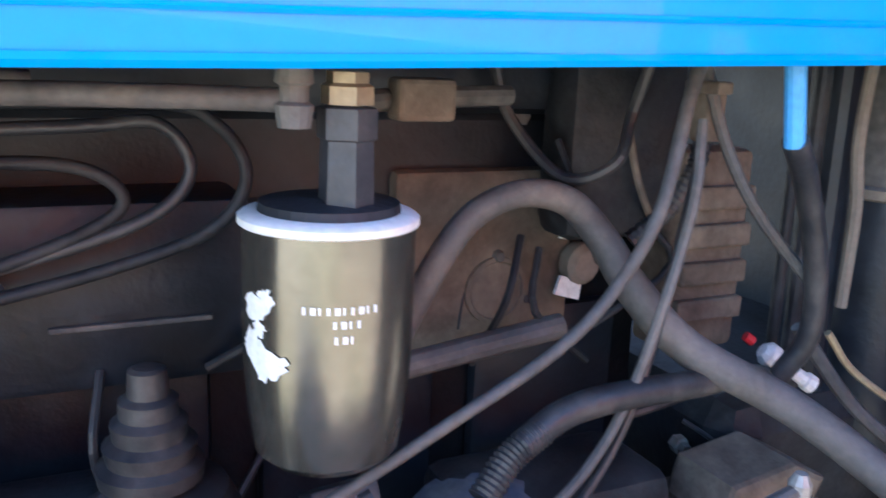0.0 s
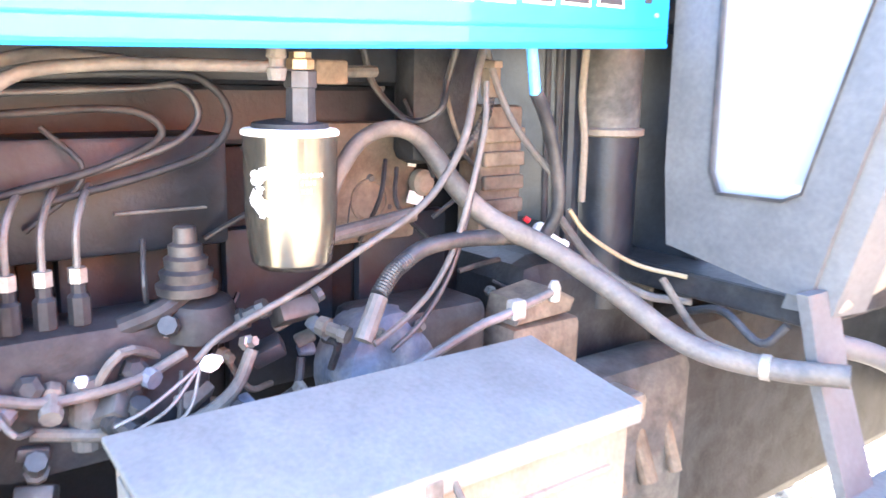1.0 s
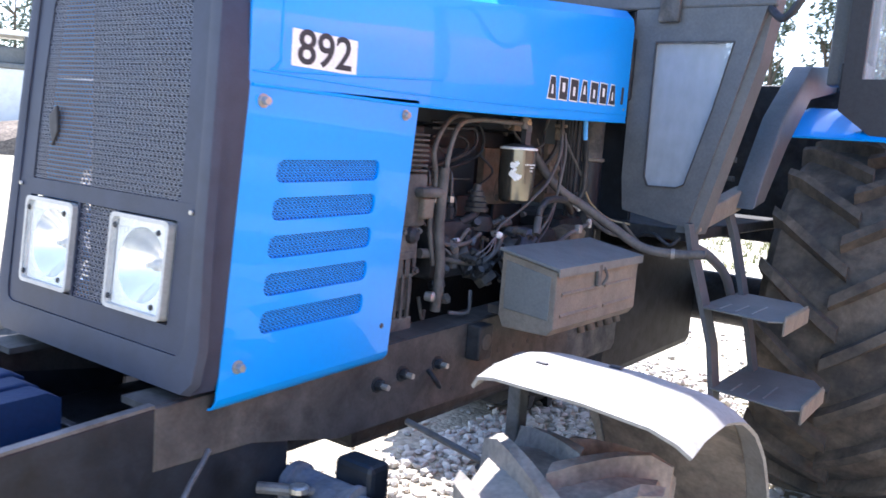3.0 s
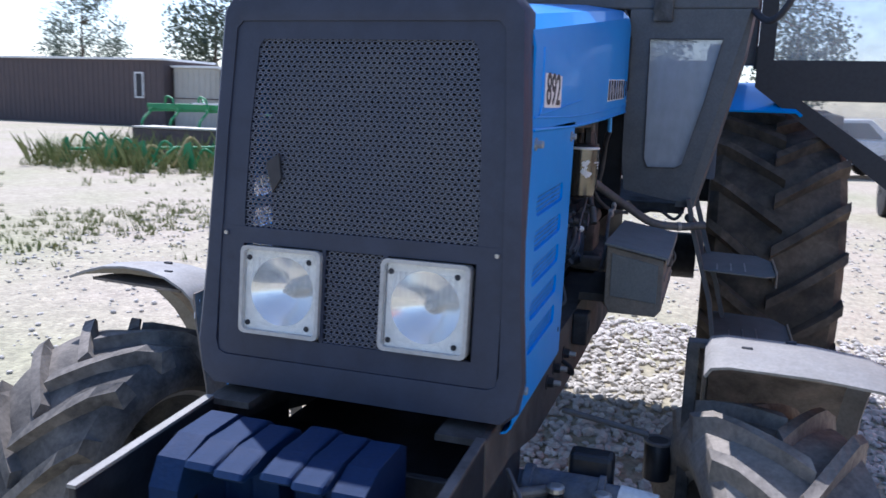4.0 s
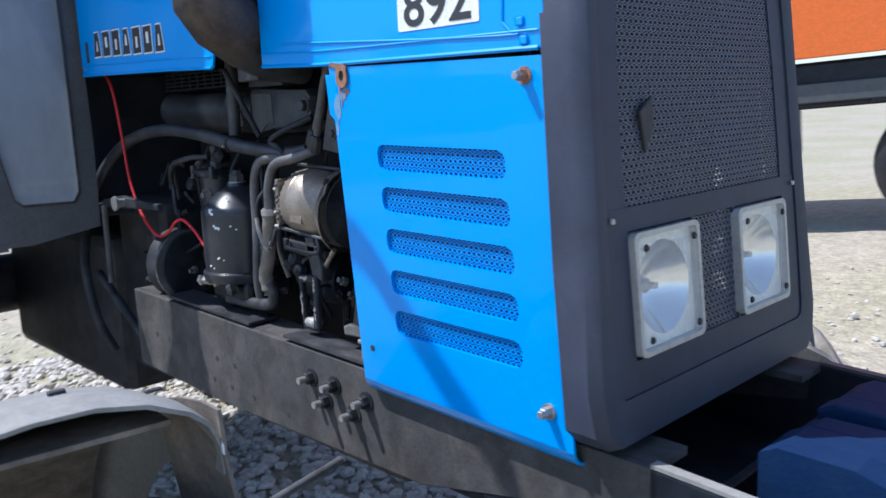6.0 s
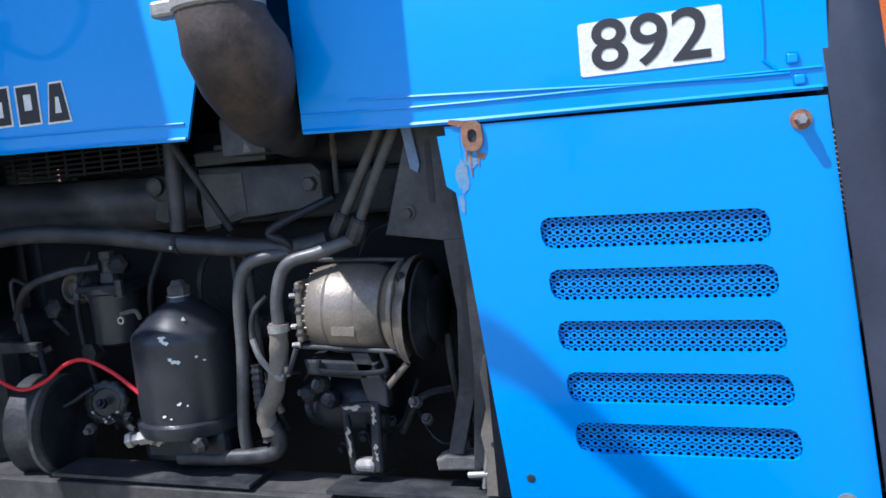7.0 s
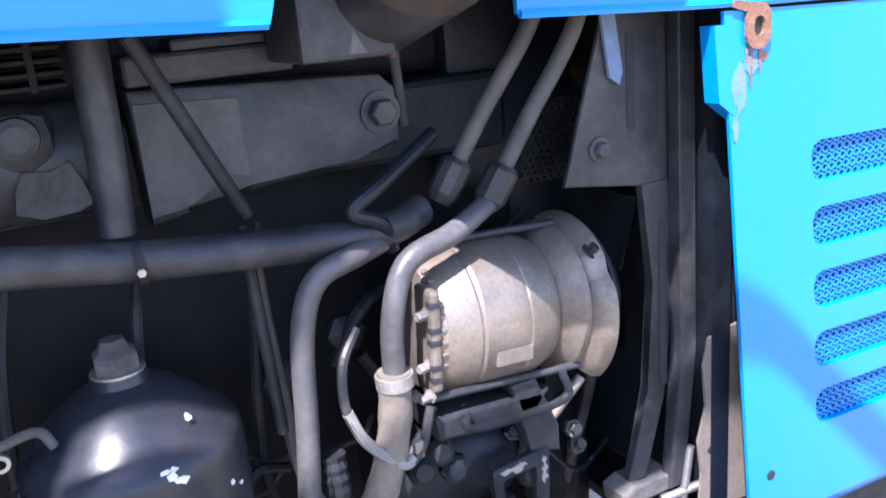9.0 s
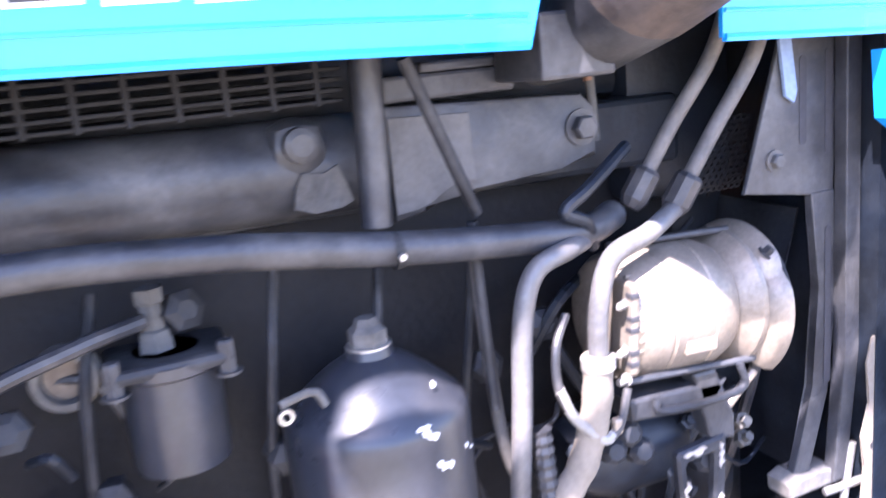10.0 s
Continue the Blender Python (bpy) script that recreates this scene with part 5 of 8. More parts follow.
    part("bleed_nut", lathe((-0.225, 1.352, 1.256), (0, 0, 1), [(0, 0.017), (0.02, 0.015), (0.022, 0.011), (0.045, 0.011), (0.047, 0.014), (0.06, 0.014)], 6), DUSTY, ff, "dusty bleed nut")
    part("round_port", lathe((-0.215, 1.430, 1.248), (-1, 0.1, 0.05), [(0, 0.030), (0.012, 0.031), (0.02, 0.028), (0.022, 0.021), (0.010, 0.019), (0.008, 0.002)], 24), DUSTY, ff, "round dusty port", smooth=30)
    part("port_core", lathe((-0.224, 1.431, 1.2485), (-1, 0.1, 0.05), [(0, 0.019), (0.003, 0.018), (0.004, 0.004)], 20), BROWN, ff, "rust-brown port core")
    part("feed_pipe", tube([(-0.24, 1.36, 1.29), (-0.27, 1.42, 1.285), (-0.275, 1.50, 1.26), (-0.25, 1.56, 1.20)], 0.0075), RUBBER, ff)
    ff.matrix_basis = Matrix.Translation((0.062, 0.001, -0.016))
    part("banjo_rod", tube([(-0.25, 1.265, 1.195), (-0.25, 1.235, 1.20), (-0.25, 1.225, 1.185)], 0.004), DUSTY, tractor)
    part("banjo_eye", lathe((-0.252, 1.262, 1.185), (-1, 0, 0), [(0, 0.007), (0.005, 0.007), (0.005, 0.004)], 16, False), STEEL, tractor)
    # big pipe along the engine
    part("coolant_pipe", tube([(-0.30, 1.86, 1.13), (-0.27, 1.80, 1.24), (-0.245, 1.67, 1.318), (-0.235, 1.48, 1.345), (-0.235, 1.30, 1.334), (-0.235, 1.14, 1.31), (-0.23, 1.02, 1.296), (-0.22, 0.93, 1.288), (-0.20, 0.88, 1.295)], 0.0162, 16), GREYIRON,
         tractor, "long dusty black pipe along the engine", smooth=60)
    clip = lathe((-0.235, 1.135, 1.309), (0, 1, -0.08), [(0, 0.0178), (0.008, 0.0178)], 20)
    part("pipe_clip", clip, DARK, tractor)
    part("clip_screw", bolt((-0.2525, 1.14, 1.306), (-1, 0, 0), 0.004, 0.004, False), STEEL, tractor)
    part("fork_lever", tube([(-0.22, 0.92, 1.27), (-0.235, 0.935, 1.30), (-0.24, 0.962, 1.316), (-0.235, 0.93, 1.335), (-0.20, 0.86, 1.365)], 0.007), BLACK, tractor, "bent dark lever")
    # hoses round the alternator
    part("rigid_hose", tube([(-0.22, 0.93, 1.279), (-0.245, 0.965, 1.279), (-0.25, 1.005, 1.266), (-0.252, 1.024, 1.22), (-0.25, 1.032, 1.12), (-0.25, 1.046, 1.0), (-0.24, 1.05, 0.94)], 0.0105, 12), PIPE, tractor, "grey bent pipe", smooth=60)
    part("rigid_hose", tube([(-0.227, 0.818, 1.297), (-0.25, 0.872, 1.281), (-0.26, 0.925, 1.266), (-0.265, 0.946, 1.22), (-0.265, 0.950, 1.165)], 0.0105, 12), PIPE, tractor, "grey bent pipe above the alternator", smooth=60)
    part("hose_sleeve", tube([(-0.265, 0.950, 1.172), (-0.265, 0.955, 1.12), (-0.262, 0.972, 1.06), (-0.258, 0.996, 1.02), (-0.255, 0.992, 0.985)], 0.0155, 14, radii=lambda t: 0.0155 + 0.0007 * math.sin(t * 40)), TAN, tractor, "dusty rubber hose sleeve", smooth=60)
    part("hose_clamp", lathe((-0.265, 0.950, 1.158), (0, 0.03, 1), [(0, 0.0175), (0.012, 0.0175)], 20), ALU, tractor)
    part("lower_hose", tube([(-0.255, 0.99, 1.0), (-0.25, 0.982, 0.97), (-0.25, 1.0, 0.948), (-0.25, 1.08, 0.94), (-0.25, 1.18, 0.938)], 0.014, 12), RUBBER, tractor, smooth=60)
    part("ribbed_hose", tube([(-0.245, 1.01, 1.10), (-0.25, 1.008, 1.03), (-0.25, 1.0, 0.97)], 0.012, 10, 12, 0.002), RUBBER, tractor)
    for (a, b, c, e) in (((-0.226, 0.817, 1.301), (-0.238, 0.777, 1.372), (-0.25, 0.735, 1.442), (-0.24, 0.697, 1.51)), ((-0.205, 0.855, 1.310), (-0.213, 0.811, 1.381), (-0.225, 0.766, 1.450), (-0.22, 0.73, 1.52))):
        part("upper_hose", tube([a, b, c, e], 0.0085, 12), DUSTHOSE, tractor, "thin grey hose running up to the hood", smooth=60)
        d = (Vector(b) - Vector(a)).normalized()
        part("hose_coupling", lathe(Vector(a) - d * 0.012, d, [(0, 0.011), (0.01, 0.016), (0.04, 0.016), (0.045, 0.012)], 10), RUBBER, tractor)
    part("thin_wire", tube([(-0.25, 0.975, 1.215), (-0.262, 0.995, 1.19), (-0.268, 0.999, 1.15), (-0.272, 0.985, 1.115), (-0.275, 0.955, 1.085), (-0.275, 0.935, 1.095), (-0.27, 0.92, 1.13)], 0.0046, 8), RUBBER, tractor, "wire loop with a pale lower sleeve")
    part("wire_sleeve", tube([(-0.2685, 0.9985, 1.148), (-0.272, 0.985, 1.115), (-0.2752, 0.955, 1.085), (-0.275, 0.943, 1.088)], 0.0052, 8), FENDER, tractor, "pale wire sleeve")
    part("drain_line", tube([(-0.19, 1.041, 1.30), (-0.19, 1.039, 1.22), (-0.192, 1.034, 1.13), (-0.195, 1.027, 1.06), (-0.19, 1.005, 1.0)], 0.007, 10), DUSTHOSE, tractor)
    part("wire_plug", box((-0.279, 0.933, 1.086), (-0.269, 0.943, 1.104), 0.003), ALTER, tractor)
    # manifold covers
    man = bm_new()
    add_plate(man, [(0.885, 1.358), (0.93, 1.350), (1.03, 1.338), (1.055, 1.345), (1.085, 1.328), (1.118, 1.322), (1.12, 1.436), (0.90, 1.425), (0.885, 1.41)], "x", -0.185, -0.13, 0.006)
    m1 = part("inlet_manifold", man, GREYIRON, tractor, "dark inlet manifold cover", smooth=30)
    part("worn_face", plate([(1.117, 1.424), (1.032, 1.420), (1.030, 1.352), (1.045, 1.356), (1.062, 1.349), (1.078, 1.338), (1.094, 1.333), (1.117, 1.330)], "x", -0.1868, -0.1846, 0.0006), WORNGREY, m1, "pale worn part of the cover")
    part("cover_bolt", bolt((-0.185, 0.904, 1.390), (-1, 0, 0), 0.013, 0.012), GREYIRON, m1)
    m2 = part("inlet_manifold", tube([(-0.135, 1.13, 1.382), (-0.137, 1.25, 1.384), (-0.137, 1.42, 1.388), (-0.132, 1.60, 1.394)], 0.049, 24, 4), GREYIRON, tractor, "rounded cast inlet manifold", smooth=60)
    part("manifold_boss", box((-0.192, 1.172, 1.376), (-0.13, 1.232, 1.434), 0.024), GREYIRON, m2, smooth=40)
    part("cover_bolt", lathe((-0.190, 1.203, 1.410), (-1, 0, 0), [(0, 0.017), (0.008, 0.016), (0.010, 0.010)], 20), GREYIRON, m2)
    part("worn_patch", plate([(1.215, 1.352), (1.196, 1.345), (1.170, 1.347), (1.158, 1.352), (1.164, 1.372), (1.170, 1.388), (1.184, 1.381), (1.205, 1.384), (1.212, 1.37)], "x", -0.188, -0.178, 0.0005), DUSTY, m2)
    part("vertical_pipe", tube([(-0.218, 1.142, 1.50), (-0.218, 1.144, 1.43), (-0.218, 1.148, 1.33)], 0.0145, 14), GREYIRON, tractor, smooth=60)
    part("linkage_rod", rod((-0.25, 1.118, 1.478), (-0.215, 1.046, 1.325), 0.0065), DARK, tractor, "thin slanting rod")
    part("linkage_rod", rod((-0.215, 1.052, 1.318), (-0.215, 1.044, 1.12), 0.0055), DARK, tractor)
    part("stay_rod", rod((-0.15, 0.872, 1.50), (-0.16, 0.870, 1.37), 0.005), DUSTY, tractor, "thin dusty rod")
    part("rod_collar", rod((-0.152, 0.8717, 1.455), (-0.154, 0.8714, 1.435), 0.006), RUST, tractor)
    for i in range(5):
        part("cooler_fin", box((-0.20, 1.16, 1.444 + i * 0.0095), (-0.12, 1.52, 1.448 + i * 0.0095), 0.001), OILY, m2)
    for i in range(9):
        part("cooler_post", box((-0.201, 1.18 + i * 0.04, 1.442), (-0.195, 1.186 + i * 0.04, 1.49), 0.001), OILY, m2)
    top = bm_new()
    add_box(top, (-0.19, 0.98, 1.437), (-0.13, 1.12, 1.462), 0.004)
    part("cover_step", top, GREYIRON, m1)
    add = box((-0.19, 1.0, 1.462), (-0.14, 1.08, 1.472), 0.003)
    part("cover_step", add, GREYIRON, m1)
    # injector clutter behind the pipe
    rng = random.Random(8)
    for i in range(4):
        y = 1.04 + i * 0.11 + rng.uniform(-0.03, 0.03)
        part("injector_pipe", tube([(-0.15, y, 1.30), (-0.18, y + 0.02, 1.22 + rng.uniform(-0.02, 0.02)), (-0.15, y + 0.03, 1.05), (-0.14, y, 0.95)], 0.0055, 8), DARK, tractor)
    for i in range(8):
        y, z = 0.96 + i * 0.075, 1.10 + rng.uniform(-0.09, 0.17)
        part("fitting", lathe((-0.14, y, z), (-1, rng.uniform(-0.4, 0.4), rng.uniform(-0.2, 0.5)), [(0, 0.014), (0.02, 0.014), (0.022, 0.02), (0.035, 0.02), (0.04, 0.01)], 6), DARK, tractor)
    rng = random.Random(44)
    for i in range(24):
        y, z, x = rng.uniform(0.72, 1.65), rng.uniform(0.93, 1.25), rng.uniform(-0.21, -0.14)
        dy, dz = rng.uniform(-0.12, 0.12), rng.uniform(-0.10, 0.10)
        part("thin_line", tube([(x, y, z), (x - rng.uniform(0, 0.02), y + dy * 0.4, z + dz + rng.uniform(-0.03, 0.03)), (x + 0.01, y + dy, z + dz)], rng.uniform(0.003, 0.007), 7, 4), rng.choice((DARK, RUBBER, BLACK, DARK)), tractor)
    for i in range(22):
        y, z, x = rng.uniform(0.72, 1.66), rng.uniform(0.92, 1.06), rng.uniform(-0.24, -0.18)
        part("nut", lathe((x, y, z), (-1, rng.uniform(-0.6, 0.6), rng.uniform(-0.3, 0.8)), [(0, 0.010), (0.01, 0.010), (0.011, 0.006), (0.02, 0.006)], 6), rng.choice((DARK, BLACK, DUSTY)), tractor)
    # lower right: starter ring, rods, red wire
    part("starter_ring", lathe((-0.21, 1.50, 0.985), (-0.1, 1, 0), [(-0.05, 0.085), (-0.045, 0.092), (0.02, 0.095), (0.03, 0.08), (0.035, 0.05)], 32), DARK, tractor, "round dark starter housing", smooth=30)
    part("starter_band", lathe((-0.216, 1.452, 0.985), (-0.1, 1, 0), [(0, 0.094), (0.008, 0.094)], 32), DUSTY, tractor)
    part("red_wire", tube([(-0.27, 1.78, 1.53), (-0.265, 1.713, 1.47), (-0.264, 1.68, 1.34), (-0.266, 1.655, 1.224), (-0.27, 1.61, 1.15), (-0.274, 1.555, 1.10), (-0.274, 1.49, 1.068), (-0.274, 1.429, 1.083), (-0.276, 1.38, 1.112), (-0.278, 1.332, 1.122), (-0.278, 1.275, 1.098), (-0.278, 1.22, 1.056), (-0.272, 1.18, 1.02)],
         0.0036, 8), REDWIRE, tractor, "red electric wire sagging across the engine")
    part("link_lever", plate([(1.40, 1.145), (1.75, 1.135), (1.75, 1.155), (1.62, 1.172), (1.40, 1.16)], "x", -0.31, -0.295, 0.003), DARK, tractor)
    part("link_pin", lathe((-0.31, 1.60, 1.155), (-1, 0, 0), [(0, 0.012), (0.02, 0.012), (0.022, 0.02), (0.028, 0.02)], 8), STEEL, tractor)
    part("hanging_rod", rod((-0.31, 1.74, 1.14), (-0.32, 1.72, 0.92), 0.008), DUSTY, tractor)
    part("brake_rod", rod((-0.30, 1.86, 0.93), (-0.28, 1.55, 0.72), 0.012), DARK, tractor)
    part("side_lever", tube([(-0.30, 1.92, 1.05), (-0.33, 1.88, 0.95), (-0.33, 1.83, 0.80), (-0.30, 1.80, 0.70)], 0.014), DARK, tractor)
    part("worn_ledge", plate([(1.02, 0.905), (1.42, 0.916), (1.42, 0.922), (1.02, 0.911)], "x", -0.298, -0.22), GREYIRON, tractor, "scuffed ledge on the frame rail")
    part("worn_ledge", plate([(0.45, 0.893), (0.88, 0.902), (0.88, 0.908), (0.45, 0.899)], "x", -0.299, -0.235), GREYIRON, tractor)
    # cowl bracket plates behind the side cover
    cp = bm_new()
    add_plate(cp, [(0.752, 1.302), (0.700, 1.465), (0.615, 1.465), (0.625, 1.29), (0.66, 1.288)], "x", -0.256, -0.250, 0.0015)
    cp = part("cowl_bracket", cp, GREYIRON, tractor, "slotted grey cowl bracket")
    part("bracket_bolt", bolt((-0.256, 0.711, 1.333), (-1, 0, 0), 0.008, 0.008), DUSTY, cp)
    for y, z0, z1 in ((0.671, 1.345, 1.44), (0.634, 1.33, 1.445)):
        part("slot", plate(rounded(y - 0.005, z0, y + 0.005, z1, 0.005, 3), "x", -0.2568, -0.2558), INK, cp)
    part("blue_tab", plate([(0.70, 1.40), (0.688, 1.392), (0.684, 1.405), (0.694, 1.47), (0.71, 1.47)], "x", -0.262, -0.257, 0.001), FADED, cp, "torn pale blue tab")
    post = bm_new()
    add_plate(post, [(0.660, 1.29), (0.625, 1.29), (0.620, 1.18), (0.632, 1.05), (0.66, 0.955), (0.685, 0.955), (0.655, 1.06), (0.648, 1.18)], "x", -0.258, -0.246, 0.002)
    add_plate(post, [(0.628, 1.46), (0.606, 1.46), (0.604, 1.10), (0.62, 0.94), (0.64, 0.94), (0.625, 1.10)], "x", -0.275, -0.258, 0.002)
    part("cowl_post", post, GREYIRON, cp)
    net = bm_new()
    add_perforated(net, lambda u, v, w: (-0.206 + w, 0.772 - u - v * 0.2, 1.30 + v), 7, 12, 0.0085, 0.0068, 0.0030, 0.0022, 0.002)
    part("cowl_mesh", net, OILY, cp, "dark perforated sheet beside the bracket", kind="stuff")
    part("slot", plate(rounded(0.630, 1.06, 0.640, 1.25, 0.005, 3), "x", -0.2590, -0.2582), INK, cp)
    part("cowl_foot", plate([(0.63, 0.935), (0.70, 0.932), (0.702, 0.95), (0.685, 0.957), (0.66, 0.952), (0.632, 0.956)], "x", -0.27, -0.23, 0.004), DUSTY, cp)
    part("cotter", rod((-0.275, 0.612, 0.985), (-0.275, 0.625, 0.91), 0.005), STEEL, cp)
    part("cotter", rod((-0.28, 0.60, 0.935), (-0.27, 0.65, 0.928), 0.005), STEEL, cp)
    part("rusty_sheet", plate([(0.604, 1.12), (0.545, 1.13), (0.53, 0.905), (0.618, 0.905), (0.612, 0.96), (0.619, 1.0), (0.606, 1.04), (0.612, 1.09)], "x", -0.2935, -0.2905, 0.0008), TAN, cp, "rusty sheet at the panel's edge")
    for y, z in ((0.596, 1.108), (0.60, 0.985), (0.549, 1.092)):
        part("rivet_hole", lathe((-0.2932, y, z), (-1, 0, 0), [(0, 0.0045), (0.0008, 0.0045)], 10), INK, cp)


build_right_side()


def build_exhaust():
    rings = []
    for x, y, z, r, tilt in ((-0.16, 0.935, 1.472, 0.036, 6), (-0.25, 0.925, 1.494, 0.050, 14), (-0.31, 0.912, 1.524, 0.060, 28), (-0.365, 0.894, 1.556, 0.069, 50), (-0.398, 0.890, 1.592, 0.070, 75),
                             (-0.402, 0.897, 1.622, 0.063, 88), (-0.40, 0.906, 1.648, 0.060, 90), (-0.40, 0.906, 1.668, 0.060, 90)):
        a = radians(tilt)
        d = Vector((-math.cos(a), 0, math.sin(a)))
        u, w = Vector((0, 1, 0)), d.cross(Vector((0, 1, 0)))
        rings.append([Vector((x, y, z)) + (u * math.cos(2 * math.pi * i / 24) * 1.05 + w * math.sin(2 * math.pi * i / 24)) * r for i in range(24)])
    ex = part("exhaust_elbow", add_rings(bm_new(), rings[2:]), EXHAUST, tractor, "rust-brown exhaust elbow", smooth=50)
    part("exhaust_foot", add_rings(bm_new(), rings[:3]), GREYIRON, ex, "dark cast foot of the elbow", smooth=50)
    part("exhaust_clamp", lathe((-0.40, 0.906, 1.640), (0, 0, 1), [(0, 0.061), (0.004, 0.065), (0.020, 0.065), (0.024, 0.061)], 28), ALU, ex, "pale exhaust clamp", smooth=30)
    part("clamp_lug", box((-0.425, 0.962, 1.640), (-0.395, 1.002, 1.664), 0.005), ALU, ex)
    part("clamp_bolt", bolt((-0.41, 0.98, 1.664), (0, 0, 1), 0.008, 0.02), STEEL, ex)
    part("silencer", lathe((-0.40, 0.906, 1.66), (0, 0, 1), [(0, 0.058), (0.08, 0.062), (0.12, 0.10), (0.7, 0.10), (0.74, 0.045), (1.15, 0.045)], 28), EXHAUST, tractor, "tall dark exhaust silencer", smooth=40)
    part("exhaust_bracket", box((-0.285, 0.925, 1.445), (-0.19, 1.003, 1.505), 0.004), GREYIRON, ex, "dusty plate bracket below the elbow")


build_exhaust()


# ---- engine: left side ----
def build_left_side():
    # oil filter
    fx, fy = 0.261, 1.177
    flt = part("oil_filter", lathe((fx, fy, 1.208), (0, 0, 1), [(0, 0.026), (0.003, 0.038), (0.010, 0.0455), (0.030, 0.0485), (0.056, 0.0510), (0.070, 0.0518), (0.148, 0.052), (0.155, 0.052)], 40), FILTER, tractor, "grey-green screw-on oil filter with printed label", smooth=30)
    part("filter_rim", lathe((fx, fy, 1.358), (0, 0, 1), [(0.001, 0.053), (0.002, 0.0542), (0.006, 0.0542), (0.008, 0.0515), (0.009, 0.043)], 40), WHITE, flt, "white sealing rim", smooth=30)
    part("filter_top", lathe((fx, fy, 1.366), (0, 0, 1), [(0, 0.043), (0.006, 0.042), (0.010, 0.020)], 30), DARK, flt)
    part("neck", lathe((fx + 0.018, fy + 0.004, 1.370), (0, 0, 1), [(0, 0.0165), (0.040, 0.0155), (0.041, 0.0175), (0.058, 0.0175), (0.059, 0.015)], 6), GREYIRON, flt, "dark hexagon filter neck")
    part("banjo_bolt", lathe((fx + 0.018, fy + 0.004, 1.430), (0, 0, 1), [(0, 0.015), (0.010, 0.015), (0.012, 0.012), (0.018, 0.012)], 6), BRASS, flt, "brass banjo bolt")
    part("side_bolt", lathe((fx + 0.03, fy - 0.030, 1.418), (0, 0, 1), [(0, 0.009), (0.012, 0.011), (0.014, 0.008), (0.022, 0.008), (0.024, 0.011), (0.032, 0.010)], 12), DUSTY, flt)
    rng = random.Random(17)
    for ac, zc, aw, zw in ((-60, 1.285, 17, 0.012), (-74, 1.293, 11, 0.011), (-70, 1.316, 13, 0.011), (-60, 1.322, 8, 0.007), (-66, 1.304, 8, 0.006)):
        sc = bm_new()
        ring = [(ac + aw * rng.uniform(0.5, 1.15) * math.cos(k * 0.2618), zc + zw * rng.uniform(0.45, 1.15) * math.sin(k * 0.2618)) for k in range(24)]
        mid = sc.verts.new((fx + 0.0527 * math.cos(radians(ac)), fy + 0.0527 * math.sin(radians(ac)), zc))
        vs = [sc.verts.new((fx + 0.0527 * math.cos(radians(a)), fy + 0.0527 * math.sin(radians(a)), z)) for a, z in ring]
        for k in range(24):
            sc.faces.new((mid, vs[k], vs[(k + 1) % 24]))
        part("label_scrap", sc, STICKER, flt)
    for z, a0, a1 in ((1.317, -34, 16), (1.309, -15, 6), (1.300, -14, 4)):
        n = int((a1 - a0) / 5)
        for i in range(n):
            a = radians(a0 + i * 5)
            b = radians(a0 + i * 5 + (2.0, 3.2, 1.4)[i % 3])
            part("print_bar", add_rings(bm_new(), [[(fx + r * math.cos(q), fy + r * math.sin(q), zz) for r, zz in ((0.0516, z), (0.0524, z), (0.0524, z + 0.0042), (0.0516, z + 0.0042))] for q in (a, b)]), STICKER, flt)
    # metal pipes to the filter
    part("oil_pipe", tube([(0.26, 0.838, 1.02), (0.25, 0.842, 1.10), (0.25, 0.846, 1.27), (0.25, 0.862, 1.36), (0.25, 0.90, 1.415), (0.25, 0.978, 1.430), (0.265, 1.08, 1.432), (0.288, 1.150, 1.432)], 0.0066, 12), DUSTHOSE, tractor, "bent metal oil pipe", smooth=60)
    part("oil_pipe", tube([(0.24, 0.835, 1.05), (0.235, 0.815, 1.16), (0.235, 0.828, 1.27), (0.235, 0.812, 1.344), (0.23, 0.86, 1.41), (0.22, 0.93, 1.438), (0.20, 1.02, 1.435)], 0.0066, 12), DUSTHOSE, tractor, smooth=60)
    part("oil_pipe", tube([(0.20, 1.20, 1.425), (0.17, 1.27, 1.428), (0.15, 1.36, 1.43)], 0.008, 10), DUSTY, tractor)
    part("pipe_union", box((0.175, 1.245, 1.413), (0.20, 1.29, 1.443), 0.004), BROWN, tractor)
    # compressor: finned head on a cast body, with its slotted bracket
    comp = part("air_compressor", box((0.14, 0.705, 1.15), (0.235, 0.80, 1.285), 0.012), DUSTY, tractor, "dusty finned air compressor", smooth=30)
    for i in range(8):
        part("fin", box((0.12, 0.70, 1.288 + i * 0.0125), (0.24, 0.785, 1.294 + i * 0.0125), 0.002), DUSTY, comp)
    part("head", box((0.125, 0.71, 1.288), (0.23, 0.775, 1.40), 0.004), DARK, comp)
    part("head_pipe", rod((0.2, 0.72, 1.40), (0.2, 0.72, 1.46), 0.012), DUSTY, comp)
    part("port_flange", box((0.20, 0.745, 1.225), (0.262, 0.845, 1.25), 0.011), DUSTY, comp)
    part("base", box((0.15, 0.70, 1.02), (0.23, 0.785, 1.155), 0.014), DUSTY, comp, smooth=35)
    part("body_low", box((0.14, 0.70, 0.93), (0.214, 0.80, 1.03), 0.022), DUSTY, comp, smooth=35)
    part("port_box", box((0.20, 0.765, 1.172), (0.252, 0.808, 1.224), 0.006), TAN, comp)
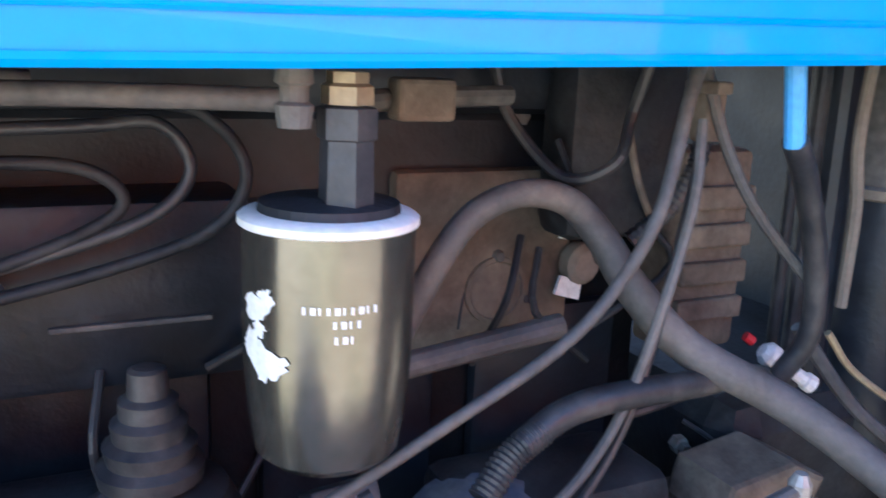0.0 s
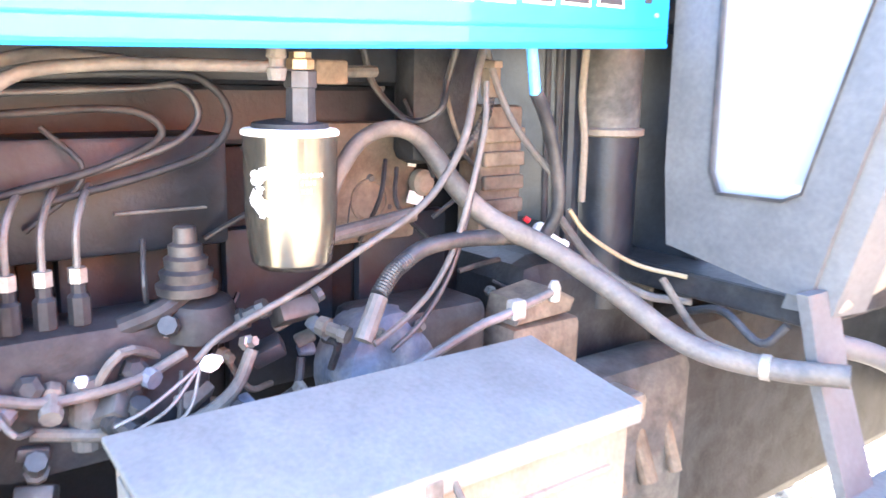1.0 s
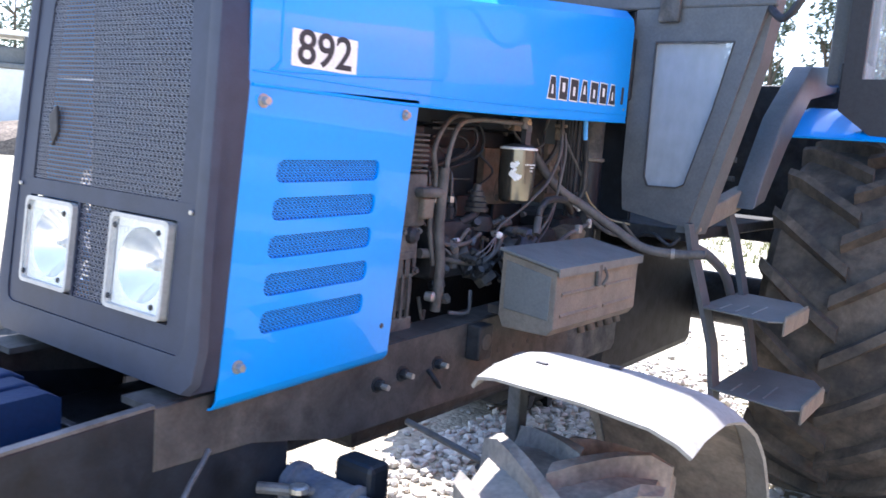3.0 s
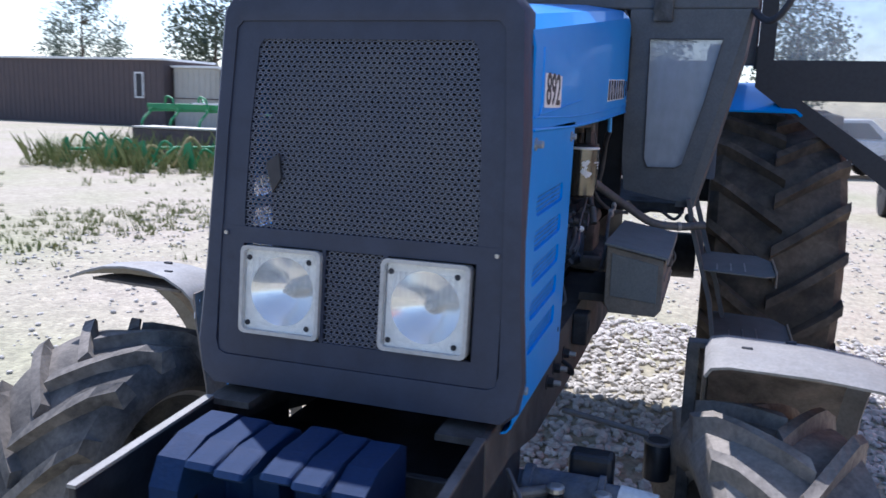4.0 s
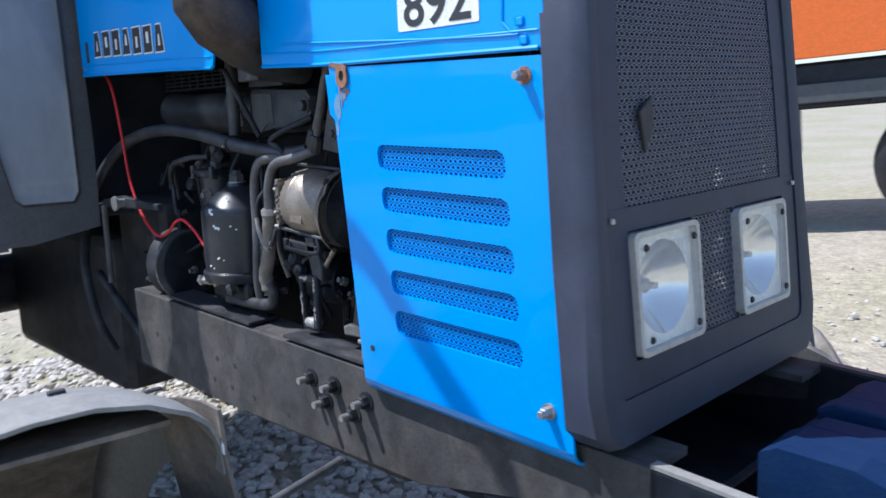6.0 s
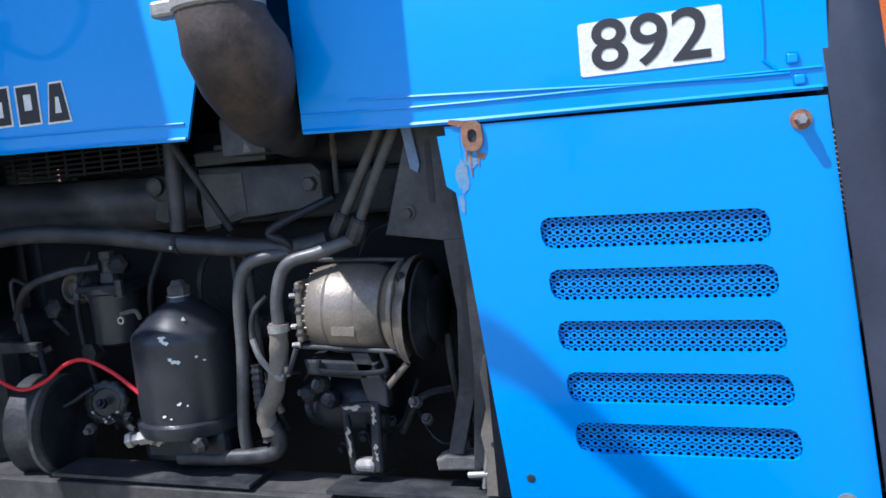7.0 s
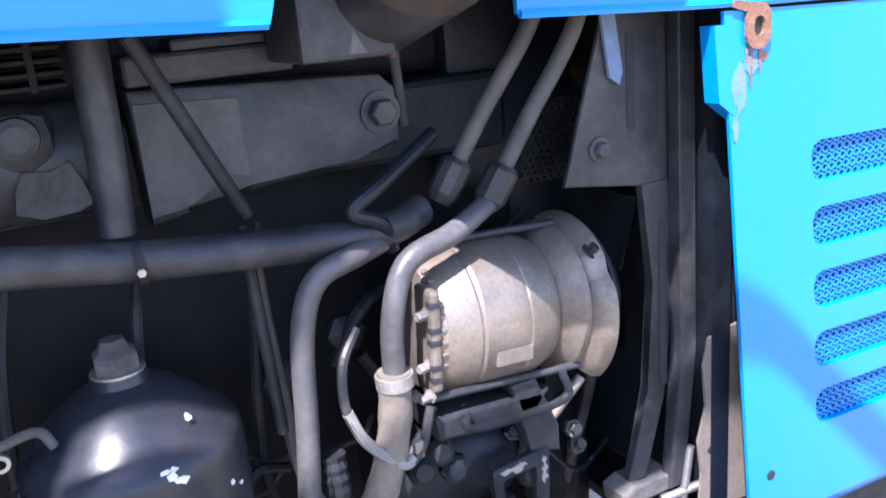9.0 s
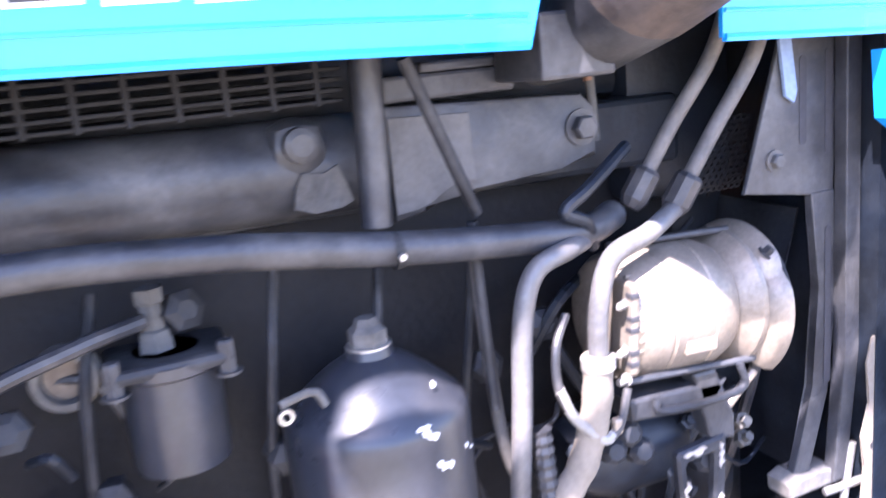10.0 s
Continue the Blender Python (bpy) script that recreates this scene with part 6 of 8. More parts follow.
    for y, z in ((0.712, 1.14), (0.772, 1.14), (0.712, 1.272), (0.77, 1.04)):
        part("body_bolt", bolt((0.232, y, z), (1, 0, 0), 0.007, 0.008), DUSTY, comp)
    part("side_neck", rod((0.22, 0.80, 1.08), (0.23, 0.855, 1.078), 0.013), DUSTY, comp)
    part("hose_stub", lathe((0.22, 0.745, 1.13), (1, 0.1, 0), [(0, 0.022), (0.02, 0.02), (0.03, 0.012)], 12), INK, comp)
    sb = part("slotted_bracket", box((0.218, 0.615, 0.885), (0.232, 0.77, 0.922), 0.002), DUSTY, comp, "slotted dusty cowl bracket")
    part("upright", box((0.215, 0.615, 0.90), (0.225, 0.635, 1.42), 0.002), DUSTY, sb)
    part("upright", box((0.215, 0.655, 0.90), (0.225, 0.668, 1.42), 0.002), DUSTY, sb)
    for y in (0.640, 0.676, 0.700, 0.725, 0.752):
        part("bar", box((0.222, y, 0.921), (0.230, y + 0.009, 1.072), 0.001), DUSTY, sb)
    part("crossbar", box((0.218, 0.672, 1.07), (0.232, 0.77, 1.09), 0.002), DUSTY, sb)
    part("crossbar", box((0.216, 0.61, 1.155), (0.228, 0.67, 1.18), 0.002), DUSTY, sb)
    part("vertical_hose", tube([(0.25, 0.842, 1.30), (0.25, 0.836, 1.15), (0.255, 0.846, 1.05), (0.25, 0.845, 0.93)], 0.0135, 12), DUSTHOSE, tractor, "thick dusty hose", smooth=60)
    part("drain_cock", lathe((0.25, 0.80, 0.975), (1, 0.3, 0), [(0, 0.012), (0.02, 0.014), (0.025, 0.008)], 10), STEEL, tractor)
    # injection pump with pipes and boots
    inj = part("injection_pump", box((0.12, 0.86, 1.0), (0.215, 1.10, 1.16), 0.02), DARK, tractor, "grimy injection pump", smooth=30)
    for i in range(4):
        y = 0.861 + i * 0.034
        part("delivery_valve", lathe((0.19, y, 1.16), (0, 0, 1), [(0, 0.012), (0.03, 0.012), (0.034, 0.008), (0.05, 0.008)], 8), DARK, inj)
        part("union_nut", lathe((0.19, y, 1.205), (0, 0, 1), [(0, 0.010), (0.016, 0.010)], 6), STEEL, inj, "bright union nut")
        part("injector_pipe", tube([(0.19, y, 1.22), (0.188, y + 0.002, 1.26), (0.175, y + 0.012, 1.285), (0.14, y + 0.03, 1.30)], 0.004, 8), PIPE, inj)
    part("pump_dome", lathe((0.195, 1.09, 1.13), (0.1, 0, 1), [(0, 0.046), (0.02, 0.046), (0.04, 0.036), (0.045, 0.02)], 24), DARK, inj, smooth=30)
    boot = bm_new()
    prof = [(0, 0.030), (0.010, 0.031), (0.014, 0.025), (0.025, 0.027), (0.029, 0.021), (0.04, 0.022), (0.044, 0.017), (0.055, 0.017), (0.058, 0.012), (0.075, 0.011), (0.077, 0.008)]
    add_lathe(boot, (0.200, 1.076, 1.180), (0, 0, 1), [(a, r * 1.12) for a, r in prof], 24)
    part("rubber_boot", boot, RUBBER, inj, "grey ribbed rubber boot", smooth=30)
    part("primer_knob", lathe((0.215, 0.955, 1.03), (0, 0, 1), [(0, 0.016), (0.035, 0.018), (0.06, 0.014), (0.066, 0.018), (0.078, 0.016)], 14), DUSTY, inj)
    part("pump_flange", rod((0.20, 0.86, 1.125), (0.20, 1.0, 1.128), 0.007), PIPE, inj)
    part("pump_pipe", tube([(0.23, 0.86, 1.11), (0.235, 0.92, 1.095), (0.235, 1.0, 1.10), (0.23, 1.06, 1.12)], 0.006), DUSTHOSE, inj)
    part("pump_hose", tube([(0.22, 0.90, 1.06), (0.235, 0.98, 1.045), (0.25, 1.05, 1.045), (0.262, 1.10, 1.075), (0.262, 1.125, 1.12)], 0.0075), DUSTHOSE, inj, "pale curved hose")
    part("elbow", tube([(0.20, 1.0, 1.15), (0.21, 1.04, 1.165), (0.205, 1.07, 1.18)], 0.012), DARK, inj)
    rng = random.Random(12)
    for i in range(12):
        y, z = rng.uniform(0.87, 1.12), rng.uniform(0.94, 1.12)
        part("fitting", lathe((0.205, y, z), (1, rng.uniform(-0.5, 0.5), rng.uniform(-0.5, 0.5)), [(0, 0.011), (0.014, 0.011), (0.016, 0.016), (0.026, 0.015), (0.03, 0.008)], 6), rng.choice((DARK, DUSTY, DARK)), inj)
    # engine cover behind
    cv = part("valve_chest", box((0.02, 0.86, 1.215), (0.13, 1.16, 1.352), 0.008), BLACK, tractor, "dusty engine side cover", smooth=30)
    for k, (a, b) in enumerate((((0.95, 1.402), (1.113, 1.378)), ((0.95, 1.380), (1.070, 1.358)), ((0.95, 1.418), (1.150, 1.372)))):
        h = 0.030 - 0.010 * (k == 1) + 0.006 * (k == 2)
        part("top_pipe", tube([(0.155, 0.90, a[1] - 0.002), (0.16, b[0] - 0.07, a[1] + 0.004), (0.16, b[0] - 0.02, b[1] + h), (0.16, b[0], b[1]), (0.16, b[0] - 0.024, b[1] - h), (0.158, b[0] - 0.09, b[1] - h - 0.024), (0.15, b[0] - 0.2, b[1] - h - 0.05)], 0.0046, 10), DARK if k else GREYIRON, cv, smooth=60)
    part("cover_strip", box((0.127, 1.02, 1.262), (0.134, 1.13, 1.266), 0.001), DUSTY, cv)
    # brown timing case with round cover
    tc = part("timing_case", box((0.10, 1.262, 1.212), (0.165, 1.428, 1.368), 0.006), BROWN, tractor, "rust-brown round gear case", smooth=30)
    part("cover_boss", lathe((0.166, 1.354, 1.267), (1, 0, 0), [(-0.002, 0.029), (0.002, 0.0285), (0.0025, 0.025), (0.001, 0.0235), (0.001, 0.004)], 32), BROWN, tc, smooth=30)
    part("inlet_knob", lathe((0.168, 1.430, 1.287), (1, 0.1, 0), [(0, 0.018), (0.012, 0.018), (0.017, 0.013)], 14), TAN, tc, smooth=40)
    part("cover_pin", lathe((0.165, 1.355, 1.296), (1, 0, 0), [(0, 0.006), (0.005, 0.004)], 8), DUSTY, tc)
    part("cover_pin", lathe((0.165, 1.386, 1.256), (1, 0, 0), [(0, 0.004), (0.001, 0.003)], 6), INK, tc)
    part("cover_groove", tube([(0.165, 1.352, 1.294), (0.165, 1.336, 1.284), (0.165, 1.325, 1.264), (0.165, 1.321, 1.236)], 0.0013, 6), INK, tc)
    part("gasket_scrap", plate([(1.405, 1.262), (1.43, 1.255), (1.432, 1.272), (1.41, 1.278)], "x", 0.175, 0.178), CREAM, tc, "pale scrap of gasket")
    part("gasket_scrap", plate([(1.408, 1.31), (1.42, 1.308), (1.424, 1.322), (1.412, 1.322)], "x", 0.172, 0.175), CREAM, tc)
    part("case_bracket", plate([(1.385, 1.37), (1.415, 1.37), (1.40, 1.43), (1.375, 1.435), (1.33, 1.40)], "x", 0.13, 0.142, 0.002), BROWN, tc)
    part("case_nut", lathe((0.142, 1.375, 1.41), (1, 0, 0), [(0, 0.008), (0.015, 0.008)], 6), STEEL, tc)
    # scaled about the camera's place, to sit deeper with the same outline in view
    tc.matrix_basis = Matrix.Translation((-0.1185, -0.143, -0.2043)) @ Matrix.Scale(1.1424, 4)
    part("low_pipe", rod((0.15, 1.26, 1.21), (0.16, 1.42, 1.235), 0.011), DUSTHOSE, tractor)
    # stepped brown column, hoses and cables in front of the cab
    col = part("stepped_column", box((0.10, 1.545, 1.19), (0.155, 1.63, 1.385), 0.008), BROWN, tractor, "stepped rust-brown casting", smooth=30)
    for z in (1.222, 1.258, 1.294, 1.33):
        part("step_rib", box((0.152, 1.548, z), (0.163, 1.628, z + 0.022), 0.003), BROWN, col)
    part("dark_casting", box((0.08, 1.43, 1.30), (0.14, 1.56, 1.50), 0.02), DARK, tractor, smooth=30)
    for y, r in ((1.715, 0.017), (1.685, 0.008), (1.66, 0.006)):
        part("upright_tube", rod((0.17, y, 1.50), (0.17, y + 0.01, 1.10), r), DARK if r < 0.01 else BLACK, tractor)
    col2 = part("steering_column", lathe((0.17, 1.81, 1.05), (0, 0, 1), [(0, 0.052), (0.29, 0.05), (0.292, 0.046), (0.30, 0.046)], 24), BLACK, tractor, "dark steering column with a dusty upper sleeve", smooth=35)
    part("collar", lathe((0.17, 1.81, 1.335), (0, 0, 1), [(0, 0.050), (0.003, 0.058), (0.012, 0.058), (0.015, 0.050)], 24), TAN, col2, "pale collar", smooth=35)
    part("upper_sleeve", lathe((0.17, 1.81, 1.35), (0, 0, 1), [(0, 0.049), (0.30, 0.049)], 24), DUSTY, col2, "dusty brown sleeve", smooth=35)
    part("upright_strip", tube([(0.20, 1.712, 1.47), (0.20, 1.709, 1.396), (0.203, 1.716, 1.33), (0.20, 1.72, 1.235)], 0.006, 8), TAN, tractor, "thin tan pipe")
    part("blue_tube", rod((0.30, 1.50, 1.475), (0.30, 1.512, 1.405), 0.0075), BLUETUBE, tractor, "light blue plastic tube")
    part("black_hose", tube([(0.30, 1.512, 1.41), (0.285, 1.55, 1.37), (0.275, 1.585, 1.30), (0.265, 1.60, 1.24), (0.25, 1.59, 1.20)], 0.0095, 12), RUBBER, tractor, smooth=60)
    part("heater_hose", tube([(0.165, 1.258, 1.235), (0.178, 1.267, 1.264), (0.18, 1.291, 1.309), (0.182, 1.318, 1.342), (0.184, 1.357, 1.357), (0.186, 1.40, 1.349), (0.195, 1.430, 1.318), (0.215, 1.448, 1.282), (0.25, 1.482, 1.238), (0.30, 1.562, 1.190), (0.37, 1.62, 1.135), (0.46, 1.665, 1.078), (0.555, 1.706, 1.066), (0.64, 1.745, 1.072)], 0.0145, 16,
         radii=lambda t: 0.0108 + 0.0042 * min(1, max(0, t - 0.3) * 4)), DUSTHOSE, tractor, "thick dusty grey hose arched over the gear case", smooth=60)
    part("hose_clip", lathe((0.545, 1.702, 1.066), (1, 0.4, 0.03), [(0, 0.0172), (0.012, 0.0172)], 20), ALU, tractor, "pale hose clip")
    part("conduit", tube([(0.20, 1.66, 1.165), (0.235, 1.56, 1.198), (0.262, 1.48, 1.212), (0.27, 1.406, 1.217), (0.27, 1.354, 1.211), (0.275, 1.315, 1.194)], 0.0112, 12), RUBBER, tractor, "smooth dark cable conduit", smooth=60)
    part("ribbed_hose", tube([(0.273, 1.332, 1.202), (0.277, 1.305, 1.188), (0.286, 1.279, 1.166)], 0.0115, 12, 16, 0.0016), RUBBER, tractor, "ribbed black cable conduit")
    part("ribbed_hose", tube([(0.20, 1.504, 1.52), (0.20, 1.510, 1.47), (0.20, 1.517, 1.435)], 0.0075, 10, 12, 0.0014), RUBBER, tractor)
    part("cable_joint", box((0.190, 1.510, 1.398), (0.210, 1.532, 1.440), 0.004), BROWN, tractor, "brown cable connector", smooth=30)
    part("ribbed_hose", tube([(0.20, 1.520, 1.40), (0.198, 1.514, 1.37), (0.19, 1.497, 1.338), (0.18, 1.470, 1.312)], 0.0085, 10, 12, 0.0012), RUBBER, tractor)
    part("conduit_end", rod((0.29, 1.277, 1.165), (0.302, 1.247, 1.118), 0.0115), DUSTHOSE, tractor)
    wire = [(0.22, 1.50, 1.49), (0.24, 1.465, 1.44), (0.26, 1.43, 1.355), (0.26, 1.395, 1.297), (0.265, 1.345, 1.258), (0.275, 1.26, 1.222), (0.28, 1.175, 1.185), (0.283, 1.085, 1.152), (0.285, 1.05, 1.128)]
    part("taped_cable", tube(wire, 0.0065, 10, radii=lambda t: 0.0062 - 0.0028 * t), DUSTHOSE, tractor, "taped grey cable across the engine", smooth=60)
    part("bundle_tie", lathe((0.281, 1.195, 1.176), (0, 1, 0.4), [(0, 0.009), (0.008, 0.009)], 10), INK, tractor)
    part("wire_knot", lathe((0.286, 1.055, 1.120), (0.2, 1, 0.3), [(0, 0.004), (0.008, 0.010), (0.016, 0.009), (0.024, 0.003)], 8), CREAM, tractor)
    for d in ((0.0, -0.03), (0.02, -0.045), (-0.02, -0.02)):
        part("loose_wire", tube([(0.286, 1.055, 1.122), (0.29, 1.02 + d[0], 1.10 + d[1] * 0.5), (0.285, 0.985 + d[0], 1.095 + d[1])], 0.0022, 6), PIPE, tractor)
    part("loose_wire", tube([(0.21, 1.50, 1.47), (0.23, 1.515, 1.40), (0.25, 1.54, 1.345), (0.26, 1.60, 1.285)], 0.005, 8), DUSTHOSE, tractor)
    part("wire_clip", box((0.195, 1.497, 1.438), (0.235, 1.512, 1.448), 0.002), BROWN, tractor)
    part("loose_wire", tube([(0.20, 1.47, 1.50), (0.18, 1.46, 1.42), (0.19, 1.44, 1.38), (0.16, 1.41, 1.365), (0.12, 1.38, 1.41), (0.12, 1.36, 1.46)], 0.005, 8), RUBBER, tractor)
    part("loose_wire", tube([(0.25, 1.47, 1.42), (0.265, 1.455, 1.35), (0.27, 1.416, 1.23), (0.27, 1.379, 1.164), (0.27, 1.33, 1.123), (0.275, 1.28, 1.10)], 0.0042, 8), DUSTHOSE, tractor)
    part("loose_wire", tube([(0.24, 1.48, 1.39), (0.262, 1.435, 1.25), (0.268, 1.40, 1.17), (0.27, 1.355, 1.115), (0.27, 1.31, 1.085)], 0.0036, 8), RUBBER, tractor)
    part("spark_plug", lathe((0.21, 1.61, 1.207), (0.35, 0.7, -0.5), [(0, 0.007), (0.006, 0.012), (0.014, 0.012), (0.016, 0.006), (0.05, 0.007), (0.052, 0.009), (0.06, 0.009)], 10), CREAM, tractor, "pale sensor with bright contacts")
    part("sensor_cap", lathe((0.207, 1.600, 1.215), (-0.3, -0.6, 0.5), [(0, 0.005), (0.009, 0.0045)], 8), REDWIRE, tractor)
    part("brake_line", tube([(0.22, 1.64, 1.23), (0.25, 1.70, 1.15), (0.30, 1.76, 1.10), (0.35, 1.82, 1.09)], 0.007, 8), DUSTHOSE, tractor)
    part("thin_pipe", tube([(0.26, 1.63, 1.238), (0.27, 1.665, 1.197), (0.30, 1.74, 1.150), (0.36, 1.79, 1.135)], 0.0036, 8), BRASS, tractor)
    part("rod_lever", tube([(0.33, 1.53, 1.143), (0.33, 1.445, 1.124), (0.33, 1.40, 1.116), (0.34, 1.30, 1.09), (0.355, 1.15, 1.05), (0.36, 1.02, 1.01)], 0.0062, 10), PIPE, tractor, "thin grey throttle rod")
    part("rod_end", lathe((0.33, 1.535, 1.13), (0, 0, 1), [(0, 0.008), (0.02, 0.009), (0.028, 0.005)], 10), ALU, tractor)
    part("rod_clamp", box((0.32, 1.455, 1.115), (0.338, 1.478, 1.142), 0.004), ALU, tractor)
    part("cast_cover", box((0.17, 1.52, 0.94), (0.27, 1.66, 1.075), 0.012), BROWN, tractor, "oily brown cast cover", smooth=35)
    part("cast_lid", plate([(1.52, 1.08), (1.63, 1.085), (1.64, 1.105), (1.60, 1.125), (1.53, 1.115)], "x", 0.20, 0.275, 0.006), BROWN, tractor)
    part("feed_pump", lathe((0.17, 1.33, 1.035), (1, 0.1, 0.15), [(0, 0.082), (0.05, 0.085), (0.075, 0.075), (0.085, 0.05), (0.09, 0.02)], 28), HUB, tractor, "dusty blue-grey rounded casting", smooth=40)
    for a in range(6):
        part("feed_pump_bolt", bolt((0.246, 1.338 + 0.062 * math.cos(a * 1.05), 1.047 + 0.062 * math.sin(a * 1.05)), (1, 0.1, 0.15), 0.006, 0.008), DUSTY, tractor)
    rng = random.Random(52)
    for i in range(34):
        y, z, x = rng.uniform(0.88, 1.24), rng.uniform(0.98, 1.15), rng.uniform(0.195, 0.245)
        k = rng.random()
        if k < 0.5:
            b = lathe((x, y, z), (rng.uniform(0.3, 1), rng.uniform(-0.8, 0.8), rng.uniform(-0.6, 1)), [(0, 0.012), (0.012, 0.013), (0.014, 0.009), (0.03, 0.009), (0.032, 0.012), (0.042, 0.011)], 8)
        else:
            w = rng.uniform(0.008, 0.02)
            b = box((-w, -w * 1.4, -w * 0.7), (w, w * 1.4, w * 0.7), 0.004, pose(x - 0.01, y, z, rng.uniform(-40, 40), rng.uniform(-40, 40), rng.uniform(-40, 40)))
        part("pump_piece", b, rng.choice((GREYIRON, HUB, DARK, DUSTY, GREYIRON)), inj, smooth=30)
    rng = random.Random(31)
    for i in range(26):
        y, z, x = rng.uniform(0.84, 1.66), rng.uniform(0.93, 1.16), rng.uniform(0.15, 0.25)
        dy, dz = rng.uniform(-0.12, 0.12), rng.uniform(-0.06, 0.06)
        part("thin_line", tube([(x, y, z), (x + rng.uniform(0, 0.03), y + dy * 0.4, z + dz + rng.uniform(-0.03, 0.03)), (x - 0.01, y + dy, z + dz)], rng.uniform(0.0025, 0.006), 7, 4), rng.choice((DARK, DUSTHOSE, RUBBER, BROWN, PIPE)), tractor)
    for i in range(18):
        y, z, x = rng.uniform(0.86, 1.66), rng.uniform(0.94, 1.13), rng.uniform(0.16, 0.24)
        part("nut", lathe((x, y, z), (1, rng.uniform(-0.6, 0.6), rng.uniform(-0.3, 0.8)), [(0, 0.009), (0.01, 0.009), (0.011, 0.006), (0.02, 0.006)], 6), rng.choice((DARK, BROWN, DUSTY, STEEL)), tractor)
    for i in range(10):
        y, z = rng.uniform(0.88, 1.6), rng.uniform(1.12, 1.42)
        part("thin_line", tube([(0.13, y, z), (0.155, y + rng.uniform(-0.05, 0.05), z - 0.05), (0.135, y + rng.uniform(-0.08, 0.08), z - 0.11)], 0.0035, 7, 4), rng.choice((DARK, RUBBER, BROWN)), tractor)
    part("oily_flange", box((0.13, 1.30, 1.03), (0.24, 1.50, 1.12), 0.02), DARK, tractor, smooth=30)
    part("clutch_side", box((0.20, 1.50, 0.66), (0.306, 1.92, 0.985), 0.035), DUSTY, tractor, "dusty brown clutch housing side", smooth=30)
    part("clutch_lip", box((0.20, 1.46, 0.92), (0.36, 1.72, 0.965), 0.01), TAN, tractor)
    for i in range(5):
        part("under_clutter", rod((0.26, 1.56 + i * 0.07, 0.98 - 0.02 * (i % 2)), (0.32, 1.58 + i * 0.07, 0.78), 0.012 + 0.004 * (i % 2)), BROWN, tractor)


build_left_side()


def build_toolbox():
    x0, x1, y0, y1, z0, z1 = 0.385, 0.546, 0.936, 1.440, 0.905, 1.070
    b = bm_new()
    add_plate(b, [(0.40, z0), (0.53, z0), (x1, z0 + 0.02), (x1, z1), (x0, z1 + 0.03), (x0, z0 + 0.03)], "y", y0, y1, 0.004)
    tb = part("toolbox", b, TAN, tractor, "dusty tan sheet-steel toolbox")
    lid = bm_new()
    add_plate(lid, [(x0 - 0.006, z1 + 0.033), (x1 + 0.008, z1 + 0.004), (x1 + 0.008, z1 - 0.012), (x1 + 0.011, z1 - 0.012), (x1 + 0.011, z1 + 0.010), (x0 - 0.006, z1 + 0.040)], "y", y0 - 0.008, y1 + 0.008, 0.0015)
    part("lid", lid, BOXLID, tb, "grey lid with bent edges")
    for z in (0.955, 1.01):
        for a, c in ((y0 + 0.03, y0 + 0.25), (y0 + 0.28, y1 - 0.03)):
            part("pressed_rib", tube([(x1 - 0.001, a, z), (x1 - 0.001, c, z)], 0.0055, 8, 1), TAN, tb)
    part("side_panel", plate([(x0 + 0.015, z0 + 0.05), (x1 - 0.015, z0 + 0.04), (x1 - 0.015, z1 - 0.015), (x0 + 0.015, z1 + 0.01)], "y", y0 - 0.003, y0 + 0.001, 0.002), BOXLID, tb)
    part("hasp", box((x1 + 0.001, 1.150, z1 - 0.055), (x1 + 0.012, 1.172, z1 + 0.004), 0.003), DUSTY, tb, "worn steel hasp")
    part("hasp_loop", tube([(x1 + 0.008, 1.185, z1 - 0.005), (x1 + 0.018, 1.19, z1 - 0.03), (x1 + 0.008, 1.185, z1 - 0.055)], 0.004), DUSTY, tb)
    part("box_bracket", box((0.30, 1.02, 0.915), (0.42, 1.36, 0.94), 0.003), FRAME, tb)


build_toolbox()


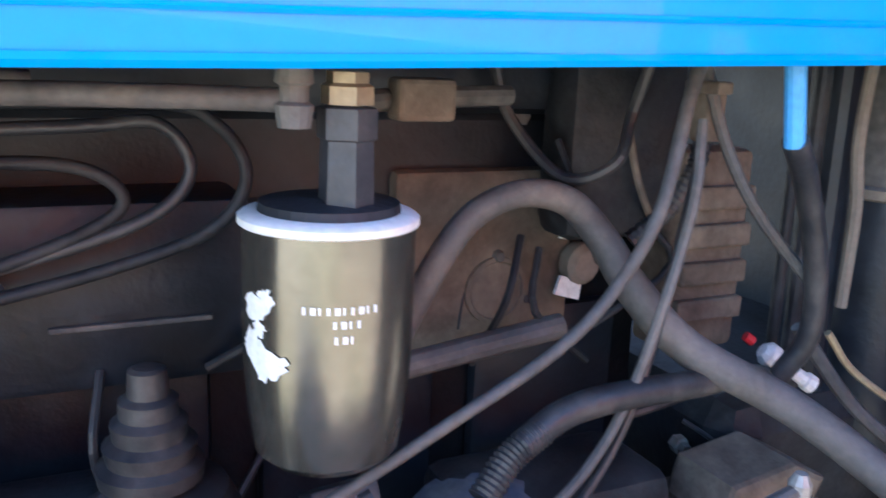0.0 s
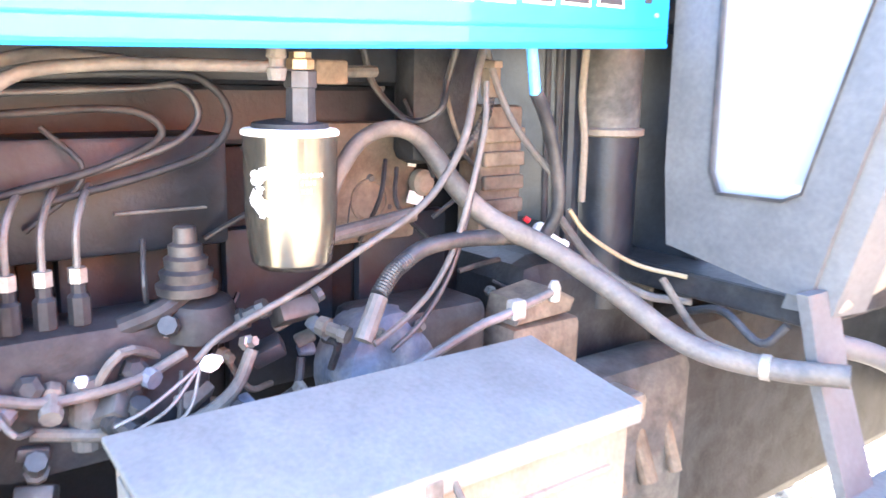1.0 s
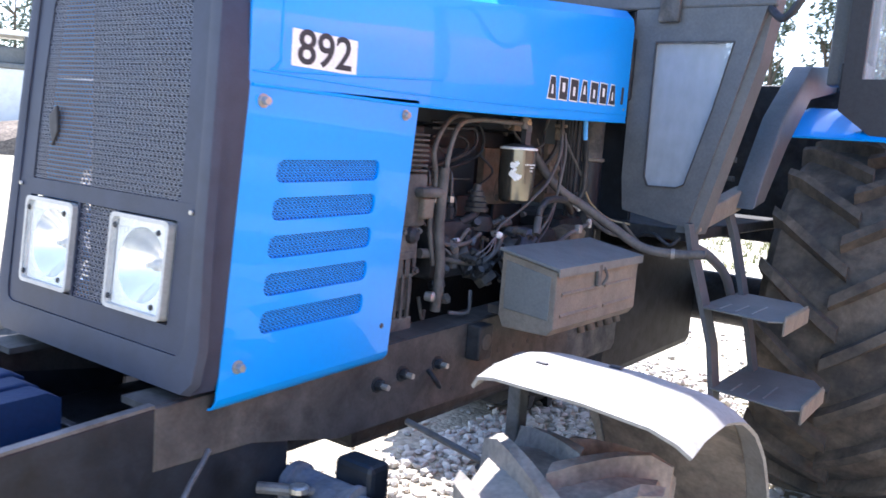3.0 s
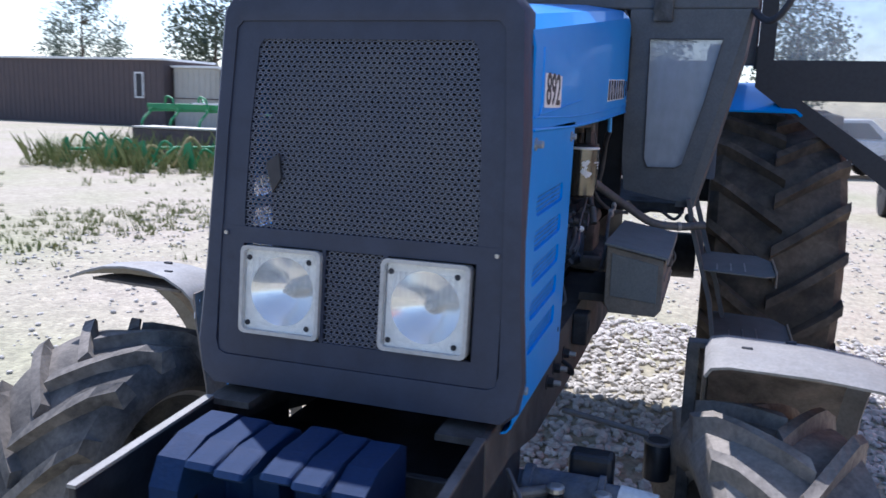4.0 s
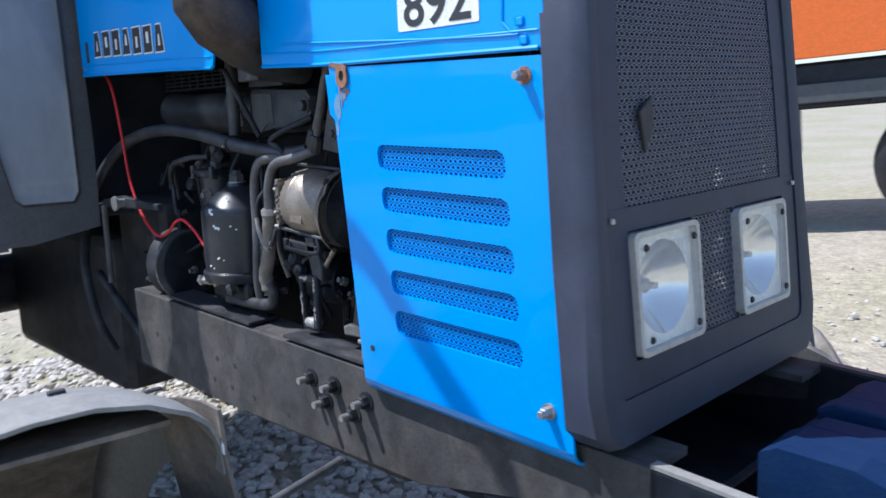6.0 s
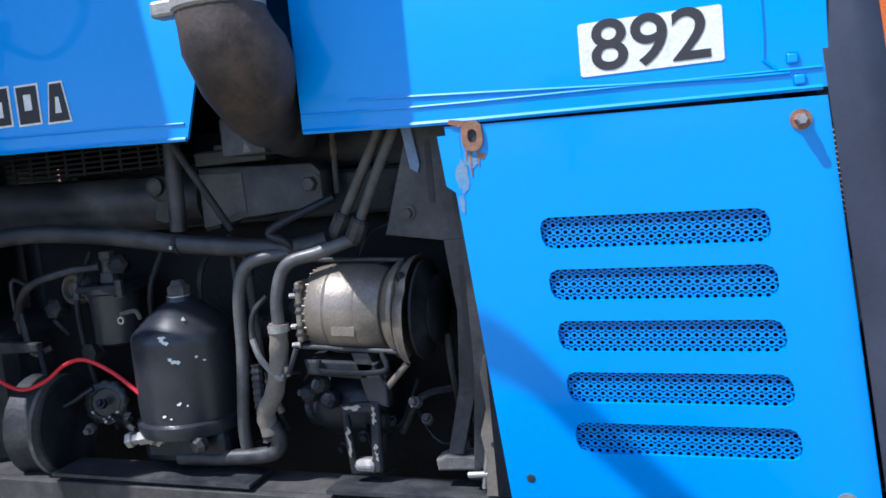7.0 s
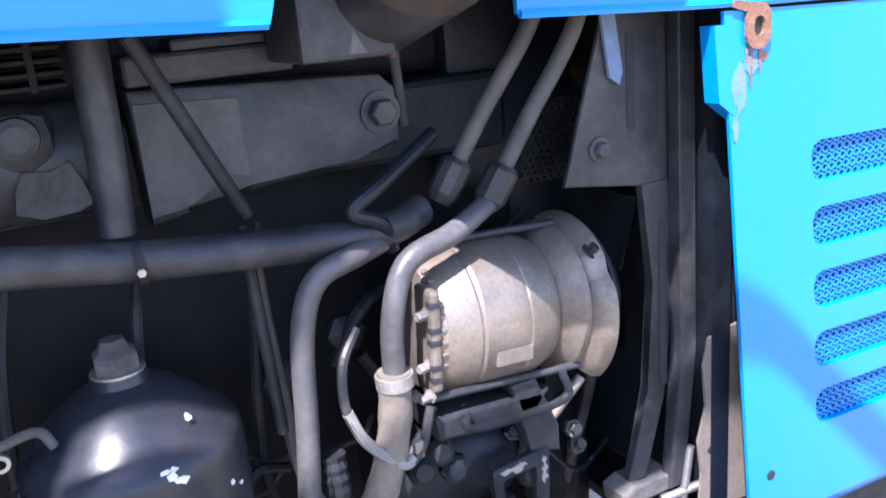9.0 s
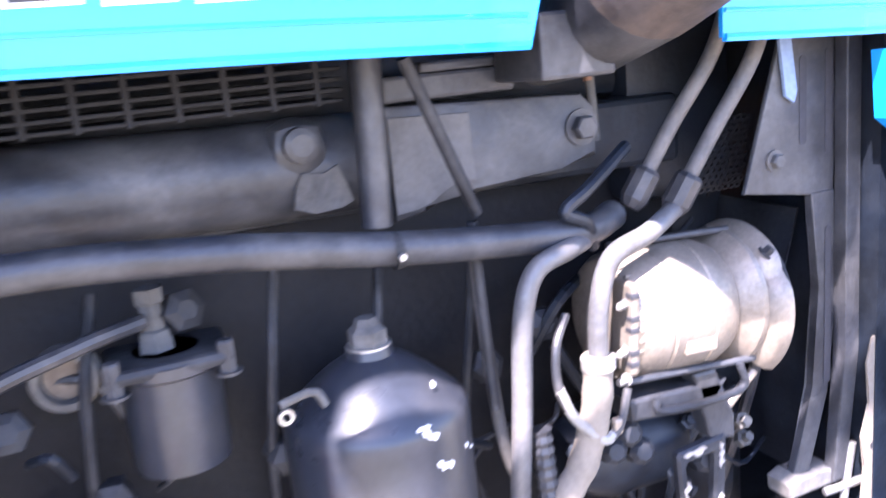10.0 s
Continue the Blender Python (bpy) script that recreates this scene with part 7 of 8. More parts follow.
# ---- cab ----
def build_cab():
    for s in (1, -1):
        # lower front quarter with its dusty pane
        outer = [(0.318, 1.845), (0.735, 1.845), (0.66, 1.53), (0.565, 1.15), (0.50, 1.155), (0.335, 1.185), (0.322, 1.3), (0.318, 1.6)]
        inner = [(0.392, 1.742), (0.650, 1.742), (0.605, 1.53), (0.540, 1.285), (0.515, 1.272), (0.415, 1.270), (0.400, 1.30), (0.394, 1.6)]
        if s < 0:
            outer = [(0.318, 1.845), (0.735, 1.845), (0.69, 1.53), (0.605, 1.05), (0.50, 1.05), (0.315, 1.08), (0.31, 1.3), (0.314, 1.6)]
            inner = [(0.362, 1.742), (0.650, 1.742), (0.607, 1.533), (0.535, 1.172), (0.515, 1.155), (0.378, 1.152), (0.362, 1.18), (0.360, 1.6)]
        fr = add_framed(bm_new(), [(s * x, z) for x, z in outer], [(s * x, z) for x, z in inner], "y", 1.765, 1.80)
        q = part("cab_front_frame", fr, GREYCAB, tractor, "dark grey cab front frame with rounded pane", smooth=30)
        rim = add_framed(bm_new(), [(s * x, z) for x, z in inner], [(s * (0.52 + (x - 0.52) * 0.97), 1.5 + (z - 1.5) * 0.98) for x, z in inner], "y", 1.760, 1.766)
        part("rubber_seal", rim, RUBBER, q)
        g = part("pane", plate([(s * x, z) for x, z in inner], "y", 1.777, 1.782), CABGLASS, q, "dusty lower front pane")
        g.visible_shadow = False
        # slanting front post
        ring = []
        for x, y, z in ((0.556 + 0.035 * (s < 0), 1.80, 1.13 - 0.09 * (s < 0)), (0.60 + 0.03 * (s < 0), 1.80, 1.30), (0.69, 1.81, 1.68), (0.73, 1.82, 2.0), (0.735, 1.84, 2.5)):
            ring.append([(s * (x - 0.03), y - 0.03, z), (s * (x + 0.035), y - 0.02, z), (s * (x + 0.045), y + 0.05, z), (s * (x - 0.02), y + 0.05, z)])
        part("front_post", add_rings(bm_new(), ring), GREYCAB, tractor, "slanting grey cab post")
        # sill and the member that follows the wheel arch
        sill = plate([(1.79, 1.135), (2.22, 1.20), (2.30, 1.235), (2.28, 1.285), (1.80, 1.20)], "x", min(s * 0.55, s * 0.60), max(s * 0.55, s * 0.60), 0.006)
        part("sill", sill, TAN if s > 0 else GREYCAB, tractor, "dusty door sill")
        arch = [(2.16, 1.21), (2.30, 1.235), (2.52, 1.46), (2.80, 1.66), (3.30, 1.72), (3.30, 1.84), (2.76, 1.78), (2.42, 1.55), (2.24, 1.32)]
        part("arch_member", plate(arch, "x", min(s * 0.58, s * 0.66), max(s * 0.58, s * 0.66), 0.008), GREYCAB, tractor, "grey cab side member along the wheel arch", smooth=30)
        # blue rear mudguard
        rings = []
        for i in range(15):
            a = radians(150 - i * 9)
            rr = 0.875
            y, z = 3.08 + rr * math.cos(a), 0.76 + rr * math.sin(a)
            yi, zi = 3.08 + (rr - 0.008) * math.cos(a), 0.76 + (rr - 0.008) * math.sin(a)
            rings.append([(s * 0.62, y, z), (s * 0.98, y, z), (s * 1.01, y - 0.02 * math.cos(a), z - 0.02 * math.sin(a)), (s * 1.0, yi - 0.02 * math.cos(a), zi - 0.02 * math.sin(a)), (s * 0.98, yi, zi), (s * 0.62, yi, zi)])
        part("rear_fender", add_rings(bm_new(), rings[3:]), BLUE, tractor, "blue rear mudguard", smooth=40)
        part("cab_rear_post", box((min(s * 0.72, s * 0.80), 3.25, 1.75), (max(s * 0.72, s * 0.80), 3.33, 2.5), 0.01), GREYCAB, tractor)
        part("cab_waist", box((min(s * 0.74, s * 0.80), 2.78, 1.76), (max(s * 0.74, s * 0.80), 3.3, 1.84), 0.008), GREYCAB, tractor)
        part("door_post", box((min(s * 0.73, s * 0.80), 2.70, 1.70), (max(s * 0.73, s * 0.80), 2.78, 2.5), 0.01), GREYCAB, tractor)
        part("mirror_arm", tube([(s * 0.72, 1.80, 1.86), (s * 0.80, 1.72, 1.80), (s * 0.87, 1.68, 1.90), (s * 0.90, 1.68, 2.1)], 0.012), INK, tractor, "bent black mirror arm")
        # out of view; added only for the slanting shadow on the side cover
        part("front_mirror_arm", tube([(s * 0.76, 1.78, 2.34), (s * 0.80, 1.45, 2.38), (s * 0.835, 1.20, 2.44), (s * 0.90, 1.13, 2.48), (s * 0.96, 1.08, 2.51), (s * 1.0, 1.05, 2.54)], 0.02), INK, tractor, "unseen black arm added to cast a slanting shadow on the panel")
    part("cab_floor", box((-0.56, 1.80, 1.10), (0.56, 3.0, 1.14), 0.006), DARK, tractor, "dark cab floor")
    part("cab_rear_wall", box((-0.74, 3.28, 1.0), (0.74, 3.32, 1.75), 0.01), DARK, tractor, "dark cab rear wall")
    # the roof is out of view; its bowed front is made to shade the left mudguard
    part("cab_roof", plate([(-0.78, 3.40), (-0.78, 1.59), (-0.62, 1.46), (-0.44, 1.33), (0.44, 1.33), (0.62, 1.46), (0.78, 1.59), (0.78, 3.40)], "z", 2.50, 2.62, 0.03), BLUE, tractor, "blue cab roof, unseen, front bowed to cast shade", smooth=30)
    part("windscreen_bar", box((-0.76, 1.765, 1.845), (0.76, 1.80, 1.91), 0.008), GREYCAB, tractor, "grey bar below the windscreen")
    w = part("windscreen", plate([(-0.70, 1.91), (0.70, 1.91), (0.72, 2.50), (-0.72, 2.50)], "y", 1.785, 1.79), DOORGLASS, tractor, "dusty windscreen")
    w.visible_shadow = False
    part("dashboard", box((-0.30, 1.80, 1.50), (0.30, 2.0, 1.86), 0.03), BLACK, tractor, "black dashboard", smooth=30)
    part("seat", box((-0.22, 2.45, 1.40), (0.22, 2.90, 1.52), 0.05), BLACK, tractor, "black driver's seat", smooth=40)
    part("backrest", box((-0.22, 2.86, 1.50), (0.22, 2.98, 2.0), 0.05), BLACK, tractor, smooth=40)
    for i in range(5):
        part("pedal_guard", box((0.40, 2.28 + i * 0.005, 1.30 + i * 0.07), (0.54, 2.31, 1.32 + i * 0.07), 0.004), DUSTY, tractor)
    part("pedal", box((0.36, 1.95, 1.20), (0.42, 2.05, 1.22), 0.006), ALU, tractor, "pale metal pedal")
    part("pedal", box((0.46, 2.02, 1.16), (0.54, 2.14, 1.175), 0.004), ALU, tractor)
    part("light_bracket", box((0.40, 1.742, 1.80), (0.47, 1.765, 1.91), 0.006), DUSTY, tractor, "pale lamp bracket")
    part("wiper_box", box((0.30, 1.74, 1.55), (0.33, 1.765, 1.75), 0.006), DARK, tractor)


build_cab()


def build_open_door():
    """The left door stands open, square to the tractor's side."""
    m = pose(0.80, 2.66, 0, 0, 0, -4)
    door = bm_new()
    up_o = [(0.0, 1.60), (0.0, 2.48), (0.96, 2.48), (0.985, 1.60)]
    up_i = [(0.07, 1.72), (0.07, 2.42), (0.90, 2.42), (0.91, 1.72)]
    add_framed(door, up_o, up_i, "y", -0.02, 0.02)
    lo_o = [(0.0, 1.60), (0.985, 1.60), (1.02, 1.07), (0.70, 1.08)]
    lo_i = [(0.20, 1.545), (0.83, 1.545), (0.87, 1.19), (0.72, 1.19)]
    add_framed(door, lo_o, lo_i, "y", -0.02, 0.02)
    bmesh.ops.remove_doubles(door, verts=door.verts, dist=0.0005)
    d = part("open_door", door, INK, tractor, "open cab door with a black frame")
    d.matrix_basis = m
    for o, nm in ((up_i, "upper pane"), (lo_i, "slanted lower pane")):
        g = part("door_pane", plate(o, "y", -0.003, 0.003), DOORGLASS, d, "clear " + nm)
        g.visible_shadow = False
    part("door_lock", box((0.76, -0.045, 1.62), (0.86, -0.02, 1.69), 0.006), INK, d)
    for x, z in ((0.79, 1.665), (0.84, 1.64), (0.84, 1.68)):
        part("lock_screw", lathe((x, -0.045, z), (0, -1, 0), [(0, 0.008), (0.006, 0.006)], 10), STEEL, d)
    part("hinge", rod((0.0, 0, 1.68), (0.0, 0, 1.78), 0.014), DARK, d)


build_open_door()


def build_steps():
    st = bm_new()
    # bent front post of the ladder
    rings = []
    for x, y, z in ((0.575, 1.765, 1.165), (0.60, 1.775, 1.05), (0.635, 1.79, 0.93), (0.68, 1.80, 0.78), (0.705, 1.80, 0.62), (0.71, 1.80, 0.50)):
        rings.append([(x - 0.008, y - 0.036, z), (x + 0.008, y - 0.036, z), (x + 0.008, y + 0.036, z), (x - 0.008, y + 0.036, z)])
    add_rings(st, rings)
    ladder = part("ladder", st, GREYCAB, tractor, "grey sheet-steel cab ladder with two treads")
    rear = bm_new()
    rings = []
    for x, y, z in ((0.57, 2.16, 1.20), (0.60, 2.18, 1.10), (0.645, 2.17, 0.95), (0.70, 2.14, 0.78), (0.74, 2.12, 0.63)):
        rings.append([(x - 0.006, y - 0.032, z), (x + 0.012, y - 0.032, z), (x + 0.012, y + 0.032, z), (x - 0.006, y + 0.032, z)])
    add_rings(rear, rings)
    part("ladder_post", rear, GREYCAB, ladder)
    part("diagonal_tube", tube([(0.58, 1.80, 1.09), (0.60, 1.92, 1.05), (0.62, 2.05, 0.98), (0.63, 2.12, 0.90)], 0.016, 12), GREYCAB, ladder, smooth=60)
    for x0, x1, z in ((0.635, 0.905, 0.905), (0.70, 0.985, 0.648)):
        t = bm_new()
        add_plate(t, [(x0, 1.76), (x1 - 0.04, 1.71), (x1, 1.75), (x1, 2.05), (x1 - 0.05, 2.16), (x0, 2.20)], "z", z - 0.006, z, 0.002)
        tread = part("tread", t, BOXLID, ladder, "worn steel tread with a toothed edge")
        e = bm_new()
        add_box(e, (x1 - 0.004, 1.74, z - 0.045), (x1 + 0.003, 2.06, z + 0.004), 0.002)
        part("tread_lip", e, TAN, tread)
        tooth = shared("tooth", plate([(0, 0), (0.014, 0), (0.007, 0.012)], "x", 0, 0.006), TAN)
        for i in range(18):
            piece("tooth", tooth, tread, Matrix.Translation((x1 - 0.004, 1.745 + i * 0.0168, z + 0.003)))
        for i in range(3):
            part("scuff", plate(rounded(x0 + 0.06 + 0.05 * i, 1.78, x0 + 0.066 + 0.05 * i, 1.90 + 0.03 * i, 0.002, 2), "z", z, z + 0.0008), STEEL, tread)
    part("linkage", tube([(0.40, 1.74, 1.10), (0.47, 1.72, 1.12), (0.53, 1.72, 1.09), (0.56, 1.73, 1.12)], 0.006), DARK, tractor)
    part("linkage", tube([(0.36, 1.73, 1.14), (0.44, 1.715, 1.08), (0.52, 1.71, 1.07)], 0.006), BROWN, tractor)


build_steps()


# ---- the yard behind ----
def build_tanker():
    """An orange fuel tanker that stands beside the tractor."""
    a, c = Vector((6.75, 0.2, 0.30)), Vector((4.05, 7.4, 0.30))
    d = (c - a)
    length = d.length
    tk = thing("tanker", "orange fuel tanker parked on the yard", "truck")
    yaw = math.atan2(d.y, d.x)
    # height and tilt are set to fit the camera's view
    tk.matrix_basis = Matrix.Translation(a) @ Matrix.Rotation(yaw, 4, "Z") @ Matrix.Rotation(radians(3.2), 4, "Y")
    tank = bm_new()
    rings = []
    for x, k in ((-3.2, 0.9), (-3.1, 1.0), (length + 0.8, 1.0), (length + 0.9, 0.9)):
        rings.append([(x, -1.1 + 1.15 * k * math.cos(t) * 1.0, 2.55 + 0.98 * k * math.copysign(abs(math.sin(t)) ** 0.6, math.sin(t))) for t in [2 * math.pi * i / 28 for i in range(28)]])
    add_rings(tank, rings)
    part("tank", tank, ORANGE, tk, "orange tank shell", smooth=50)
    sk = part("side_skirt", box((-3.2, 0.06, 1.47), (length + 0.9, 0.11, 2.42), 0.01), ORANGE, tk, "orange side panel with a warning word")
    for i, ch in enumerate("ОГНЕОПАСНО"):
        letters(ch, 0.31, Matrix(((-1, 0, 0, 1.13 - i * 0.25), (0, 0, 1, 0.113), (0, 1, 0, 1.98), (0, 0, 0, 1))), BROWN, "warning_letter", sk, 0.002, bold=0.02)
    part("diamond_sign", plate([(-2.62, 1.83), (-2.45, 2.0), (-2.62, 2.17), (-2.79, 2.0)], "y", 0.112, 0.118), STICKER, sk, "pale diamond sign")
    part("yellow_stripe", box((-1.6, 0.11, 1.58), (-0.6, 0.114, 1.63), 0.001), YELLOW, sk)
    part("chassis", box((-3.2, -1.2, 1.05), (length + 0.6, 0.0, 1.44), 0.03), BLACK, tk, "black chassis")
    part("under_rail", box((length - 2.9, 0.0, 1.12), (length - 0.2, 0.06, 1.20), 0.01), DUSTY, tk)
    part("side_guard", box((-3.1, 0.0, 1.10), (length - 3.0, 0.045, 1.26), 0.01), GREYCAB, tk, "grey chassis band")
    part("spare_bin", box((2.3, -0.9, 0.62), (3.4, 0.04, 1.05), 0.03), BLACK, tk)
    part("support_leg", box((5.62, -0.3, 0.22), (5.86, -0.1, 1.08), 0.02), BLACK, tk, "dark support leg")
    for x in (1.2, 0.05):
        w = part("wheel", lathe((x, -0.30, 0.52), (0, 1, 0), [(0.0, 0.20), (0.05, 0.30), (0.20, 0.31), (0.21, 0.20), (0.14, 0.16), (0.14, 0.10), (0.26, 0.09), (0.27, 0.02)], 32, False), BROWN, tk, "dusty truck wheel", smooth=35)
        part("rim_ring", lathe((x, -0.30, 0.52), (0, 1, 0), [(0.200, 0.318), (0.214, 0.312), (0.216, 0.262), (0.205, 0.258)], 40, False), CREAMDOOR, w, "pale rim ring", smooth=40)
        part("tyre", lathe((x, -0.30, 0.52), (0, 1, 0), [(0.0, 0.30), (-0.02, 0.42), (0.02, 0.52), (0.24, 0.52), (0.28, 0.44), (0.26, 0.30)], 40, False), TYRE, w, smooth=40)
        for k in range(8):
            t = 2 * math.pi * k / 8
            part("wheel_nut", bolt((x + 0.13 * math.cos(t), -0.15, 0.52 + 0.13 * math.sin(t)), (0, 1, 0), 0.018, 0.03), DUSTY, w)
    part("mudguard", box((-0.5, -0.3, 1.06), (1.75, 0.04, 1.12), 0.02), BLACK, tk)
    part("front_lamp", box((0.64, -0.02, 1.20), (0.70, 0.03, 1.30), 0.01), STICKER, tk)


build_tanker()


def build_car(x, y, yaw, paint, label, k=1.0):
    """A parked car seen far off: body, glasshouse, windows and wheels."""
    car = thing("car", label, "car", "parked cars")
    car.matrix_basis = Matrix.Translation((x, y, ground_height(x, y))) @ Matrix.Rotation(radians(yaw), 4, "Z") @ Matrix.Diagonal((k, k, k, 1))
    body = plate([(-2.1, 0.35), (-2.1, 0.75), (-1.95, 0.88), (-0.95, 0.95), (1.5, 0.95), (2.0, 0.85), (2.1, 0.6), (2.1, 0.35)], "y", -0.82, 0.82, 0.06)
    part("body", body, paint, car, smooth=40)
    part("roof", plate([(-0.95, 0.94), (-0.35, 1.42), (0.9, 1.45), (1.5, 0.94)], "y", -0.70, 0.70, 0.06), paint, car, smooth=40)
    for sy in (-0.712, 0.70):
        part("side_window", plate([(-0.72, 0.98), (-0.28, 1.34), (0.82, 1.36), (1.2, 0.98)], "y", sy, sy + 0.012), MATS["black_ink"], car)
    part("windscreen", box((-0.9, -0.6, 1.0), (-0.885, 0.6, 1.38), 0.004, pose(-0.02, 0, 0.0)), MATS["black_ink"], car).matrix_basis = pose(-0.38, 0, 0.33, 0, -52, 0) @ pose(0.88, 0, -1.19)
    for wx in (-1.3, 1.25):
        for sy in (-0.84, 0.66):
            part("wheel", lathe((wx, sy, 0.31), (0, 1, 0), [(0, 0.22), (0.02, 0.31), (0.16, 0.31), (0.18, 0.22)], 20), TYRE, car)


build_car(6.6, 17.5, 12, WHITE, "white car parked beyond the grass")
build_car(10.7, 15.9, 60, WHITE, "white car parked on the lower ground beyond the grass")
build_car(9.9, 18.4, 60, BOXLID, "grey car parked on the lower ground beyond the grass")
build_car(3.2, 21.5, 8, WHITE, "pale car parked beyond the grass")
build_car(17, 13.5, 8, BOXLID, "grey car standing in the far row")
build_car(-9.5, 47, 10, WHITE, "white car parked in the distance")
build_car(-5.0, 50, 5, BOXLID, "grey car parked in the distance")


def build_shed(name, x0, x1, y, depth, h, paint, label, windows=(), doors=()):
    sh = thing(name, label, "shed")
    sh.location = (0, 0, ground_height((x0 + x1) / 2, y))
    part("wall", box((x0, y, 0), (x1, y + depth, h), 0.02), paint, sh)
    n = int((x1 - x0) / 0.3)
    rib = shared("rib", box((0, -0.02, 0.05), (0.04, 0.0, h - 0.05), 0.0), paint)
    for i in range(n):
        piece("rib", rib, sh, Matrix.Translation((x0 + 0.15 + i * 0.3, y, 0)))
    part("roof_edge", box((x0 - 0.1, y - 0.1, h), (x1 + 0.1, y + depth + 0.1, h + 0.10), 0.01), WHITE, sh, "pale roof edge")
    for wx, wz, ww, wh in windows:
        win = part("window", add_framed(bm_new(), [(wx, wz), (wx + ww, wz), (wx + ww, wz + wh), (wx, wz + wh)], [(wx + 0.07, wz + 0.07), (wx + ww - 0.07, wz + 0.07), (wx + ww - 0.07, wz + wh - 0.07), (wx + 0.07, wz + wh - 0.07)], "y", y - 0.06, y + 0.02),
                   WHITE, sh, "white framed window")
        part("window_pane", box((wx + 0.07, y - 0.03, wz + 0.07), (wx + ww - 0.07, y - 0.02, wz + wh - 0.07), 0.0), INK, win)
    for dx, dw, dh, pm in doors:
        part("door", box((dx, y - 0.05, 0.05), (dx + dw, y + 0.02, dh), 0.01), pm, sh, "metal door")
    return sh


build_shed("shed", -35.4, -24.0, 31.5, 4, 3.05, SHED, "dark clad cabin with a pale roof edge", ((-25.6, 1.3, 0.5, 1.2),))
build_shed("container", -23.8, -21.3, 32.0, 4, 2.75, CREAMDOOR, "cream sheet-metal container between cabins")
part("container_joint", box((-23.8, 31.96, 1.32), (-21.3, 32.0, 1.37), 0.0), SHED, bpy.data.objects["container"])
build_shed("cabin", -21.1, -16.4, 31.8, 4, 2.7, SHED, "dark site cabin with white window frames", ((-18.8, 1.1, 0.35, 1.2),), ((-17.3, 0.45, 2.1, WHITE),))
build_shed("cabin", -60, -36, 40, 5, 3.4, SHED, "long dark building at the yard's far side", ((-44, 1.3, 1.2, 1.2), (-50, 1.3, 1.2, 1.2)))


def build_box_truck():
    t = thing("box_truck", "white-cabbed truck with a dark red-brown box body", "truck")
    t.matrix_basis = Matrix.Translation((-13.9, 34.0, ground_height(-13.9, 34))) @ Matrix.Rotation(radians(-6), 4, "Z")
    part("box_body", box((-3.7, 0, 0.85), (0.0, 2.2, 2.95), 0.04), SHED, t, "red-brown box body")
    part("roof_strip", box((-3.75, -0.03, 2.95), (0.05, 2.23, 3.04), 0.01), WHITE, t)
    part("red_skirt", box((-2.5, -0.02, 0.95), (0.0, 0.0, 1.6), 0.01), RED, t)
    part("cooling_unit", box((-2.9, -0.25, 2.2), (-2.0, 0.0, 2.6), 0.02), STICKER, t, "pale air unit")
    cab = plate([(0.1, 0.55), (0.1, 2.25), (0.25, 2.35), (0.85, 2.3), (1.45, 1.55), (2.15, 1.35), (2.3, 1.0), (2.3, 0.55)], "y", 0.1, 2.0, 0.05)
    c = part("truck_cab", cab, WHITE, t, "white truck cab", smooth=40)
    part("cab_window", plate([(0.35, 1.5), (0.35, 2.1), (0.78, 2.08), (1.22, 1.5)], "y", 0.085, 0.1), INK, c)
    part("chassis", box((-3.2, 0.3, 0.5), (2.0, 1.8, 0.8), 0.02), BLACK, t)
    for x in (-2.3, 1.45):
        part("wheel", lathe((x, 0.05, 0.42), (0, 1, 0), [(0, 0.2), (0.02, 0.42), (0.25, 0.42), (0.27, 0.2)], 24), TYRE, t)


build_box_truck()


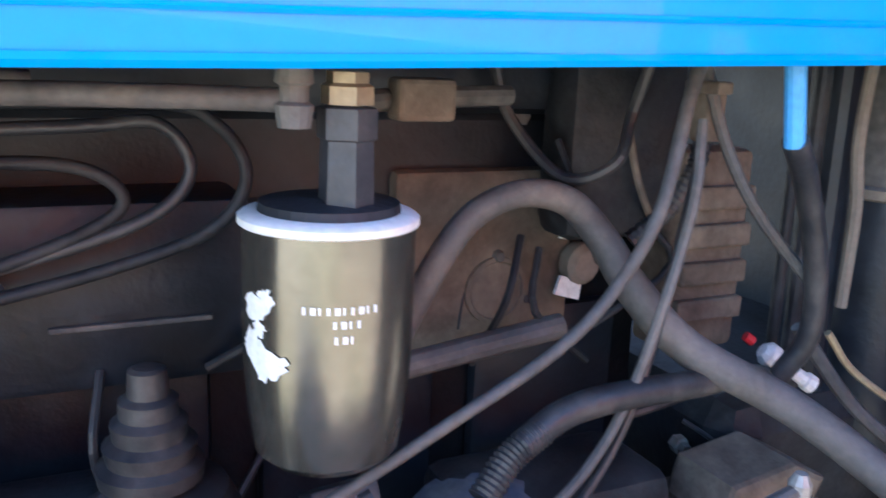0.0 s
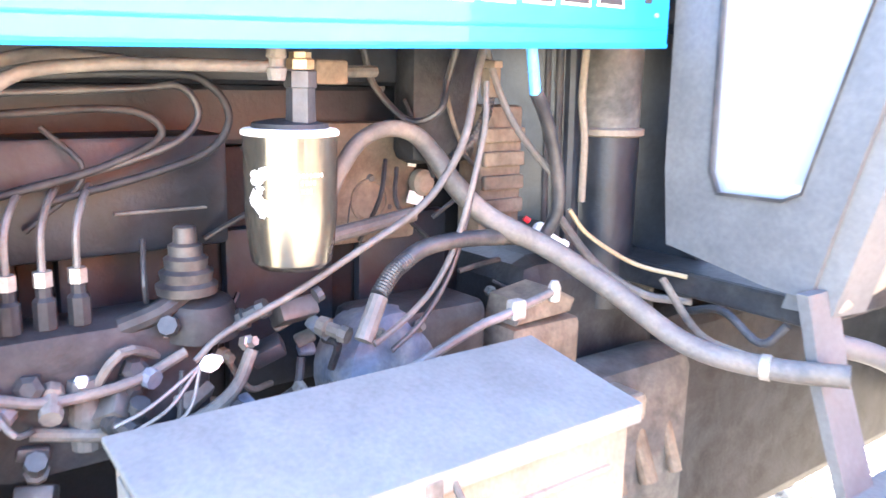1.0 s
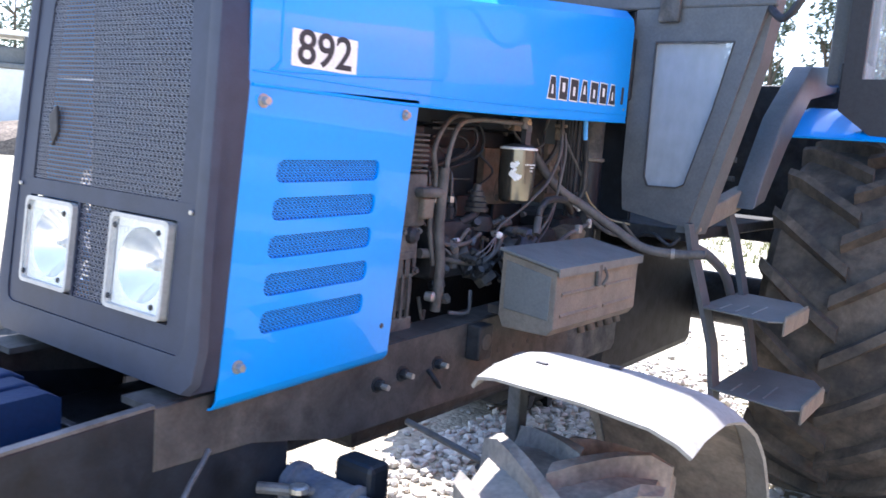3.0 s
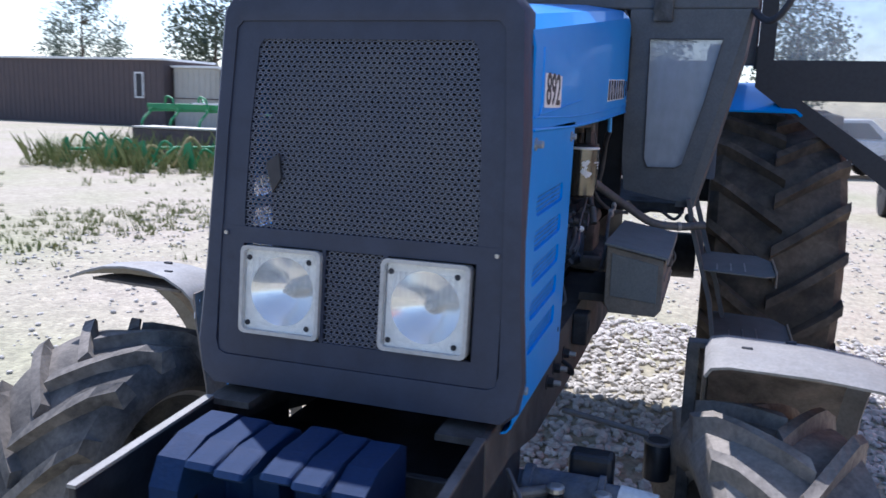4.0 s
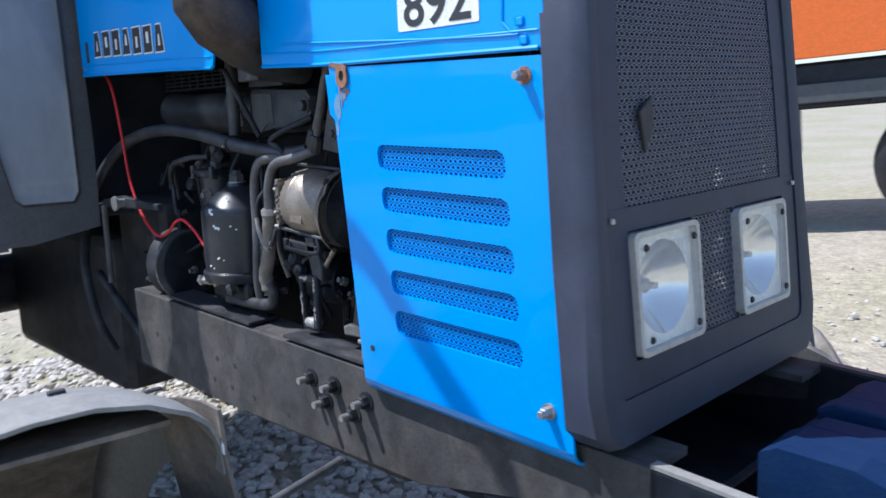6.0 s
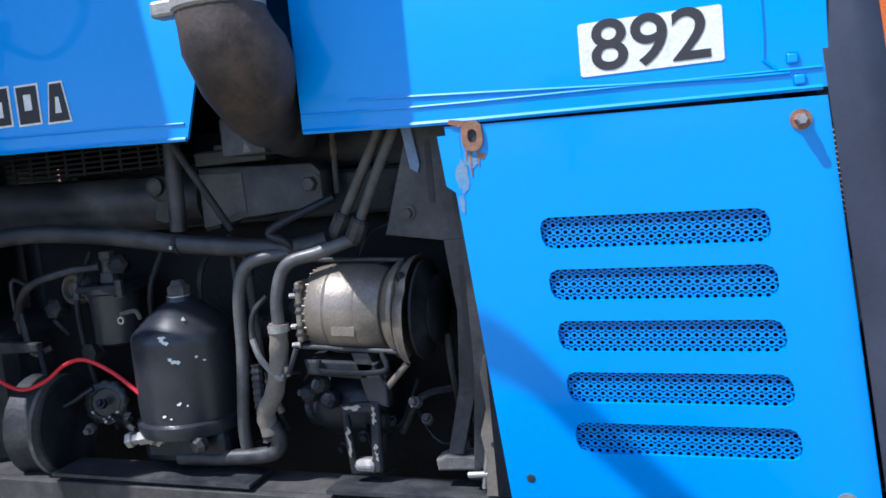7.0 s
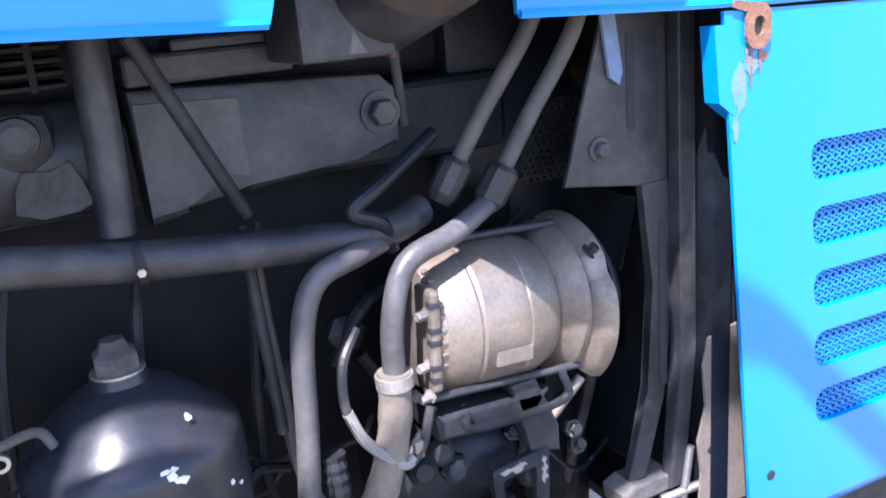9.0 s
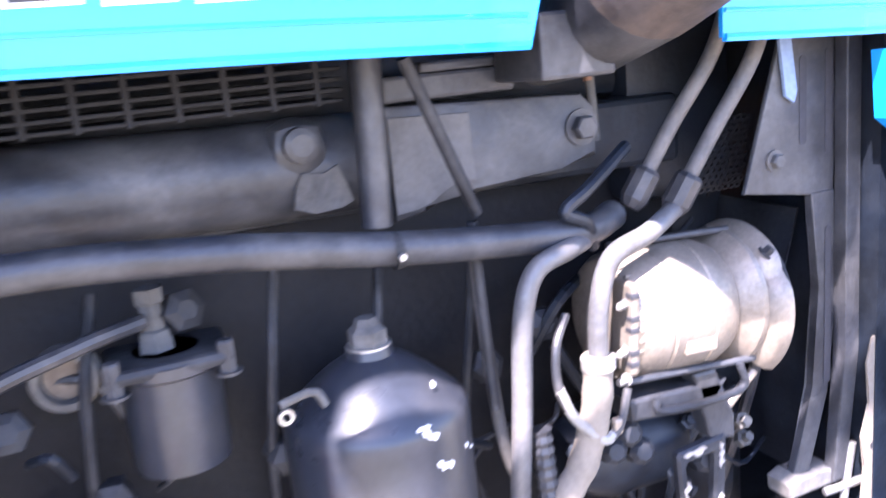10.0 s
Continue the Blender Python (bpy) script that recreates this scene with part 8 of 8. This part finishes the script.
def build_plough():
    """A folded green cultivator on the ground."""
    p = thing("cultivator", "green steel cultivator standing on the gravel", "farm implement")
    p.location = (0, 0, -0.03)
    for y in (16.0, 17.2):
        part("beam", box((-12.9, y, 1.16), (-6.2, y + 0.12, 1.28), 0.01), GREEN, p)
    for i in range(9):
        x = -12.8 + i * 0.82
        part("cross_beam", box((x, 15.9, 1.08), (x + 0.10, 17.4, 1.16), 0.01), GREEN, p)
        part("tine", tube([(x + 0.05, 15.95, 1.10), (x + 0.05, 15.6, 0.8), (x + 0.05, 15.8, 0.3), (x + 0.05, 16.0, 0.03)], 0.03), GREEN, p)
    part("mast", plate([(-9.9, 1.25), (-9.3, 1.25), (-9.55, 1.85), (-9.7, 1.85)], "y", 16.0, 16.1, 0.01), GREEN, p)
    part("mast", plate([(-9.9, 1.25), (-9.3, 1.25), (-9.55, 1.85), (-9.7, 1.85)], "y", 16.6, 16.7, 0.01), GREEN, p)
    for i in range(7):
        x = -12.4 + i * 0.95
        part("spring_leg", tube([(x, 16.05, 1.28), (x + 0.12, 15.95, 1.45), (x + 0.32, 15.9, 1.40), (x + 0.40, 15.85, 1.22)], 0.025), GREEN, p)
        part("depth_arm", tube([(x + 0.3, 17.2, 1.2), (x + 0.5, 16.9, 1.42), (x + 0.75, 16.6, 1.25)], 0.022), GREEN, p)
    part("mouldboard", plate([(-9.75, 0.9), (-9.4, 0.9), (-8.75, 0.2), (-8.9, 0.02), (-10.3, 0.02), (-10.2, 0.3)], "y", 14.6, 14.66, 0.01), GREEN, p, "curved green plate")
    for i in range(4):
        part("pale_bar", box((-11.5 + i * 1.4, 15.88, 1.28), (-10.6 + i * 1.4, 15.95, 1.32), 0.004), WHITE, p)
    b = thing("seed_hopper", "long low dark steel hopper below the green frame", "farm implement")
    b.location = (0, 0, -0.04)
    part("hopper", box((-12.5, 14.9, 0.03), (-6.75, 15.7, 0.72), 0.03), SHED, b)
    part("hopper_lid", box((-12.5, 14.87, 0.72), (-6.75, 15.73, 0.76), 0.006), CREAMDOOR, b)
    part("wheel", lathe((-6.5, 15.2, 0.27), (1, 0, 0), [(0, 0.15), (0.02, 0.27), (0.18, 0.27), (0.2, 0.15)], 20), TYRE, b)
    r = thing("harrow", "tangled green and yellow harrow lying in the grass", "farm implement")
    rng = random.Random(5)
    for i in range(12):
        x = -12.6 + i * 0.32
        part("harrow_bar", tube([(x, 12.8 + rng.uniform(-0.3, 0.3), 0.05), (x + 0.2, 13.0, 0.35 + rng.uniform(0, 0.3)), (x + 0.5, 13.2, 0.1)], 0.028), GREEN if i % 3 else STRAW, r)
    for i in range(4):
        part("share", plate([(0, 0), (0.35, 0), (0.22, 0.55), (0.08, 0.5)], "y", 0, 0.03, 0.005), GREEN, r).location = (-12.4 + i * 0.95, 12.5 + 0.2 * (i % 2), 0.0)
    part("long_beam", rod((-12.9, 12.7, 0.25), (-9.0, 13.6, 0.42), 0.035), GREEN, r)


build_plough()


def build_machine(name, label, x, y, w, h, paint, z0=0.4):
    """A far machine: a hopper on a frame with wheels, rails and a hitch."""
    m = thing(name, label, "farm machine")
    m.location = (x, y, ground_height(x, y))
    part("hopper", plate([(-w / 2, h * 0.55), (-w / 2, h), (w / 2, h), (w / 2, h * 0.55), (w / 2 - 0.3, z0), (-w / 2 + 0.3, z0)], "y", 0, 1.2, 0.03), paint, m)
    part("lid", box((-w / 2 - 0.05, -0.05, h), (w / 2 + 0.05, 1.25, h + 0.06), 0.01), WHITE, m)
    for i in range(int(w / 0.5)):
        part("coulter", rod((-w / 2 + 0.25 + i * 0.5, -0.1, z0 + 0.1), (-w / 2 + 0.3 + i * 0.5, -0.4, 0.05), 0.03), paint, m)
    for sx in (-1, 1):
        part("wheel", lathe((sx * (w / 2 + 0.05), 0.6, 0.38), (sx, 0, 0), [(0, 0.2), (0.02, 0.38), (0.2, 0.38), (0.22, 0.2)], 24), TYRE, m)
        part("hub", lathe((sx * (w / 2 + 0.2), 0.6, 0.38), (sx, 0, 0), [(0, 0.2), (0.05, 0.19), (0.07, 0.05)], 16), WHITE, m)
    part("rail", box((-w / 2, -0.1, z0), (w / 2, 0.0, z0 + 0.1), 0.01), paint, m)
    return m


build_machine("seed_drill", "long red seed drill in the far row", -8.9, 33, 3.6, 1.35, RED)
build_machine("red_implement", "red implement with a pale-hubbed wheel by the grass", 4.3, 12.2, 1.8, 1.0, RED, 0.35)
build_machine("red_implement", "red machine standing behind the cars", 9.5, 21.0, 4.0, 2.3, RED, 0.6)
build_machine("grain_cart", "yellow cart in the far row", -5.9, 35, 1.4, 1.7, YELLOW, 0.45)


def build_pale_truck():
    """A tall pale truck behind the soil heap."""
    t = thing("truck", "tall pale truck with a glazed cab behind the soil heap", "truck")
    t.matrix_basis = Matrix.Translation((-27.0, 15.7, ground_height(-27, 15.7))) @ Matrix.Rotation(radians(59), 4, "Z")
    part("truck_body", plate([(-3.6, 0.9), (-3.6, 2.75), (1.15, 2.75), (1.25, 2.4), (1.3, 0.9)], "y", -1.1, 1.1, 0.06), WHITE, t, "pale body", smooth=40)
    part("belt_rail", box((-3.7, -1.16, 2.74), (1.32, 1.16, 2.92), 0.04), BOXLID, t, "pale blue-grey rail")
    part("cab_roof", plate([(-3.4, 3.86), (-3.4, 4.02), (0.45, 4.02), (0.5, 3.86)], "y", -1.05, 1.05, 0.03), WHITE, t, smooth=40)
    for x0, x1 in ((-3.3, -3.2), (-1.7, -1.55), (-1.2, -1.1), (-0.4, -0.2), (0.35, 0.5)):
        for y in (-1.0, 0.92):
            part("pillar", plate([(x0, 2.9), (x1 + 0.12, 2.9), (x1, 3.88), (x0, 3.88)], "y", y, y + 0.08), GREYCAB, t)
    part("cab_inside", box((-3.1, -0.7, 2.9), (-0.5, 0.7, 3.5), 0.08), BOXLID, t)
    part("badge_plate", box((-0.9, -1.12, 2.0), (-0.4, -1.09, 2.15), 0.01), GREYCAB, t)
    part("chassis", box((-3.3, -0.8, 0.55), (1.0, 0.8, 0.9), 0.02), BLACK, t)
    for x in (-2.6, 0.5):
        for y in (-1.1, 0.82):
            part("wheel", lathe((x, y, 0.5), (0, 1, 0), [(0, 0.25), (0.02, 0.5), (0.26, 0.5), (0.28, 0.25)], 24), TYRE, t)


build_pale_truck()


def build_soil_heap():
    b, rows = bm_new(), []
    for i in range(25):
        for_row = []
        for j in range(13):
            u, v = -1 + i / 12, -1 + j / 6
            h = max(0, 1 - u * u) * max(0, 1 - v * v)
            x, y = u * 4.2, v * 1.8
            lump = noise.noise(Vector((x * 0.9, y * 0.9, 3))) * 0.35 + noise.noise(Vector((x * 3, y * 3, 7))) * 0.16
            for_row.append(b.verts.new((x, y, -0.15 + 1.35 * h ** 0.7 + lump * min(1, h * 3))))
        rows.append(for_row)
    for p, q in zip(rows, rows[1:]):
        for k in range(12):
            b.faces.new((p[k], q[k], q[k + 1], p[k + 1]))
    heap = thing("soil_heap", "low heap of red-brown soil across the yard", "soil heap")
    heap.matrix_basis = Matrix.Translation((-24.6, 14.0, ground_height(-24.6, 14))) @ Matrix.Rotation(radians(59), 4, "Z")
    part("soil", b, BROWN, heap)
    rng = random.Random(6)
    for k in range(14):
        u, v = rng.uniform(-3.4, 3.4), rng.uniform(-2.0, -1.0)
        part("clod", lathe((u, v, rng.uniform(0.05, 0.3)), (rng.uniform(-0.3, 0.3), rng.uniform(-0.3, 0.3), 1), [(0, 0.12), (0.06, 0.17), (0.13, 0.12), (0.16, 0.03)], 7), TAN, heap)


build_soil_heap()


def build_pole(x, y, h):
    p = thing("pole", "pale slender lamp pole behind the machines", "lamp pole")
    p.location = (x, y, ground_height(x, y))
    part("shaft", rod((0, 0, 0), (0, 0, h), 0.09, 12, 0.05), BOXLID, p)
    part("arm", tube([(0, 0, h - 0.1), (0.5, 0, h + 0.3), (1.2, 0, h + 0.35)], 0.04), BOXLID, p)
    part("lamp_head", box((1.1, -0.1, h + 0.28), (1.6, 0.1, h + 0.38), 0.03), BOXLID, p)


build_pole(-16.5, 55, 9)


def make_tree(name, label, h, w, seed, poplar):
    """A tree with tapered trunk, limbs and a crown of many small leaf clumps."""
    rng = random.Random(seed)
    t = thing(name, label, "tree", "trees behind the yard")
    tr = bm_new()
    add_tube(tr, [(0, 0, 0), (0.1, 0, h * 0.3), (-0.05, 0.1, h * 0.6), (0, 0, h * 0.95)], 0.25, 8, 4, radii=lambda u: 0.28 * (1 - u) + 0.03)
    trunk = part("trunk", tr, BARK, t)
    for i in range(9):
        a, z = rng.uniform(0, 6.28), h * rng.uniform(0.2, 0.8)
        e = Vector((math.cos(a) * w * 0.6, math.sin(a) * w * 0.6, z + (h * 0.2 if poplar else h * 0.1)))
        part("limb", tube([(0, 0, z), e * 0.5 + Vector((0, 0, z * 0.5)), e], 0.06, 6, 3, radii=lambda u: 0.09 * (1 - u) + 0.015), BARK, t)
    verts, faces = [], []
    clumps = []
    for _ in range(70):
        z = rng.uniform(0.12, 1.0) if poplar else rng.uniform(0.25, 1.0)
        spread = w * (math.sin(math.pi * min(1, z * 0.92 + 0.06)) ** 0.6) if poplar else w * math.sqrt(max(0.05, 1 - ((z - 0.6) / 0.42) ** 2))
        a, r = rng.uniform(0, 6.28), spread * math.sqrt(rng.uniform(0.1, 1))
        clumps.append((r * math.cos(a), r * math.sin(a), z * h, w * rng.uniform(0.22, 0.42)))
    for cx, cy, cz, cr in clumps:
        for _ in range(55):
            v = Vector((rng.gauss(0, 1), rng.gauss(0, 1), rng.gauss(0, 1.1))).normalized() * cr * rng.uniform(0.5, 1.1)
            c = Vector((cx, cy, cz)) + v
            u = Vector((rng.gauss(0, 1), rng.gauss(0, 1), rng.gauss(0, 1))).normalized()
            q = u.orthogonal().normalized()
            s = rng.uniform(0.10, 0.22)
            k = len(verts)
            verts.extend([c + u * s, c + q * s * 0.6, c - u * s, c - q * s * 0.6])
            faces.append((k, k + 1, k + 2, k + 3))
    me = bpy.data.meshes.new("crown")
    me.from_pydata([tuple(v) for v in verts], [], faces)
    me.materials.append(LEAF)
    c = new("crown", me)
    c.parent = t
    tagged(c, kind="stuff")
    return t


_poplar = make_tree("poplar", "tall slender poplar behind the yard", 17, 1.7, 21, True)
_poplar.location = (-15.5, 62, -0.3)
_round = make_tree("tree", "broad leafy tree behind the yard", 11, 3.8, 22, False)
_round.location = (-26, 60, -0.3)
for _x, _y, _k in ((-17.8, 63, 0.95), (-12.5, 66, 1.05), (-10.0, 70, 0.9), (-21, 66, 0.8), (-8, 62, 1.0), (-32, 70, 0.9), (-36, 66, 0.8)):
    copy_thing(_poplar, pose(_x, _y, -0.3, 0, 0, _x * 37) @ Matrix.Scale(_k, 4))
for _x, _y, _k in ((-34, 62, 0.9), (-44, 66, 1.1), (-4, 74, 0.8), (6, 70, 1.0), (16, 62, 0.9), (30, 55, 1.0), (-52, 58, 0.9), (-24, 72, 1.0), (-60, 30, 1.0), (-62, 10, 0.9)):
    copy_thing(_round, pose(_x, _y, -0.3, 0, 0, _x * 53) @ Matrix.Scale(_k, 4))


# ---- loose ground cover, last ----
build_stones()
build_grass()
